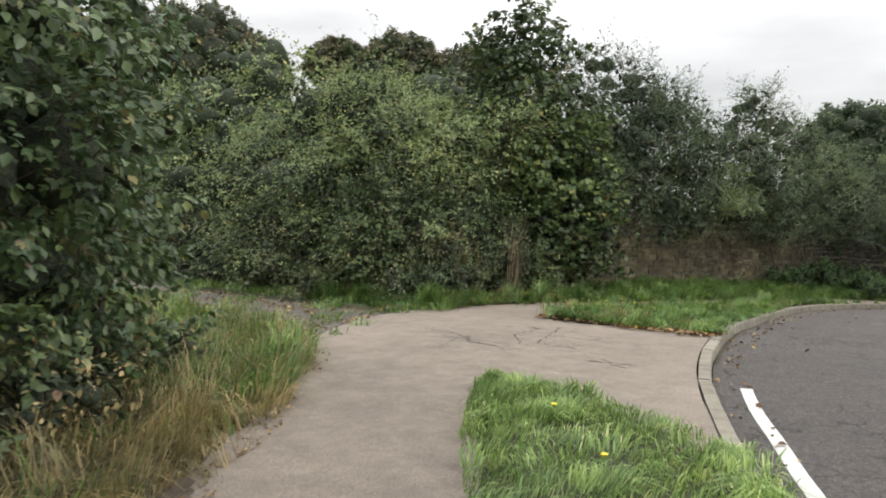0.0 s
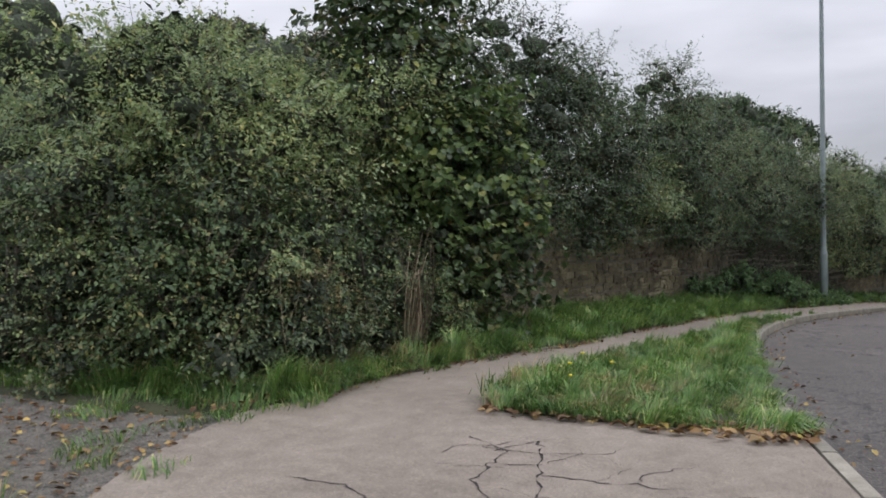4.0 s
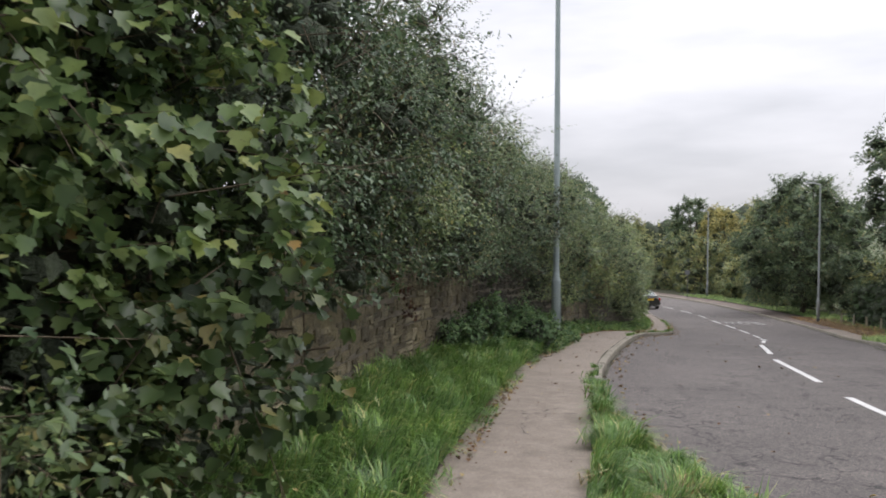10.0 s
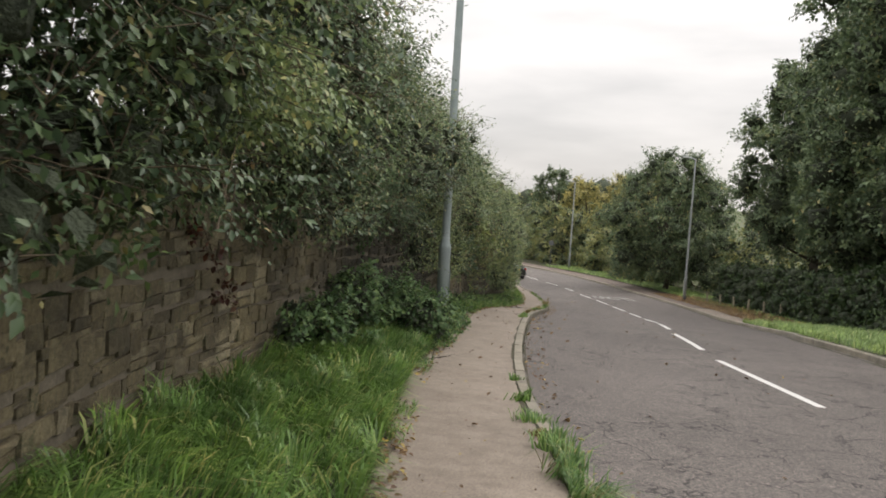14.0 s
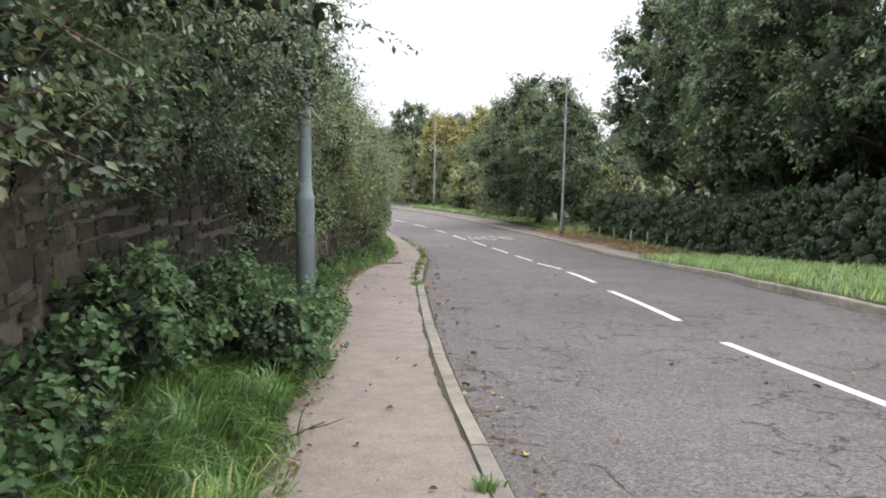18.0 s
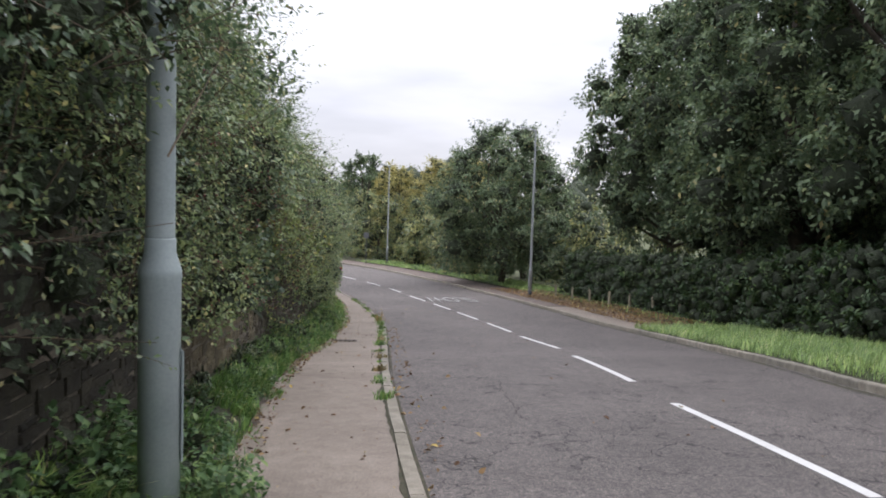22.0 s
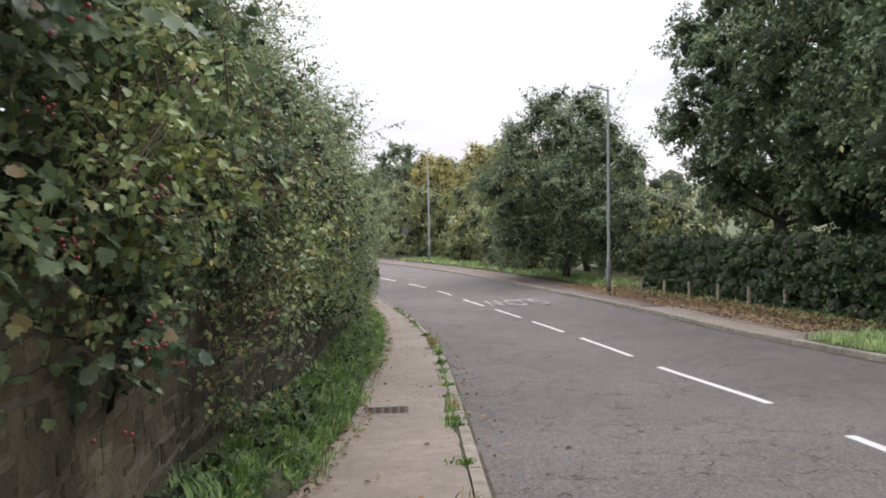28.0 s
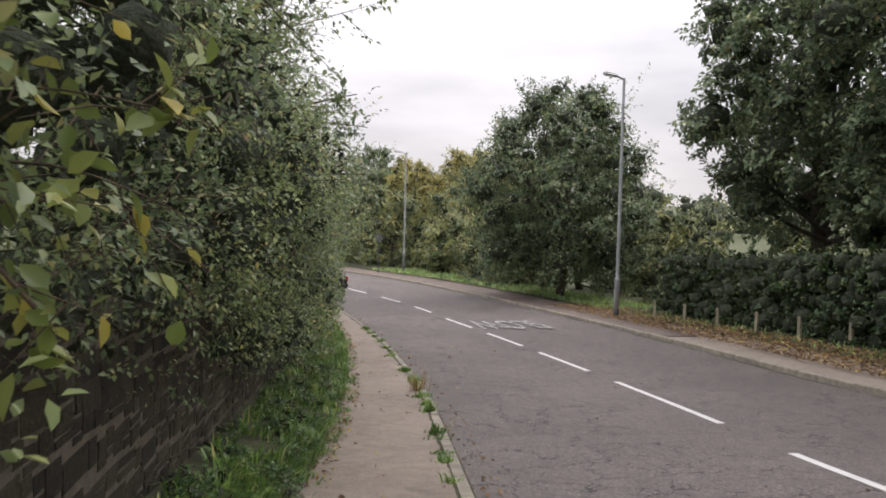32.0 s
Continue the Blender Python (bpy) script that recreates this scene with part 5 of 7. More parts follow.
lamp_column(-6.45, 27.88, 8.7, 0.1, 0.066, 10, GREYPAINT, True, "tall grey-green steel street lamp rising through the hedge")
lamp_column(11.65, 65.0, 8.95, 0.1, 0.065, 190, GALV, True, "tall galvanised street lamp with a black foot")
lamp_column(11.5, 97.5, 8.9, 0.1, 0.065, 190, GALV, True, "galvanised street lamp beyond the bend")
lamp_column(6.5, 128, 9, 0.1, 0.065, 200, GALV, True, "far galvanised street lamp along the road")
lamp_column(-3, 140, 9, 0.1, 0.065, 10, GALV, True, "far galvanised street lamp along the road")


def bollards():
    for k, y in enumerate((52.6, 54.55, 56.5, 58.45, 60.4, 62.3, 64.2)):
        x = 12.85 + 0.03 * math.sin(5 * k)
        bm = box_body(0.1, 0.1, 1.0, 0.012)
        for v in bm.verts:
            if v.co.z > 0.45:
                v.co.z -= 0.03 * (v.co.x / 0.05)
        bmesh.ops.translate(bm, vec=(0, 0, 0.12), verts=bm.verts)
        ob = part("verge_post", bm, POSTWOOD)
        ob.matrix_world = pose(x, y, float(lie(x, y)), 2 * math.sin(3 * k), 2 * math.cos(4 * k), 8 * k)
        tagged(ob, "short pale wooden post on the verge before the laurel hedge", "post", "verge posts")


bollards()


def sign_column():
    """Grey steel column with two sign plates seen from behind, and a small lamp over them."""
    x, y = 3.98, 28.85
    top = tagged(new("road_sign"), "grey steel column on the verge carrying two sign plates", "road sign")
    top.matrix_world = pose(x, y, float(lie(x, y)) - 0.03, 0, 1.2, 12)
    dull = plain_mat("sign_back_grey", (0.10, 0.11, 0.11), (0.16, 0.17, 0.17), 6, 0.6)
    part("base", ring_body([(0.075, -0.3), (0.075, 0.86), (0.07, 0.9), (0.048, 0.93), (0.046, 0.95)]), GREYPAINT, top, smooth=True)
    part("pole", ring_body([(0.045, 0.9), (0.044, 4.1), (0.04, 4.13)]), GREYPAINT, top, smooth=True)
    upper = ring_body([(0.3, -0.01), (0.3, 0.01)], 32)
    bmesh.ops.rotate(upper, matrix=Euler((radians(90), 0, 0)).to_matrix(), verts=upper.verts)
    bmesh.ops.translate(upper, vec=(-0.18, -0.065, 3.55), verts=upper.verts)
    part("round_plate", upper, dull, top, "round sign plate, grey on its back")
    lower = box_body(0.72, 0.02, 0.6, 0.008)
    bmesh.ops.translate(lower, vec=(-0.18, -0.07, 2.8), verts=lower.verts)
    part("square_plate", lower, dull, top, "square sign plate, grey on its back")
    for z in (3.55, 2.95, 2.65):
        part("clamp", ring_body([(0.055, z - 0.03), (0.055, z + 0.03)], 12), GALV, top)
    lamp = box_body(0.5, 0.11, 0.07, 0.02)
    bmesh.ops.translate(lamp, vec=(-0.26, 0.02, 4.14), verts=lamp.verts)
    part("sign_lamp", lamp, GALV, top)


sign_column()


# ---------------------------------------------------------------- across the road
LAUREL_LINE = side(VERGE_R, 0.75)


def laurel(y0, y1, seed, count):
    """A length of clipped hedge: close even lobes, flat face and top."""
    rng = rnd(seed)
    c = LAUREL_LINE[(LAUREL_LINE[:, 1] > y0) & (LAUREL_LINE[:, 1] < y1)]
    c = resample(c, max(3, int(length(c) / 0.5)))
    lobes = []
    for p, q in zip(c, side(c, -0.5)):
        for z in (0.3, 0.75, 1.2, 1.65, 2.05):
            for at in (p, q):
                a = at + rng.normal(0, 0.12, 2)
                lobes.append((np.array([a[0], a[1], float(lie(*a)) + z + rng.normal(0, 0.13)]), np.array([0.44, 0.44, 0.4]) * rng.uniform(0.85, 1.15)))
    foliage("laurel_hedge", lobes, seed + 4, LAUREL, DIAMOND, 0.12, count, 0.14, core=0.62, label="clipped glossy laurel hedge behind the verge", category="hedge", droop=0.5)


for k, (y0, y1) in enumerate(((52.5, 66.4), (41, 53), (30, 41.5), (18, 30.5))):
    laurel(y0, y1, 80 + k, 20000 if k < 2 else 13000)


def tree(x, y, tall, wide, crown0, seed, leaf, size, count, label, trunk=0.25, n=44, twig=0.5, core=0.56, name="tree", mix=None, bare=0.0, front=None, shape=DIAMOND, full=0.5, fat=(0.2, 0.36), skirt=0.2):
    """Trunk, limbs and a crown of lobes set at the limbs' ends."""
    rng = rnd(seed)
    z = float(lie(x, y)) - 0.34
    lobes, heads = [], []
    for i in range(n):
        f = (i + 0.5) / n
        zz = crown0 + (tall - crown0) * f
        rad = wide * math.sin(math.pi * min(1, skirt + (0.94 - skirt) * f)) ** full
        a = i * 2.399 + rng.normal(0, 0.3)
        d = rad * rng.uniform(0.3, 0.86) ** 0.6
        r = wide * rng.uniform(*fat) * (1.12 - 0.4 * f)
        c = np.array([x + d * math.cos(a), y + d * math.sin(a), z + zz - r * 0.4])
        lobes.append((c, np.array([r, r, r * 0.78])))
        heads.append(c)
    st = [((x, y, z), (x + rng.normal(0, 0.3), y + rng.normal(0, 0.3), z + tall * 0.7), trunk)]
    for c in heads[::4]:
        st.append(((x, y, z + crown0 * 0.6 + 0.35 * (c[2] - z - crown0 * 0.6)), tuple(c), trunk * 0.35))
    keep = None if front is None else (lambda p: p[:, 0] < x + front)
    return foliage(name, lobes, seed + 1, leaf, shape, size, count, twig, core=core, label=label, category="tree" if name == "tree" else "shrub", stems=st, mix=mix, spike=bare, keep=keep, solid=front is not None)


# dense rows that also stop light coming through from behind the trees
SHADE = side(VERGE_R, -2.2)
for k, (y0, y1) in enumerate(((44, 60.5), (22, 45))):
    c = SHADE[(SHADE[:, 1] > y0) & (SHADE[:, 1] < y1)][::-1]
    foliage("undergrowth", row_lobes(rnd(90 + k), c, 0.2, 5.6, -1.2, 1.1, 1.2, 1, 0.0), 94 + k, SHADELEAF, DIAMOND, 0.2, 16000, 0.5, core=0.75, label="undergrowth behind the laurel, its leaves coloured dark for the trees' shade", category="undergrowth", droop=0.6)
BIG = "tall dark broadleaf tree leaning over the laurel hedge"
for k, (x, y, h, w, num) in enumerate(((15.6, 48.5, 19, 5.8, 48000), (13.7, 41, 20, 5.8, 48000), (11.6, 33, 18, 5.2, 46000), (18.2, 55.5, 17, 5.2, 40000), (11.2, 25, 16, 4.6, 24000), (18.4, 62, 16, 5.0, 36000))):
    tree(x, y, h, w, 4.5, 101 + 2 * k, TREELEAF, 0.19, num, BIG, 0.3, 120, front=1.2, twig=0.5, full=0.55, fat=(0.13, 0.24), core=0.62, skirt=0.16)
tree(13.6, 74.5, 10.6, 4.9, 2.3, 113, TREELEAF, 0.15, 60000, "mid-sized grey-green tree with bare upper twigs", 0.2, 110, twig=0.75, core=0.54, bare=2.2, fat=(0.13, 0.22), mix=(HAWTHORN, 0.2), full=0.7, skirt=0.2)
tree(18.5, 82, 9.5, 4.0, 0.8, 115, HAWTHORN, 0.26, 9000, "grey-green tree behind the verge", 0.2, 36, mix=(TREELEAF, 0.5))
for k, (x, y, h, w) in enumerate(((17.6, 69.5, 4.2, 2.2), (21.5, 66, 4.2, 2.4), (21.5, 76, 5, 2.8), (26, 84, 6.5, 4), (22, 56, 3.4, 2.4), (20.5, 47, 3.2, 2.4))):
    tree(x, y, h, w, 0.2, 118 + 2 * k, OLIVELEAF, 0.22, 4500, "brownish scrub behind the laurel hedge", 0.08, 18, name="shrub", mix=(BRAMBLE, 0.5))
for k, (x, y, h, w) in enumerate(((15.5, 84, 3.2, 2.4), (16, 89, 4.2, 3.0), (15.5, 95, 4.6, 2.8), (17.5, 103, 7.0, 3.8), (12.5, 106, 6.8, 3.6), (8.5, 112, 6.6, 3.6), (3, 118, 7, 3.8), (-3.5, 119, 6.4, 3.6))):
    tree(x, y, h, w, 0.3, 130 + 2 * k, BRAMBLE if k < 2 else OLIVELEAF, 0.2, 15000, "brown-green bramble mound beside the verge" if k < 2 else "olive-green shrub beyond the bend", 0.1, 34, name="shrub", twig=0.8, mix=(OLIVELEAF if k < 2 else HAWTHORN, 0.4))
for k, (x, y, h, w, lf) in enumerate(((23.2, 119, 11.4, 4.2, YELLOWLEAF), (18.6, 124, 10.6, 3.6, YELLOWLEAF), (29, 116, 11.0, 4.4, YELLOWLEAF), (16.4, 131, 12.2, 3.4, TREELEAF), (8, 138, 9.5, 4.5, OLIVELEAF), (2, 140, 9, 4.5, HAWTHORN), (-4, 138, 9, 4.5, HAWTHORN), (-10, 135, 9.5, 4.5, DARKLEAF), (-17, 130, 10, 5, HAWTHORN))):
    tree(x, y, h, w, 0.6, 150 + 2 * k, lf, 0.23, 26000, "far willow in yellow autumn colour" if lf is YELLOWLEAF else "far dark green tree", 0.25, 44, twig=0.9, fat=(0.16, 0.28))


def far_wood():
    """The wooded skyline."""
    rng = rnd(200)
    lobes = []
    for i in range(220):
        a = radians(rng.uniform(-100, 80))
        d = rng.uniform(150, 210)
        r = rng.uniform(2.5, 5)
        x, y = d * math.sin(a), 20 + d * math.cos(a)
        lobes.append((np.array([x, y, float(lie(x, y)) + rng.uniform(1, 11)]), np.array([r, r, r])))
    foliage("far_wood", lobes, 201, HAWTHORN, DIAMOND, 0.75, 32000, 1.6, core=0.85, label="distant wooded skyline of mixed trees", category="woodland", mix=(OLIVELEAF, 0.4))


far_wood()
def dome_tree(x, y, tall, wide, seed, leaf, mix, count, label):
    """Round-headed tree: one broad dome set with shallow bumps, on a short trunk."""
    rng = rnd(seed)
    z = float(lie(x, y)) - 0.34
    high = wide * 0.8
    mid = np.array([x, y, z + tall - high])
    lobes = [(mid, np.array([wide * 0.88, wide * 0.88, high * 0.9]))]
    for i in range(38):
        a, e = i * 2.399, math.asin(-0.35 + 1.33 * (i + 0.5) / 38)
        d = np.array([math.cos(a) * math.cos(e) * wide, math.sin(a) * math.cos(e) * wide, math.sin(e) * high])
        r = wide * rng.uniform(0.2, 0.3)
        lobes.append((mid + d * (1 - 0.8 * r / wide), np.array([r, r, r * 0.85])))
    st = [((x, y, z), tuple(mid), wide * 0.07)] + [((x, y, z + (tall - 2 * high) * 0.8), tuple(mid + (c - mid) * 0.7), wide * 0.025) for c, r in lobes[1::5]]
    foliage("tree", lobes, seed + 1, leaf, DIAMOND, 0.17, count, 0.22, core=0.8, label=label, category="tree", stems=st, mix=mix)


for k, (x, y, h, w) in enumerate(((-44, 26, 14.2, 4.6), (-41, 27.5, 12.4, 2.6), (-36.4, 30.5, 12.2, 1.9), (-33.3, 32.5, 12.6, 2.3), (-29.6, 34.5, 12.0, 2.6))):
    dome_tree(x, y, h, w, 210 + 2 * k, RUSSETLEAF, (BANKLEAF, 0.3), 16000, "round-headed brownish tree standing behind the bank")
dome_tree(-16.0, 55, 12.6, 3.9, 230, DARKLEAF, (HAWTHORN, 0.3), 16000, "dark round-headed tree behind the hedge")
tree(-4.5, 70, 10.5, 4.0, 1.0, 232, DARKLEAF, 0.22, 14000, "dark round tree behind the hedge", 0.25, 34)


def pine():
    """Flat-topped pine on its bare stem."""
    lobes = [(np.array([-16.5 + dx, 76.7 + dy, float(lie(-16.5, 76.7)) + 12.6 + dz]), np.array([r, r, r * 0.42])) for dx, dy, dz, r in ((-2.2, 0, 0.3, 1.5), (0, 0.4, 0.9, 1.9), (2.2, 0, 0.2, 1.5), (3.4, 0.3, -1.0, 1.1), (-3.2, 0, -0.6, 1.0), (1.0, 0, -1.2, 1.1))]
    z = float(lie(-16.5, 76.7)) - 0.3
    st = [((-16.5, 76.7, z), (-16.2, 76.7, z + 12.5), 0.3)] + [((-16.4, 76.7, z + 9.5), tuple(c), 0.1) for c, r in lobes]
    foliage("pine", lobes, 241, DARKLEAF, SLIM, 0.4, 5000, 0.7, core=0.7, label="flat-topped dark pine on a bare stem", category="tree", stems=st)


pine()


# ---------------------------------------------------------------- the saloon car standing in the lane
PAINTWORK = plain_mat("dark_grey_metallic", (0.060, 0.062, 0.056), (0.075, 0.076, 0.069), 3, 0.28, 0.75)
PAINTWORK.node_tree.nodes["Principled BSDF"].inputs["Coat Weight"].default_value = 0.8
CHROME = plain_mat("chrome", (0.62, 0.62, 0.62), (0.72, 0.72, 0.72), 5, 0.12, 1.0)
RIMSILVER = plain_mat("silver_rim", (0.42, 0.42, 0.42), (0.52, 0.52, 0.52), 20, 0.3, 0.9)
RUBBER = plain_mat("rubber", (0.012, 0.012, 0.012), (0.025, 0.025, 0.024), 30, 0.85)
BLACKTRIM = plain_mat("black_trim", (0.01, 0.01, 0.01), (0.02, 0.02, 0.02), 20, 0.5)
REDLENS = plain_mat("red_lens", (0.36, 0.012, 0.018), (0.46, 0.02, 0.026), 25, 0.1)
CLEARLENS = plain_mat("clear_lens", (0.5, 0.48, 0.46), (0.62, 0.6, 0.58), 25, 0.1)
PLATE = plain_mat("yellow_plate", (0.72, 0.46, 0.03), (0.78, 0.5, 0.04), 12, 0.35)
PLATEINK = plain_mat("plate_ink", (0.012, 0.012, 0.012), (0.02, 0.02, 0.02), 12, 0.5)
SEATCLOTH = plain_mat("seat_cloth", (0.03, 0.03, 0.032), (0.055, 0.055, 0.055), 15, 0.9)


def tinted_glass():
    m, n, l, p = node_mat("tinted_glass")
    p.inputs["Base Color"].default_value = (0.55, 0.62, 0.58, 1)
    p.inputs["Roughness"].default_value = 0.02
    p.inputs["Transmission Weight"].default_value = 0.9
    p.inputs["IOR"].default_value = 1.5
    return m


GLASS = tinted_glass()


def mirrored(pts):
    return [(-x, y, z) for x, y, z in pts]


def panel(name, quads, material, parent, thick=0.012, label=""):
    """A thin sheet of one or more quads (right-hand side or centre), given a thickness inwards."""
    bm = bmesh.new()
    for q in quads:
        bm.faces.new([bm.verts.new(v) for v in q])
    bmesh.ops.remove_doubles(bm, verts=bm.verts, dist=0.002)
    bmesh.ops.recalc_face_normals(bm, faces=bm.faces)
    if sum(f.normal.dot(f.calc_center_median() - Vector((0, -0.3, 0.8))) for f in bm.faces) < 0:
        bmesh.ops.reverse_faces(bm, faces=bm.faces)
    bmesh.ops.solidify(bm, geom=bm.faces[:], thickness=thick)
    return part(name, bm, material, parent, label)


def car_body(top):
    rows = [(-2.37, .70, .42, .66, .72, .60), (-2.33, .79, .33, .80, .90, .66), (-2.24, .84, .27, .90, 1.01, .69), (-1.8, .875, .23, .95, 1.05, .71), (-1.45, .885, .22, .95, 1.03, .74), (-.6, .89, .21, .94, .96, .78), (.4, .89, .21, .92, .95, .78), (.98, .885, .21, .90, .96, .74), (1.5, .88, .22, .86, .91, .70), (2.0, .84, .24, .77, .81, .62), (2.28, .74, .28, .67, .71, .5), (2.38, .58, .36, .58, .6, .42)]
    bm = bmesh.new()
    rings = []
    for y, w, zb, zs, zt, wd in rows:
        half = [(0, zb), (w * .88, zb), (w * .97, zb + .13), (w, (zb + zs) / 2 + .06), (w * .965, zs), (wd, zs + (zt - zs) * .75), (0, zt)]
        ring = [(x, z) for x, z in half] + [(-x, z) for x, z in half[-2:0:-1]]
        rings.append([bm.verts.new((x, y, z)) for x, z in ring])
    for a, b in zip(rings, rings[1:]):
        for k in range(len(a)):
            bm.faces.new((a[k], a[(k + 1) % len(a)], b[(k + 1) % len(a)], b[k]))
    bm.faces.new(rings[0][::-1])
    bm.faces.new(rings[-1])
    bmesh.ops.recalc_face_normals(bm, faces=bm.faces)
    me = bpy.data.meshes.new("body_cage")
    bm.to_mesh(me)
    bm.free()
    cage = new("body_cage", me)
    cage.modifiers.new("round", "SUBSURF").levels = 2
    tools = []
    for y in (-1.375, 1.375):
        cut = bmesh.new()
        bmesh.ops.create_cone(cut, cap_ends=True, segments=40, radius1=.352, radius2=.352, depth=.5, matrix=Matrix.Translation((0, 0, 0)) @ Matrix.Rotation(radians(90), 4, "Y"))
        for x in (-.9, .9):
            c = cut.copy()
            bmesh.ops.translate(c, vec=(x, y, .315), verts=c.verts)
            m2 = bpy.data.meshes.new("arch")
            c.to_mesh(m2)
            c.free()
            t = new("arch", m2)
            tools.append(t)
            mod = cage.modifiers.new("arch", "BOOLEAN")
            mod.operation, mod.object, mod.solver = "DIFFERENCE", t, "EXACT"
        cut.free()
    made = bpy.data.meshes.new_from_object(cage.evaluated_get(bpy.context.evaluated_depsgraph_get()))
    for o in tools + [cage]:
        bpy.data.objects.remove(o)
    made.materials.clear()
    made.materials.append(PAINTWORK)
    for f in made.polygons:
        f.use_smooth = len(f.vertices) <= 4
    made.name = "body"
    ob = new("body", made)
    ob.parent = top
    return ob


def car_wheel(top, x, y):
    s = 1 if x > 0 else -1
    prof = [(.20, -.1), (.29, -.1), (.312, -.075), (.315, 0), (.312, .075), (.29, .1), (.24, .1), (.225, .06), (.20, .05)]
    tyre = part("wheel", ring_body(prof, 32), RUBBER, top, smooth=True)
    tyre.matrix_local = pose(x, y, .315, 0, 90 * s, 0)
    rim = bmesh.new()
    n = 18
    for k in range(n):
        a = 2 * math.pi * k / n
        spoke = box_body(.15, .017, .02, .004)
        bmesh.ops.translate(spoke, vec=(.135, 0, .075), verts=spoke.verts)
        bmesh.ops.rotate(spoke, matrix=Matrix.Rotation(a, 3, "Z"), verts=spoke.verts)
        tmp = bpy.data.meshes.new("spoke")
        spoke.to_mesh(tmp)
        spoke.free()
        rim.from_mesh(tmp)
        bpy.data.meshes.remove(tmp)
    for prof in ([(.205, .05), (.235, .06), (.238, .095), (.228, .098), (.208, .085), (.205, .05)], [(.0, .05), (.065, .05), (.065, .085), (.05, .095), (.0, .095)]):
        ring = []
        for r, z in prof:
            ring.append([rim.verts.new((max(r, .001) * math.cos(2 * math.pi * k / 28), max(r, .001) * math.sin(2 * math.pi * k / 28), z)) for k in range(28)])
        for a, b in zip(ring, ring[1:]):
            for k in range(28):
                rim.faces.new((a[k], a[(k + 1) % 28], b[(k + 1) % 28], b[k]))
    bmesh.ops.recalc_face_normals(rim, faces=rim.faces)
    part("rim", rim, RIMSILVER, tyre, "silver many-spoked alloy rim")
    part("brake_disc", ring_body([(.19, .0), (.19, .03)], 24), BLACKTRIM, tyre)


def block(name, at, size, material, parent, bevel=.01, turn=0.0, tilt=0.0, label=""):
    bm = box_body(*size, bevel)
    bmesh.ops.rotate(bm, matrix=Euler((radians(tilt), 0, radians(turn))).to_matrix(), verts=bm.verts)
    bmesh.ops.translate(bm, vec=at, verts=bm.verts)
    return part(name, bm, material, parent, label)


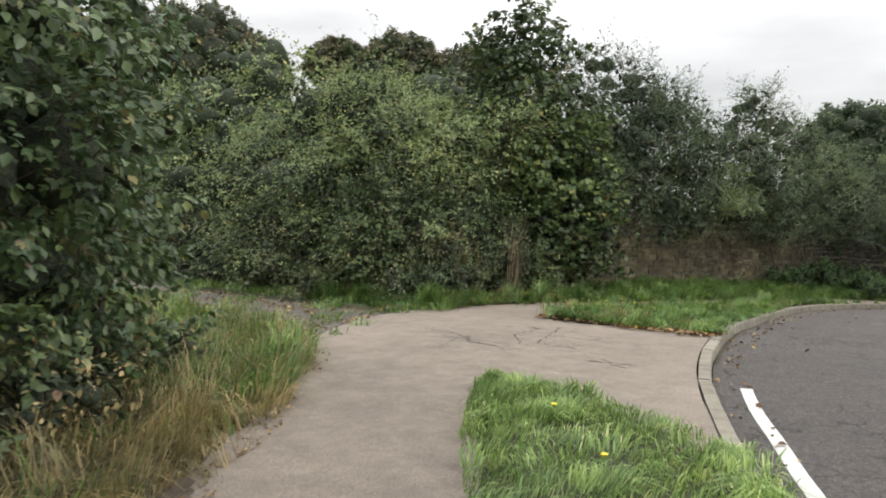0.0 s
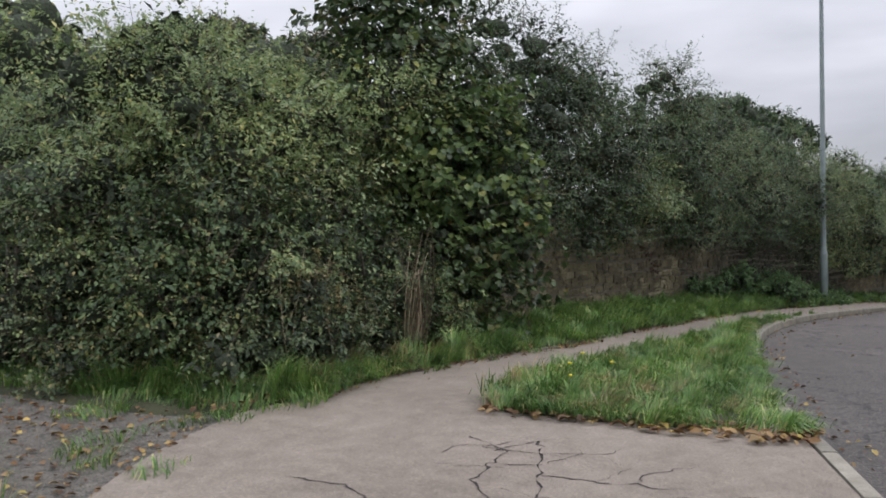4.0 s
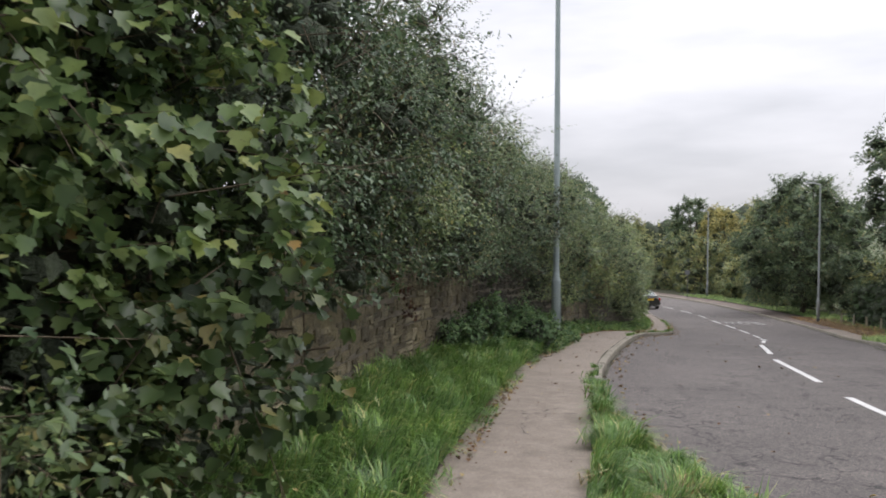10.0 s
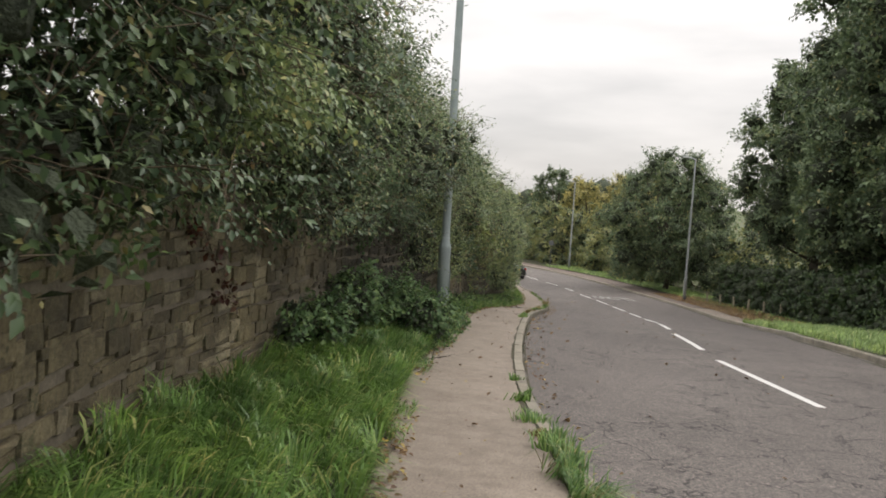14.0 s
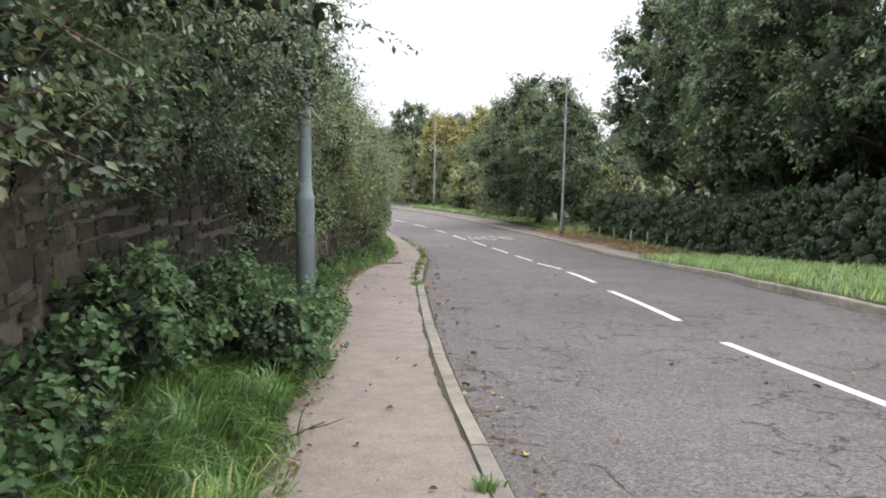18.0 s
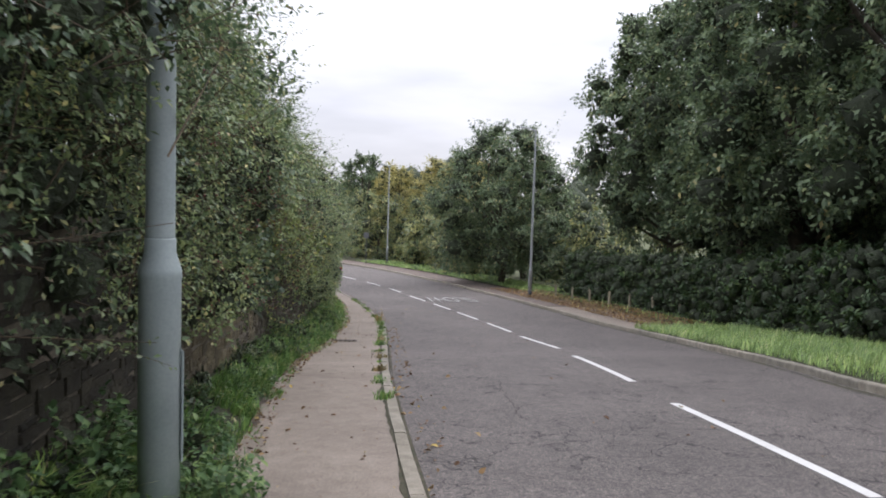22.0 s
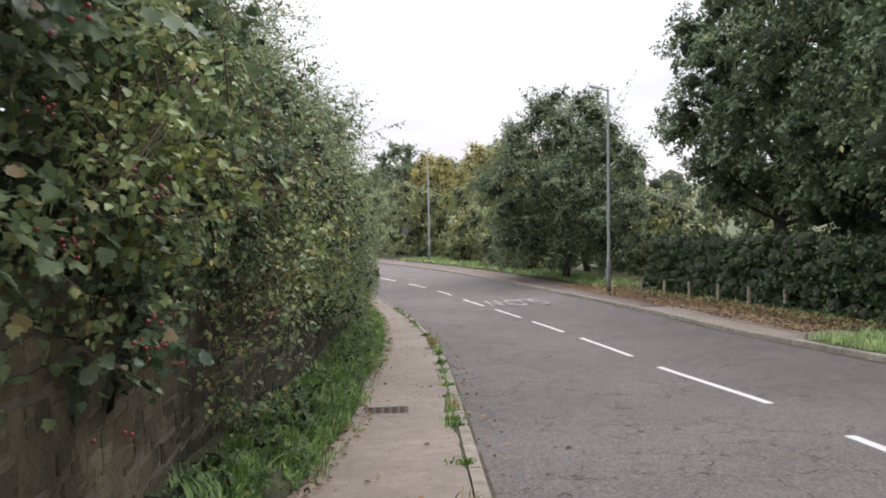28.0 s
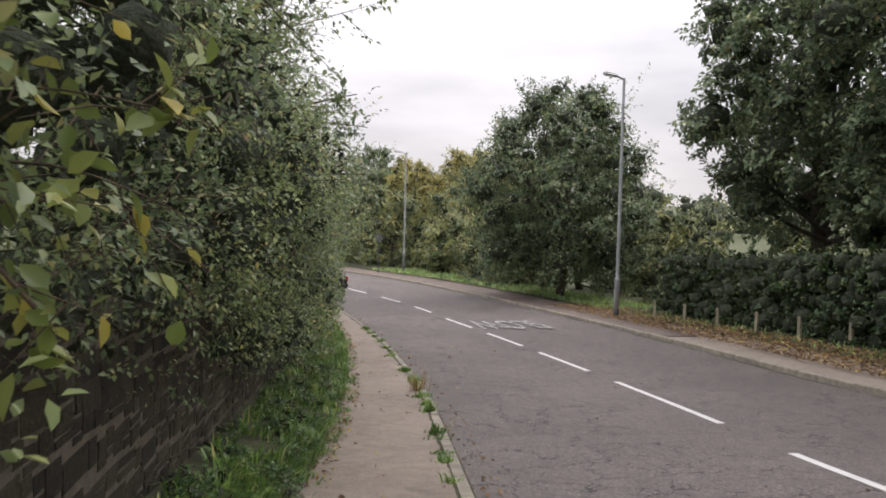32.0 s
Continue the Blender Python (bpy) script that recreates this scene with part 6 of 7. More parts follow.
def saloon():
    x, y, yaw = 2.55, 79.4, 5.0
    slope = math.degrees(math.atan2(float(lie(x, y + 1.4) - lie(x, y - 1.4)), 2.8))
    top = new("saloon_car")
    top.matrix_world = pose(x, y, float(lie(x, y + 1.4) + lie(x, y - 1.4)) / 2 - ROAD_DROP, 0, 0, yaw) @ pose(0, 0, 0, slope)
    tagged(top, "dark grey metallic saloon car with yellow rear plate and boot spoiler", "car")
    body = car_body(top)
    for wx in (-.775, .775):
        for wy in (-1.375, 1.375):
            car_wheel(top, wx, wy)
    F = [(.80, .80, .925), (.60, .24, 1.345), (.615, -.30, 1.375), (.815, -.30, .94)]
    R = [(.815, -.38, .94), (.615, -.38, 1.375), (.60, -.92, 1.345), (.80, -1.20, .95)]
    Wb, Wt, Gb, Gt = (.70, 1.02, .94), (.55, .30, 1.372), (.68, -1.62, 1.035), (.545, -1.0, 1.368)
    crown = [(0, .30, 1.40), (0, -.30, 1.43), (0, -.66, 1.425), (0, -1.0, 1.398)]
    edge = [Wt, (.615, -.30, 1.385), (.61, -.66, 1.378), Gt]
    mid = [tuple((a + b) / 2 + (.012 if i == 2 else 0) for i, (a, b) in enumerate(zip(p, q))) for p, q in zip(crown, edge)]
    quads = []
    for k in range(3):
        for a, b in ((crown, mid), (mid, edge)):
            q = [a[k], b[k], b[k + 1], a[k + 1]]
            quads += [q, mirrored(q)]
    panel("roof", quads, PAINTWORK, top, .02)
    for s in (1, -1):
        m = (lambda q: q) if s > 0 else mirrored
        panel("front_pillar", [m([Wb, F[0], F[1], Wt]), m([Wt, F[1], F[2], edge[1]])], PAINTWORK, top, .02)
        panel("door_pillar", [m([F[3], F[2], R[1], R[0]])], BLACKTRIM, top, .02)
        panel("rear_pillar", [m([R[3], R[2], Gt, Gb]), m([R[3], Gb, (.72, -1.75, 1.0), (.82, -1.5, .95)]), m([edge[1], R[1], R[2], edge[2]]), m([edge[2], R[2], (.575, -.97, 1.352), Gt])], PAINTWORK, top, .02)
        panel("side_window", [m(F)], GLASS, top, .006).visible_shadow = False
        panel("side_window", [m(R)], GLASS, top, .006).visible_shadow = False
        for y0, z0 in ((-.22, .86), (-1.02, .87)):
            block("door_handle", (s * .868, y0, z0), (.03, .17, .028), CHROME, top, .008, label="chrome door handle")
        block("waist_strip", (s * .845, -.2, .925), (.012, 2.1, .018), CHROME, top, .004, label="thin chrome waist strip")
        block("rubbing_strip", (s * .893, 0, .50), (.014, 1.9, .05), PAINTWORK, top, .005)
        mir = block("door_mirror", (s * .955, .66, .975), (.19, .09, .13), PAINTWORK, top, .03)
        block("mirror_glass", (s * .955, .612, .975), (.15, .006, .1), CHROME, mir, .002)
        red = block("tail_light", (s * .735, -2.255, .79), (.20, .13, .24), REDLENS, top, .03, s * 16, label="red tail light with a clear inner lens")
        block("inner_lens", (s * .61, -2.315, .775), (.075, .06, .2), CLEARLENS, red, .015, s * 10)
        block("headlight", (s * .58, 2.22, .62), (.26, .16, .16), CLEARLENS, top, .04, -s * 20)
        block("exhaust_tip", (s * .52, -2.36, .29), (.16, .1, .05), CHROME, top, .018)
    panel("windscreen", [[Wb, Wt, mirrored([Wt])[0], mirrored([Wb])[0]]], GLASS, top, .006).visible_shadow = False
    panel("rear_window", [[Gb, Gt, mirrored([Gt])[0], mirrored([Gb])[0]]], GLASS, top, .006).visible_shadow = False
    for a, b in ((Gb, Gt), (mirrored([Gb])[0], mirrored([Gt])[0]), (Gt, mirrored([Gt])[0])):
        limb("window_trim", a, b, .011, .011, CHROME, top, 0, 6, 2, 0)
    block("rear_bumper", (0, -2.30, .47), (1.66, .22, .27), PAINTWORK, top, .07)
    block("bumper_trim", (0, -2.412, .36), (1.4, .012, .022), CHROME, top, .004, label="chrome strip along the bumper")
    block("diffuser", (0, -2.33, .285), (1.1, .14, .08), BLACKTRIM, top, .02)
    lid = block("boot_lid", (0, -2.325, .80), (1.1, .07, .27), PAINTWORK, top, .03, tilt=-8)
    plate = block("number_plate", (0, -2.372, .79), (.54, .014, .13), PLATE, lid, .004, tilt=-8, label="yellow number plate")
    block("plate_garnish", (0, -2.372, .895), (.72, .03, .028), CHROME, lid, .008)
    bm = bmesh.new()
    n = 13
    rows = []
    for k in range(n):
        u = -1 + 2 * k / (n - 1)
        px, py, pz = .72 * u, -2.30 + .10 * u * u, 1.075 - .03 * u ** 2
        rows.append([bm.verts.new((px, py + d, pz + e)) for d, e in ((.11, -.035), (-.02, .012), (-.04, .004), (.0, -.025), (.08, -.07))])
    for a, b in zip(rows, rows[1:]):
        for k in range(5):
            bm.faces.new((a[k], a[(k + 1) % 5], b[(k + 1) % 5], b[k]))
    bm.faces.new(rows[0][::-1])
    bm.faces.new(rows[-1])
    bmesh.ops.recalc_face_normals(bm, faces=bm.faces)
    part("spoiler", bm, PAINTWORK, top, "low lip spoiler on the boot")
    cu = bpy.data.curves.new("plate_text", "FONT")
    cu.body, cu.align_x, cu.align_y, cu.size, cu.extrude = "KX53 HKC", "CENTER", "CENTER", .105, .001
    tmp = new("plate_text", cu)
    me = bpy.data.meshes.new_from_object(tmp.evaluated_get(bpy.context.evaluated_depsgraph_get()))
    bpy.data.objects.remove(tmp)
    me.materials.clear()
    me.materials.append(PLATEINK)
    txt = new("plate_text", me)
    txt.parent = plate
    txt.matrix_local = pose(0, -2.382, .79, 90 - 8, 0, 0) @ Matrix.Diagonal((.95, 1, 1, 1))
    for sx, sy in ((-.36, .1), (.36, .1), (-.34, -.85), (.34, -.85)):
        st = block("seat", (sx, sy, .62), (.5, .5, .2), SEATCLOTH, top, .05)
        block("backrest", (sx, sy - .26, .88), (.46, .14, .52), SEATCLOTH, st, .05, tilt=-12)
        block("headrest", (sx, sy - .34, 1.19), (.24, .1, .16), SEATCLOTH, st, .04)
    block("parcel_shelf", (0, -1.35, .96), (1.3, .5, .03), SEATCLOTH, top, .01)
    block("dashboard", (0, .72, .86), (1.36, .4, .16), BLACKTRIM, top, .05)


saloon()


# ---------------------------------------------------------------- litter, weeds, cracks and loose growth
def leaf_litter(name, seed, xy, lift, size, label, material=BROWNLEAF):
    rng = rnd(seed)
    z = lie(xy[:, 0], xy[:, 1]) + lift
    at = np.concatenate([xy, z[:, None]], 1)
    up = np.tile([[0, 0, 1.0]], (len(xy), 1))
    nor = unit(up + rng.normal(0, 0.28, up.shape))
    tip = unit(np.cross(nor, rng.normal(0, 1, up.shape)))
    wide = np.cross(tip, nor)
    sv, st = OVAL
    sv = sv * [1.15, 1, 1.5] + [0, -0.5, 0.16]
    s = (size * rng.uniform(0.5, 1.4, len(xy)))[:, None, None]
    v = (sv[None, :, 0:1] * wide[:, None] + sv[None, :, 1:2] * tip[:, None] + sv[None, :, 2:3] * nor[:, None]) * s + at[:, None]
    t = st[None] + (np.arange(len(xy)) * len(sv))[:, None, None]
    return tagged(tri_mesh(name, v.reshape(-1, 3), t.reshape(-1, 3), material), label, "fallen leaves", kind="stuff")


L = rnd(400)
ALONG = np.array([(x_at(PATHL, y), y) for y in np.linspace(8.8, 70, 300)])
edge_band = scatter_between(L, ALONG + [-0.12, 0], ALONG + [0.22, 0], 6500) 
keep_e = L.random(len(edge_band)) < np.clip(0.45 + 0.7 * wobble(edge_band[:, 0] * 0.9, edge_band[:, 1] * 0.9, 3), 0.05, 1)
leaf_litter("edge_litter", 401, edge_band[keep_e], 0.012, 0.042, "brown leaf litter along the footway's inner edge")
leaf_litter("path_leaves", 402, scatter_between(L, ALONG, np.array([(x_at(KERB_IN, y), y) for y in np.linspace(8.8, 70, 300)]), 150), 0.006, 0.05, "scattered dry leaves on the footway")
leaf_litter("path_crumbs", 410, scatter_between(L, ALONG, np.array([(x_at(KERB_IN, y), y) for y in np.linspace(8.8, 70, 300)]), 900), 0.005, 0.017, "small dark crumbs of leaf and twig on the footway")
leaf_litter("gutter_leaves", 403, scatter_between(L, side(stretch(KERB, 4, 70), -0.03), side(stretch(KERB, 4, 70), -0.35), 620) , -ROAD_DROP + 0.006, 0.05, "dry leaves gathered in the gutter")
leaf_litter("road_leaves", 404, scatter_between(L, side(stretch(KERB, 8, 60), -0.3), side(stretch(KERB, 8, 60), -4.0), 90), -ROAD_DROP + 0.006, 0.06, "a few pale leaves on the road")
wedge_edge = spline([(-6.6, 9.05), (-5.6, 9.1), (-4.6, 9.1), (-4.2, 9.3)], 0.2)
leaf_litter("wedge_leaves", 405, scatter_between(L, wedge_edge + [0, -0.12], wedge_edge + [0, 0.35], 420), 0.02, 0.07, "drift of brown leaves at the tip of the grass wedge")
leaf_litter("gravel_leaves", 406, scatter_between(L, spline([(-7.4, 6.0), (-9, 6.1), (-13, 6.0)], 0.3), spline([(-8.2, 7.9), (-10, 8.1), (-13, 8.1)], 0.3), 900), 0.0, 0.05, "leaf litter on the gravel track")
NEARP = PATHL[(PATHL[:, 1] > -4) & (PATHL[:, 1] < 5.2)]
n_edge = scatter_between(L, side(NEARP, 0.12), side(NEARP, -0.25), 1500)
leaf_litter("corner_litter", 409, n_edge[L.random(len(n_edge)) < np.clip(0.4 + 0.8 * wobble(n_edge[:, 0] * 1.2, n_edge[:, 1] * 1.2, 2), 0.05, 1)], 0.008, 0.032, "brown litter and dead grass along the footway's edge")
e_xy = scatter_between(L, side(NEARP, 0.2), side(NEARP, -0.16), 5000)
e_xy = e_xy[wobble(e_xy[:, 0] * 2.1, e_xy[:, 1] * 2.1, 1) > 0.1]
grass("edge_grass", L, e_xy, 0.16, DRYGRASS, "dry grass straggling over the footway's edge", 0.0, 0.004, 1.5)
w_xy = np.concatenate([scatter_between(L, ALONG + [-0.15, 0], ALONG + [0.16, 0], 9000)])
w_xy = w_xy[(wobble(w_xy[:, 0] * 2.3, w_xy[:, 1] * 2.3, 1) > 0.15) & (w_xy[:, 1] < 60)]
grass("edge_grass", L, w_xy, 0.1, GRASS, "grass straggling over the footway's inner edge", 0.0, 0.005, 1.3)
t_xy = scatter_between(L, spline([(-7.0, 5.9), (-9, 6.0), (-14, 6.0)], 0.3), spline([(-8.0, 8.0), (-10, 8.1), (-14, 8.1)], 0.3), 9000)
t_xy = t_xy[wobble(t_xy[:, 0] * 1.9, t_xy[:, 1] * 1.9, 4) > 0.22]
grass("track_grass", L, t_xy, 0.09, GRASS, "thin grass growing through the gravel", 0.0, 0.004, 1.1)
far_a, far_b = upto(side(FARKERB, -1.0), 48, 70), upto(side(FARKERB, -4.0), 48, 70)
leaf_litter("far_leaves", 407, scatter_between(L, far_a, far_b, 9500), 0.02, 0.075, "red-brown leaves covering the far footway's back edge")
leaf_litter("bank_leaves", 408, scatter_between(L, spline([(-8.2, 7.6), (-8.25, 9.2), (-8.1, 11), (-7.85, 13)], 0.3), spline([(-8.9, 8.2), (-8.6, 9.2), (-8.5, 11), (-8.3, 13)], 0.3), 700), 0.04, 0.05, "leaf litter at the foot of the bank")


def strip(name, c, w, lift, material, label, cat, seed=0, rag=0.35):
    """A ragged band of dirt lying on a surface."""
    rng = rnd(seed)
    n = max(3, int(length(c) / 0.07))
    c = resample(c, n)
    ws = np.convolve(np.pad(rng.normal(0.55, rag, n), 3, mode="edge"), np.ones(7) / 7, "valid")
    ws = w * np.clip(ws + 0.7 * wobble(c[:, 0] * 1.3, c[:, 1] * 1.3, seed) + 0.3 * wobble(c[:, 0] * 6, c[:, 1] * 6, seed), 0.0, 1.6)
    a, b = side(c, 0.0), side(c, 1.0) - c
    far = c + b * ws[:, None]
    v = [(*p, float(lie(*p)) + lift) for p in c] + [(*p, float(lie(*p)) + lift) for p in far]
    f = [(i, i + 1, n + i + 1, n + i) for i in range(n - 1)]
    ob = link_mesh(name, v, f, material)
    if ob.data.polygons[0].normal.z < 0:
        ob.data.flip_normals()
    return tagged(ob, label, cat, kind="structure")


strip("kerb_silt", side(stretch(KERB, 18.5, 60), 0.112), 0.05, 0.004, MOSS, "dark moss and silt behind the kerb", "dirt", 1)
strip("gutter_silt", side(stretch(KERB, 8, 60), -0.06), 0.06, -ROAD_DROP + 0.004, MOSS, "silt lying in the gutter", "dirt", 2)
DIRT = plain_mat("brown_dirt", (0.05, 0.038, 0.028), (0.13, 0.10, 0.075), 12, 0.95, 0, 0.8, 70, 0.008)
strip("footway_edge_dirt", (ALONG[(ALONG[:, 1] > 9) & (ALONG[:, 1] < 60)] + [-0.06, 0])[::-1], 0.13, 0.004, DIRT, "brown dirt and leaf mould on the footway's edge", "dirt", 3, 0.6)
strip("footway_corner_dirt", side(NEARP, 0.05)[::-1], 0.2, 0.004, DIRT, "brown dirt on the footway's edge", "dirt", 5, 0.6)
strip("far_gutter_silt", upto(side(FARKERB, 0.16), 24, 60)[::-1], 0.16, -ROAD_DROP + 0.004, MOSS, "silt along the far kerb", "dirt", 4)


CRACKDARK = plain_mat("crack_shadow", (0.02, 0.018, 0.016), (0.06, 0.053, 0.046), 30, 0.95)


def crack(pts, lift, width, seed, mat=CRACKDARK):
    """One branching crack, as a dark ragged groove."""
    rng = rnd(seed)
    c = np.array(pts, float)
    n = max(4, int(length(c) / 0.05))
    c = resample(c, n) + rng.normal(0, 0.014, (n, 2)) + 0.03 * np.stack([wobble(np.arange(n) * 0.35, 0 * np.arange(n), seed), wobble(0 * np.arange(n), np.arange(n) * 0.31, seed + 2)], 1)
    w = width * np.clip(rng.normal(0.7, 0.45, n), 0.12, 1.8)
    w[0] = w[-1] = width * 0.08
    t = unit(np.gradient(c, axis=0))
    nn = np.stack([-t[:, 1], t[:, 0]], 1)
    l, r = c + nn * w[:, None] / 2, c - nn * w[:, None] / 2
    v = [(*p, float(lie(*p)) + lift) for p in l] + [(*p, float(lie(*p)) + lift) for p in r]
    f = [(i, n + i, n + i + 1, i + 1) for i in range(n - 1)]
    ob = link_mesh("crack", v, f, mat)
    if ob.data.polygons[0].normal.z < 0:
        ob.data.flip_normals()
    return tagged(ob, "dark open crack in the worn asphalt", "crack", "asphalt cracks")


for k, pts in enumerate((
    [(-6.76, 7.04), (-6.36, 7.03), (-5.85, 6.8), (-5.32, 6.83), (-5.03, 7.04), (-4.7, 7.11)],
    [(-6.3, 8.3), (-5.87, 8.11), (-5.77, 7.46), (-5.27, 6.94)],
    [(-5.96, 8.03), (-5.79, 8.4), (-5.46, 7.7), (-5.19, 7.1)],
    [(-6.03, 6.98), (-5.77, 6.68), (-5.36, 6.63), (-5.04, 6.61)],
    [(-5.46, 7.7), (-5.0, 7.75), (-4.6, 7.9)],
    [(-4.23, 6.83), (-3.96, 6.62), (-3.75, 6.52)],
    [(-3.98, 6.5), (-3.88, 6.74), (-3.6, 6.8)],
    [(-7.13, 18.14), (-7.1, 17.8), (-7.09, 17.45), (-7.13, 17.03), (-7.05, 16.7)],
    [(-7.13, 17.8), (-6.98, 17.96), (-6.81, 18.21), (-6.72, 18.27)],
    [(-7.02, 17.91), (-6.91, 17.88), (-6.74, 17.94), (-6.55, 17.98)],
    [(-6.99, 17.78), (-6.9, 17.82), (-6.83, 17.87)],
    [(-2.22, 34.1), (-2.56, 33.1), (-2.74, 32.45), (-2.86, 31.9), (-3.04, 31.5), (-3.08, 31.1)],
    [(-3.9, 31.9), (-3.4, 31.7), (-2.86, 31.9), (-2.2, 32.3), (-1.6, 32.2)],
    [(1.1, 41.9), (0.69, 40.9), (0.5, 40.2)],
)):
    crack(pts, 0.003 if k < 11 else 0.003 - ROAD_DROP, 0.007 if k == 7 else 0.015, 420 + k)
R4 = rnd(440)
for k in range(22):
    x, y, a = R4.uniform(-6.4, -4.2), R4.uniform(6.5, 8.2), R4.uniform(-0.5, 0.9)
    pts = [(x, y)]
    for _ in range(3):
        a += R4.normal(0, 0.6)
        x, y = x + 0.2 * math.cos(a), y + 0.2 * math.sin(a)
        pts.append((x, y))
    crack(pts, 0.003, R4.uniform(0.004, 0.011), 600 + k)
for k in range(46):
    y = R4.uniform(20, 52)
    x = float(x_at(CENTRE, y)) + R4.uniform(-3.0, 2.6)
    a = R4.uniform(0, math.pi)
    pts = [(x, y)]
    for _ in range(int(R4.integers(3, 6))):
        a += R4.normal(0, 0.7)
        x, y = x + 0.32 * math.cos(a), y + 0.32 * math.sin(a)
        pts.append((x, y))
    crack(pts, -ROAD_DROP + 0.003, R4.uniform(0.006, 0.016), 450 + k)


def tuft(x, y, seed, h, n, mat, lift, label, spread=0.12):
    rng = rnd(seed)
    xy = np.array([x, y]) + rng.normal(0, spread, (n, 2))
    g = grass("weed_tuft", rng, xy, h, mat, label, lift, 0.006, 0.7, category="weed")
    return g


W = rnd(470)
for k, y in enumerate(np.concatenate([W.uniform(19, 24, 6), W.uniform(31, 62, 46)])):
    p = side(KERB, 0.13)
    tuft(float(x_at(p, y)), float(y), 471 + k, W.uniform(0.03, 0.12), int(W.integers(40, 140)), GRASS if W.random() < 0.88 else DRYGRASS, 0.0, "weeds and grass growing along the back of the kerb", W.uniform(0.025, 0.07))
tuft(-0.36, 49.4, 540, 0.42, 60, DRYGRASS, 0.0, "tall dark dock weed standing at the kerb", 0.06)


def dead_stalks():
    """Pale dead stems at the hedge foot."""
    rng = rnd(530)
    top = tagged(new("dead_stalk_clump"), "clump of brown dead stalks against the hedge", "dead stems")
    top.location = (-8.42, 10.78, float(lie(-8.42, 10.78)))
    for k in range(30):
        h = rng.uniform(0.8, 1.2) if k < 20 else rng.uniform(1.2, 1.65)
        foot = np.array([rng.normal(0, 0.06), rng.normal(0, 0.04), 0.0])
        head = np.array([0.25 * h, -0.16 * h, h]) + rng.normal(0, 0.04 if k < 20 else 0.11, 3) * [1, 1, 0.3]
        limb("stalk", foot, head, 0.008, 0.003, TWIG if k % 4 else STRAW, top, 531 + k, 5, 7, 0.04)
    limb("stalk", (0.24, -0.15, 1.0), (-0.06, -0.25, 0.72), 0.006, 0.003, STRAW, top, 528, 5, 5, 0.03)
    for k, (x, y) in enumerate(((-8.62, 9.9), (-8.75, 9.2))):
        stem = tagged(new("dead_stalk"), "dry bent stem leaning out of the brambles", "dead stems")
        stem.location = (x, y, float(lie(x, y)))
        for m in range(3):
            limb("stalk", (0.03 * m, 0.05 * m, 0), (0.25 + 0.1 * rng.normal(), 0.3 * rng.normal(), rng.uniform(0.8, 1.3)), 0.004, 0.002, STRAW, stem, 560 + 5 * k + m, 5, 6, 0.1)


dead_stalks()


def fallen_twig():
    """Dead forked twig lying on the footway's edge."""
    top = tagged(new("fallen_twig"), "dead forked twig lying on the footway's edge", "twig")
    x, y = -6.8, 23.5
    top.location = (x, y, float(lie(x, y)) + 0.012)
    limb("stalk", (-0.32, -0.25, 0.0), (0.12, 0.12, 0.04), 0.008, 0.004, BARK, top, 535, 6, 6, 0.05)
    limb("stalk", (-0.05, -0.02, 0.02), (0.06, 0.28, 0.1), 0.005, 0.002, BARK, top, 536, 5, 5, 0.06)
    limb("stalk", (0.02, 0.05, 0.03), (0.22, 0.02, 0.09), 0.004, 0.002, BARK, top, 537, 5, 5, 0.06)


fallen_twig()


def drain_cover():
    """Small iron cover set in the footway."""
    x, y = -3.13, 40.5
    top = tagged(new("drain_cover"), "rusty iron cover plate set in the footway", "drain cover")
    top.matrix_world = pose(x, y, float(lie(x, y)) + 0.004, -4, 0, -12)
    iron = plain_mat("rusty_iron", (0.05, 0.04, 0.032), (0.12, 0.095, 0.075), 20, 0.8, 0.3, 0.4, 70, 0.004)
    block("frame", (0, 0, -0.01), (0.5, 0.42, 0.03), iron, top, 0.006)
    for i in range(5):
        for j in range(4):
            block("stud", (-0.18 + 0.09 * i, -0.13 + 0.088 * j, 0.008), (0.055, 0.05, 0.012), iron, top, 0.003)


drain_cover()


def berries(seed, y0, y1, n, label):
    """Haws in bunches on the hedge's face."""
    rng = rnd(seed)
    ch = []
    for _ in range(n):
        y = rng.uniform(y0, y1)
        x = float(x_at(WALL, y)) + rng.uniform(0.45, 0.85)
        z = float(lie(x, y)) + rng.uniform(1.0, 2.6)
        for _ in range(int(rng.integers(3, 7))):
            c = np.array([x, y, z]) + rng.normal(0, 0.035, 3)
            ch.append((c + ICO_V * 0.007, ICO_T))
    v, t = join_arrays(ch)
    tagged(tri_mesh("berries", v, t, BERRY), label, "berries", kind="stuff")


berries(540, 28.5, 34, 46, "dark red haws in the hawthorn")
berries(541, 35.3, 38.5, 44, "dark red haws in the hawthorn")


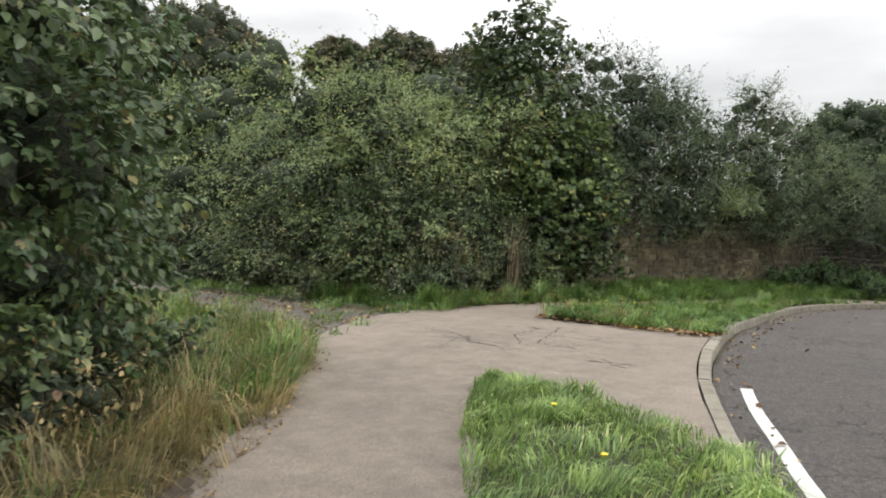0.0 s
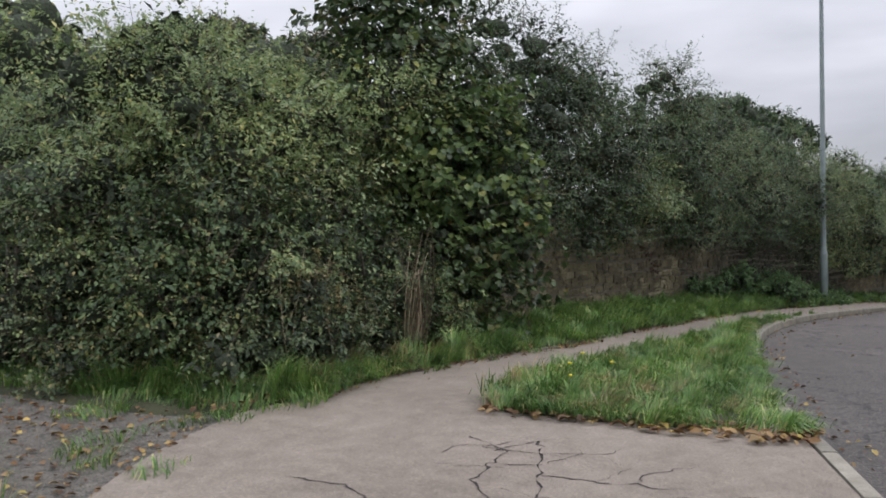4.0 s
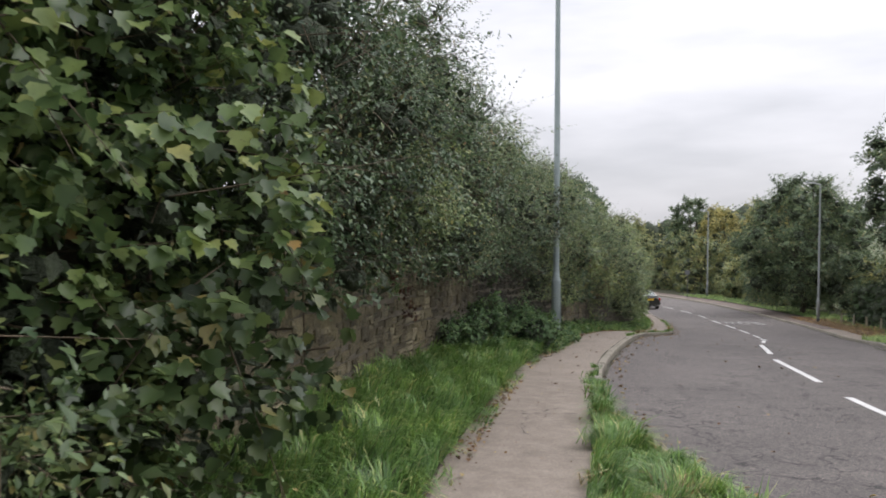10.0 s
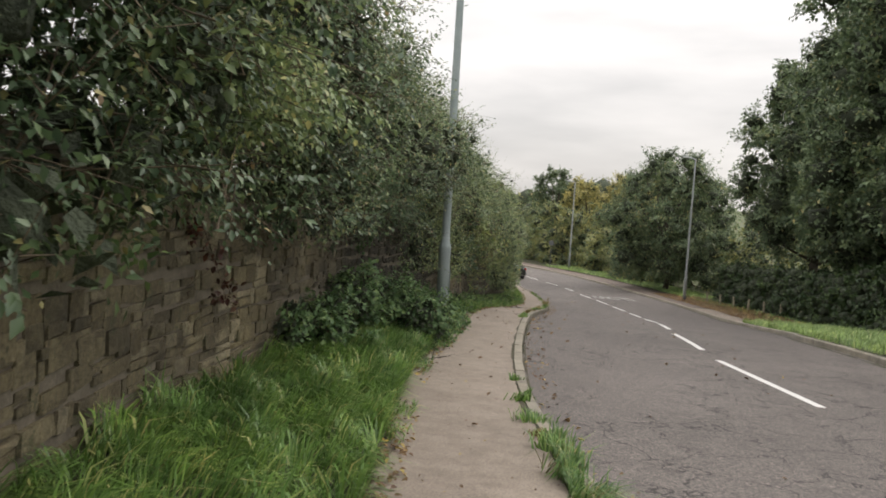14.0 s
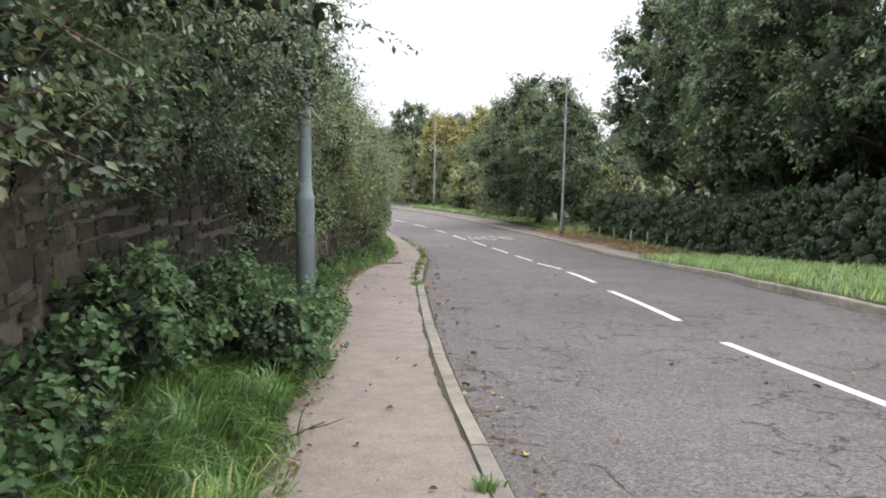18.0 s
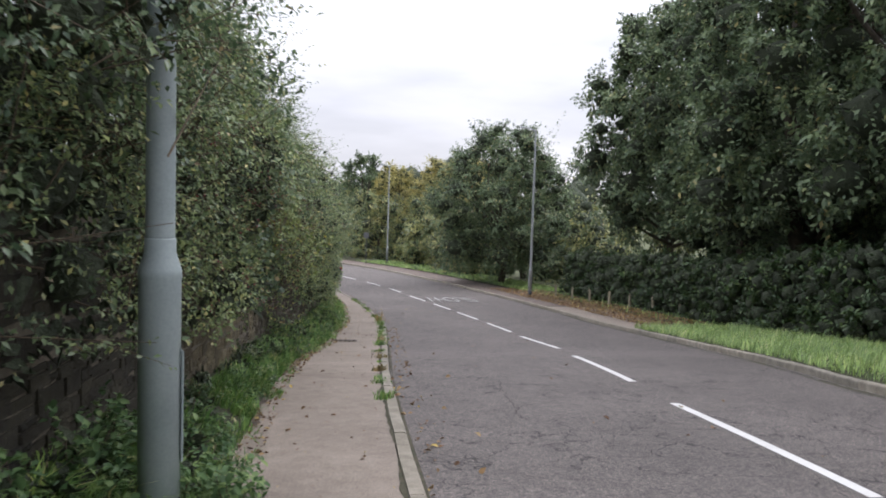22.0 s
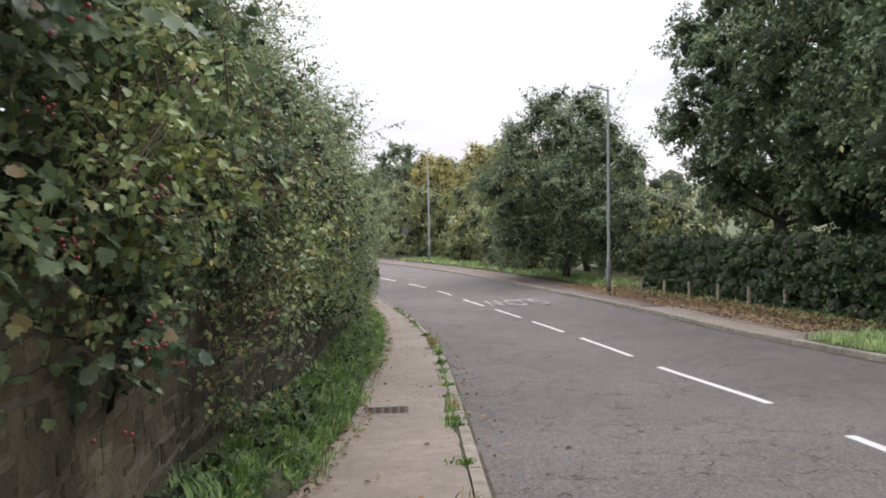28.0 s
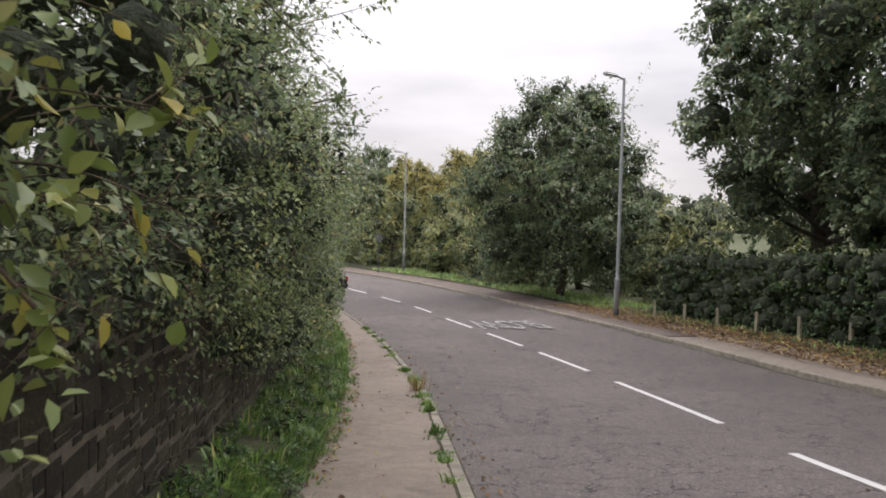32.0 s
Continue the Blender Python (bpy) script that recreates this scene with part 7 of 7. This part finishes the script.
def branch(foot, head, seed, leaf, size, n, label, shape=OVAL, r=0.012, droop=0.8):
    """A single leafy branch reaching out of the hedge."""
    rng = rnd(seed)
    top = tagged(new("overhanging_branch"), label, "branch", "overhanging branches")
    top.location = foot
    a, b = np.zeros(3), np.array(head) - np.array(foot)
    limb("bough", a, b, r, r * 0.3, TWIG, top, seed, 5, 6, 0.05)
    f = rng.uniform(0.2, 1, 14)
    s0 = a + (b - a) * f[:, None]
    d = unit(rng.normal(0, 1, (14, 3)) + unit(b[None]) * 0.8 - [0, 0, 0.2])
    s1 = s0 + d * (0.22 * rng.uniform(0.5, 1.2, 14))[:, None]
    v, t = twig_arrays(s0, s1, 0.003)
    tri_mesh("brushwood", v, t, TWIG, top)["kind"] = "stuff"
    k = rng.integers(0, 14, n)
    at = s0[k] + (s1 - s0)[k] * rng.uniform(0.1, 1.05, n)[:, None] + rng.normal(0, 0.02, (n, 3))
    v, t = leaf_arrays(rng, at, d[k], size, shape, droop)
    tri_mesh("spray", v, t, leaf, top)["kind"] = "stuff"


PALE = leaf_mat("pale_turning_leaf", [(0.0, (0.10, 0.15, 0.04)), (0.6, (0.19, 0.23, 0.07)), (0.9, (0.27, 0.27, 0.07)), (1.0, (0.36, 0.3, 0.06))], 0.45, 0.35, mute=0.05, gain=1.4)


def near_wall(y, out, z):
    x = float(x_at(WALL, y)) + out
    return (x, y, float(lie(x, y)) + z)


for k, (y, out, z, tip, n) in enumerate(((38.8, 1.0, 1.86, 0.03, 34), (38.9, 1.02, 1.7, -0.02, 34), (38.75, 0.84, 1.58, -0.1, 40), (38.9, 0.68, 2.05, 0.0, 44), (38.7, 0.9, 2.2, 0.0, 30))):
    branch(near_wall(y + 0.5, out - 0.75, z + 0.12), near_wall(y, out, z + tip), 550 + 20 * k, PALE, 0.075, n, "thin branch of yellowing leaves hanging out of the hedge", r=0.006)
for k, (out, z) in enumerate(((0.56, 2.04), (0.66, 1.98), (0.74, 1.9), (0.6, 1.74), (0.5, 1.56))):
    branch(near_wall(35.4, out - 0.55, z + 0.22), near_wall(34.85, out, z - 0.04), 700 + 20 * k, PALE, 0.05, 70, "leafy branch of yellow-green leaves hanging over the footway's edge", r=0.006)
branch(near_wall(46.2, 0.5, 3.4), near_wall(45.6, 1.35, 3.3), 552, HAWTHORN, 0.045, 260, "leafy spray reaching over the footway", r=0.014)
branch(near_wall(44.2, 0.4, 3.0), near_wall(43.8, 1.25, 3.2), 553, HAWTHORN, 0.045, 260, "leafy spray reaching over the footway", r=0.014)
branch(near_wall(17.6, 0.2, 2.3), near_wall(17.2, 1.0, 2.0), 554, LIGHTLEAF, 0.06, 110, "leafy spray hanging in front of the wall", r=0.005)
REDLEAF = leaf_mat("dark_red_leaf", [(0.0, (0.05, 0.022, 0.018)), (0.6, (0.10, 0.035, 0.028)), (1.0, (0.16, 0.07, 0.04))], 0.5, 0.2, mute=0.0, gain=1.0)
branch(near_wall(19.4, 0.02, 1.65), near_wall(19.9, 0.16, 0.85), 556, REDLEAF, 0.05, 150, "dark red bramble shoot hanging down the wall", r=0.006)
branch(near_wall(24.9, 0.02, 0.3), near_wall(25.0, 0.1, 1.4), 557, NETTLE, 0.05, 150, "ivy shoot climbing the wall", r=0.006)


def flowers():
    rng = rnd(560)
    for k, (x, y) in enumerate(((-6.5, 10.6), (-6.2, 10.9), (-6.7, 11.4), (-3.0, 4.3), (-2.2, 3.6), (-6.2, 9.9))):
        top = tagged(new("dandelion"), "yellow dandelion in the grass", "flower", "dandelions")
        top.location = (x, y, float(lie(x, y)) + 0.02)
        limb("stem", (0, 0, 0), (0.02, 0.01, 0.16), 0.003, 0.003, GRASSSTEM, top, 561 + k, 5, 3, 0.05)
        head = ring_body([(0.002, 0.155), (0.016, 0.165), (0.022, 0.172), (0.012, 0.178)], 10)
        part("flower_head", head, PETAL, top)


GRASSSTEM = plain_mat("flower_stem", (0.10, 0.16, 0.05), (0.16, 0.22, 0.07), 12, 0.6)
PETAL = plain_mat("yellow_petal", (0.70, 0.55, 0.03), (0.80, 0.66, 0.06), 40, 0.6)
flowers()


def sign_post():
    """Small plain post with a plate beyond the bend."""
    x, y = 9.3, 96.5
    dull = plain_mat("dull_grey_sheet", (0.07, 0.075, 0.075), (0.12, 0.125, 0.125), 6, 0.7)
    top = tagged(new("road_sign"), "small grey sign on a thin post beyond the bend", "road sign")
    top.matrix_world = pose(x, y, float(lie(x, y)) - 0.05, 0, 0, 170)
    part("post", ring_body([(0.04, 0), (0.04, 2.9)], 10), dull, top)
    block("plate", (0, 0.05, 2.6), (0.5, 0.015, 0.5), dull, top, 0.004)


sign_post()


# ---------------------------------------------------------------- kerbs and the stone wall, piece by piece
def kerb_mesh(drop):
    """One concrete kerb block, road face rounded."""
    prof = [(-0.055, -0.2), (0.055, -0.2), (0.055, -drop), (-0.032, -drop), (-0.051, -drop - 0.014), (-0.055, -drop - 0.035)]
    bm = bmesh.new()
    ends = []
    for y in (-0.448, 0.448):
        ends.append([bm.verts.new((x, y, z)) for x, z in prof])
    k = len(prof)
    for i in range(k):
        bm.faces.new((ends[0][i], ends[0][(i + 1) % k], ends[1][(i + 1) % k], ends[1][i]))
    bm.faces.new(ends[0][::-1])
    bm.faces.new(ends[1])
    bmesh.ops.recalc_face_normals(bm, faces=bm.faces)
    me = bpy.data.meshes.new("kerb_stone")
    bm.to_mesh(me)
    bm.free()
    me.materials.append(KERBSTONE)
    return me


FULL, LOW = kerb_mesh(0.0), kerb_mesh(0.002)


def lay_kerb(name, c, face_right, label, low):
    top = tagged(new(name), label, "kerb", kind="structure")
    n = int(length(c) / 0.9)
    p = resample(c, n + 1)
    for i in range(n):
        a, b = p[i], p[i + 1]
        m = (a + b) / 2
        za, zb = float(lie(*a)), float(lie(*b))
        ob = new("kerb_stone", LOW if low(m) else FULL)
        ob.parent = top
        yaw = math.degrees(math.atan2(-(b - a)[0], (b - a)[1]))
        tilt = math.degrees(math.atan2(zb - za, float(np.linalg.norm(b - a))))
        ob.matrix_local = pose(m[0], m[1], (za + zb) / 2 + 0.012 + 0.004 * math.sin(i * 2.3), tilt if face_right else -tilt, 0.8 * math.sin(i * 1.7), yaw + (0 if face_right else 180) + 0.5 * math.sin(i * 3.1)) @ Matrix.Diagonal((1, float(np.linalg.norm(b - a)) / 0.9, 1, 1))


lay_kerb("kerb_left", side(KERB, 0.055)[KERB[:, 1] < 90], False, "weathered concrete kerb along the footway", lambda m: 5.2 < m[1] < 9.0)
lay_kerb("kerb_right", side(FARKERB, -0.055)[(FARKERB[:, 1] > 14) & (FARKERB[:, 1] < 100)], True, "weathered concrete kerb across the road", lambda m: 47 < m[1] < 60)


def wall_height(d):
    return 1.8 - 0.3 * np.clip((d - 12) / 10, 0, 1)


WALL_D = np.concatenate([[0], np.cumsum(np.linalg.norm(np.diff(WALL, axis=0), axis=1))])
WALL_R = side(WALL, -1.0) - WALL


def on_wall(d):
    p = np.array([np.interp(d, WALL_D, WALL[:, 0]), np.interp(d, WALL_D, WALL[:, 1])])
    r = np.array([np.interp(d, WALL_D, WALL_R[:, 0]), np.interp(d, WALL_D, WALL_R[:, 1])])
    return p, r / np.linalg.norm(r)


def wall_core():
    """Rubble heart and mortar of the wall; the face stones stand proud of it."""
    n = 140
    v, f = [], []
    for i, d in enumerate(np.linspace(0, WALL_D[-1], n)):
        p, r = on_wall(d)
        h = float(wall_height(d))
        for off, up in ((-0.03, -0.4), (-0.03, h), (-0.45, h + 0.02), (-0.45, -0.4)):
            q = p + r * off
            v.append((q[0], q[1], float(lie(*p)) + up))
    for i in range(n - 1):
        for k in range(4):
            f.append((4 * i + k, 4 * i + (k + 1) % 4, 4 * i + 4 + (k + 1) % 4, 4 * i + 4 + k))
    f += [(0, 1, 2, 3), (4 * n - 1, 4 * n - 2, 4 * n - 3, 4 * n - 4)]
    ob = link_mesh("wall_left", v, f, MORTAR)
    bm = bmesh.new()
    bm.from_mesh(ob.data)
    bmesh.ops.recalc_face_normals(bm, faces=bm.faces)
    bm.to_mesh(ob.data)
    bm.free()
    return tagged(ob, "old weathered sandstone rubble wall under the hedge", "wall", kind="structure")


def stone_shape(rng):
    """A roughly squared stone, 1 x 1 in the face, with worn arrises: x along, y out of the wall, z up."""
    j = lambda s: rng.normal(0, s)
    outline = [(-0.5, -0.5), (0.5, -0.5), (0.5, 0.5), (-0.5, 0.5)]
    o = [(x * (1 + j(0.04)), z * (1 + j(0.07))) for x, z in outline]
    v = [(x, -1.0, z) for x, z in o] + [(x * 0.99, 0.45 + j(0.15), z * 0.985) for x, z in o] + [(x * 0.955 + j(0.012), 0.85 + j(0.2), z * 0.94 + j(0.016)) for x, z in o] + [(j(0.12), 1.0 + j(0.25), j(0.12))]
    f = []
    for a in (0, 4):
        for k in range(4):
            f.append((a + k, a + (k + 1) % 4, a + 4 + (k + 1) % 4, a + 4 + k))
    f += [(8 + k, 8 + (k + 1) % 4, 12) for k in range(4)]
    return np.array(v), f


def build_wall():
    core = wall_core()
    rng = rnd(300)
    shapes = [stone_shape(rng) for _ in range(18)]
    meshes = []
    for v, f in shapes:
        me = bpy.data.meshes.new("stone")
        me.from_pydata([tuple(q) for q in v], [], f)
        bm = bmesh.new()
        bm.from_mesh(me)
        bmesh.ops.recalc_face_normals(bm, faces=bm.faces)
        bm.to_mesh(me)
        bm.free()
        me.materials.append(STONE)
        meshes.append(me)
    single, verts, faces, base = 0, [], [], 0
    z = 0.02
    while z < 1.83:
        h = rng.choice([0.065, 0.08, 0.095, 0.11, 0.13, 0.17])
        d = 0.02 + rng.uniform(0, 0.2)
        while d < WALL_D[-1] - 0.5:
            w = float(np.clip(rng.normal(0.15, 0.065), 0.06, 0.34)) * 1.3
            # now and then a stone is split in two low ones
            cut = rng.uniform(0.33, 0.67)
            zc = z + 0.035 * math.sin(0.7 * d + 9 * z) + 0.02 * math.sin(2.3 * d + 5 * z) + rng.normal(0, 0.012)
            rows = [(zc, h)] if h < 0.12 or rng.random() < 0.5 else [(zc, h * cut), (zc + h * cut, h * (1 - cut))]
            for zz, hh in rows:
                if zz + hh > float(wall_height(d)) + 0.04:
                    continue
                p, r = on_wall(d + w / 2)
                k = int(rng.integers(len(shapes)))
                deep = (0.008 if d > 17 else 0.02) * rng.uniform(0.4, 1.7)
                yaw = math.atan2(r[1], r[0]) - math.pi / 2
                q = p - r * 0.03
                m = Matrix.Translation((q[0], q[1], float(lie(*p)) + zz + hh / 2)) @ Matrix.Rotation(yaw + rng.normal(0, 0.02), 4, "Z") @ Matrix.Rotation(rng.normal(0, 0.04), 4, "Y") @ Matrix.Diagonal((w - 0.009, deep, hh * rng.uniform(0.86, 1.06) - 0.009, 1))
                if single < 300 and 16.8 < p[1] < 24.5 and zz < 1.5:
                    ob = new("stone", meshes[k])
                    ob.parent = core
                    ob.matrix_local = m
                    single += 1
                else:
                    v = np.array(m)[:3, :3] @ shapes[k][0].T + np.array(m)[:3, 3:4]
                    verts.append(v.T)
                    faces += [tuple(i + base for i in f) for f in shapes[k][1]]
                    base += len(v.T)
            d += w
        z += h
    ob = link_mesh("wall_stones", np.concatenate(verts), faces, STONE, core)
    ob["kind"] = "stuff"
    bm = bmesh.new()
    bm.from_mesh(ob.data)
    bmesh.ops.recalc_face_normals(bm, faces=bm.faces)
    bm.to_mesh(ob.data)
    bm.free()


build_wall()
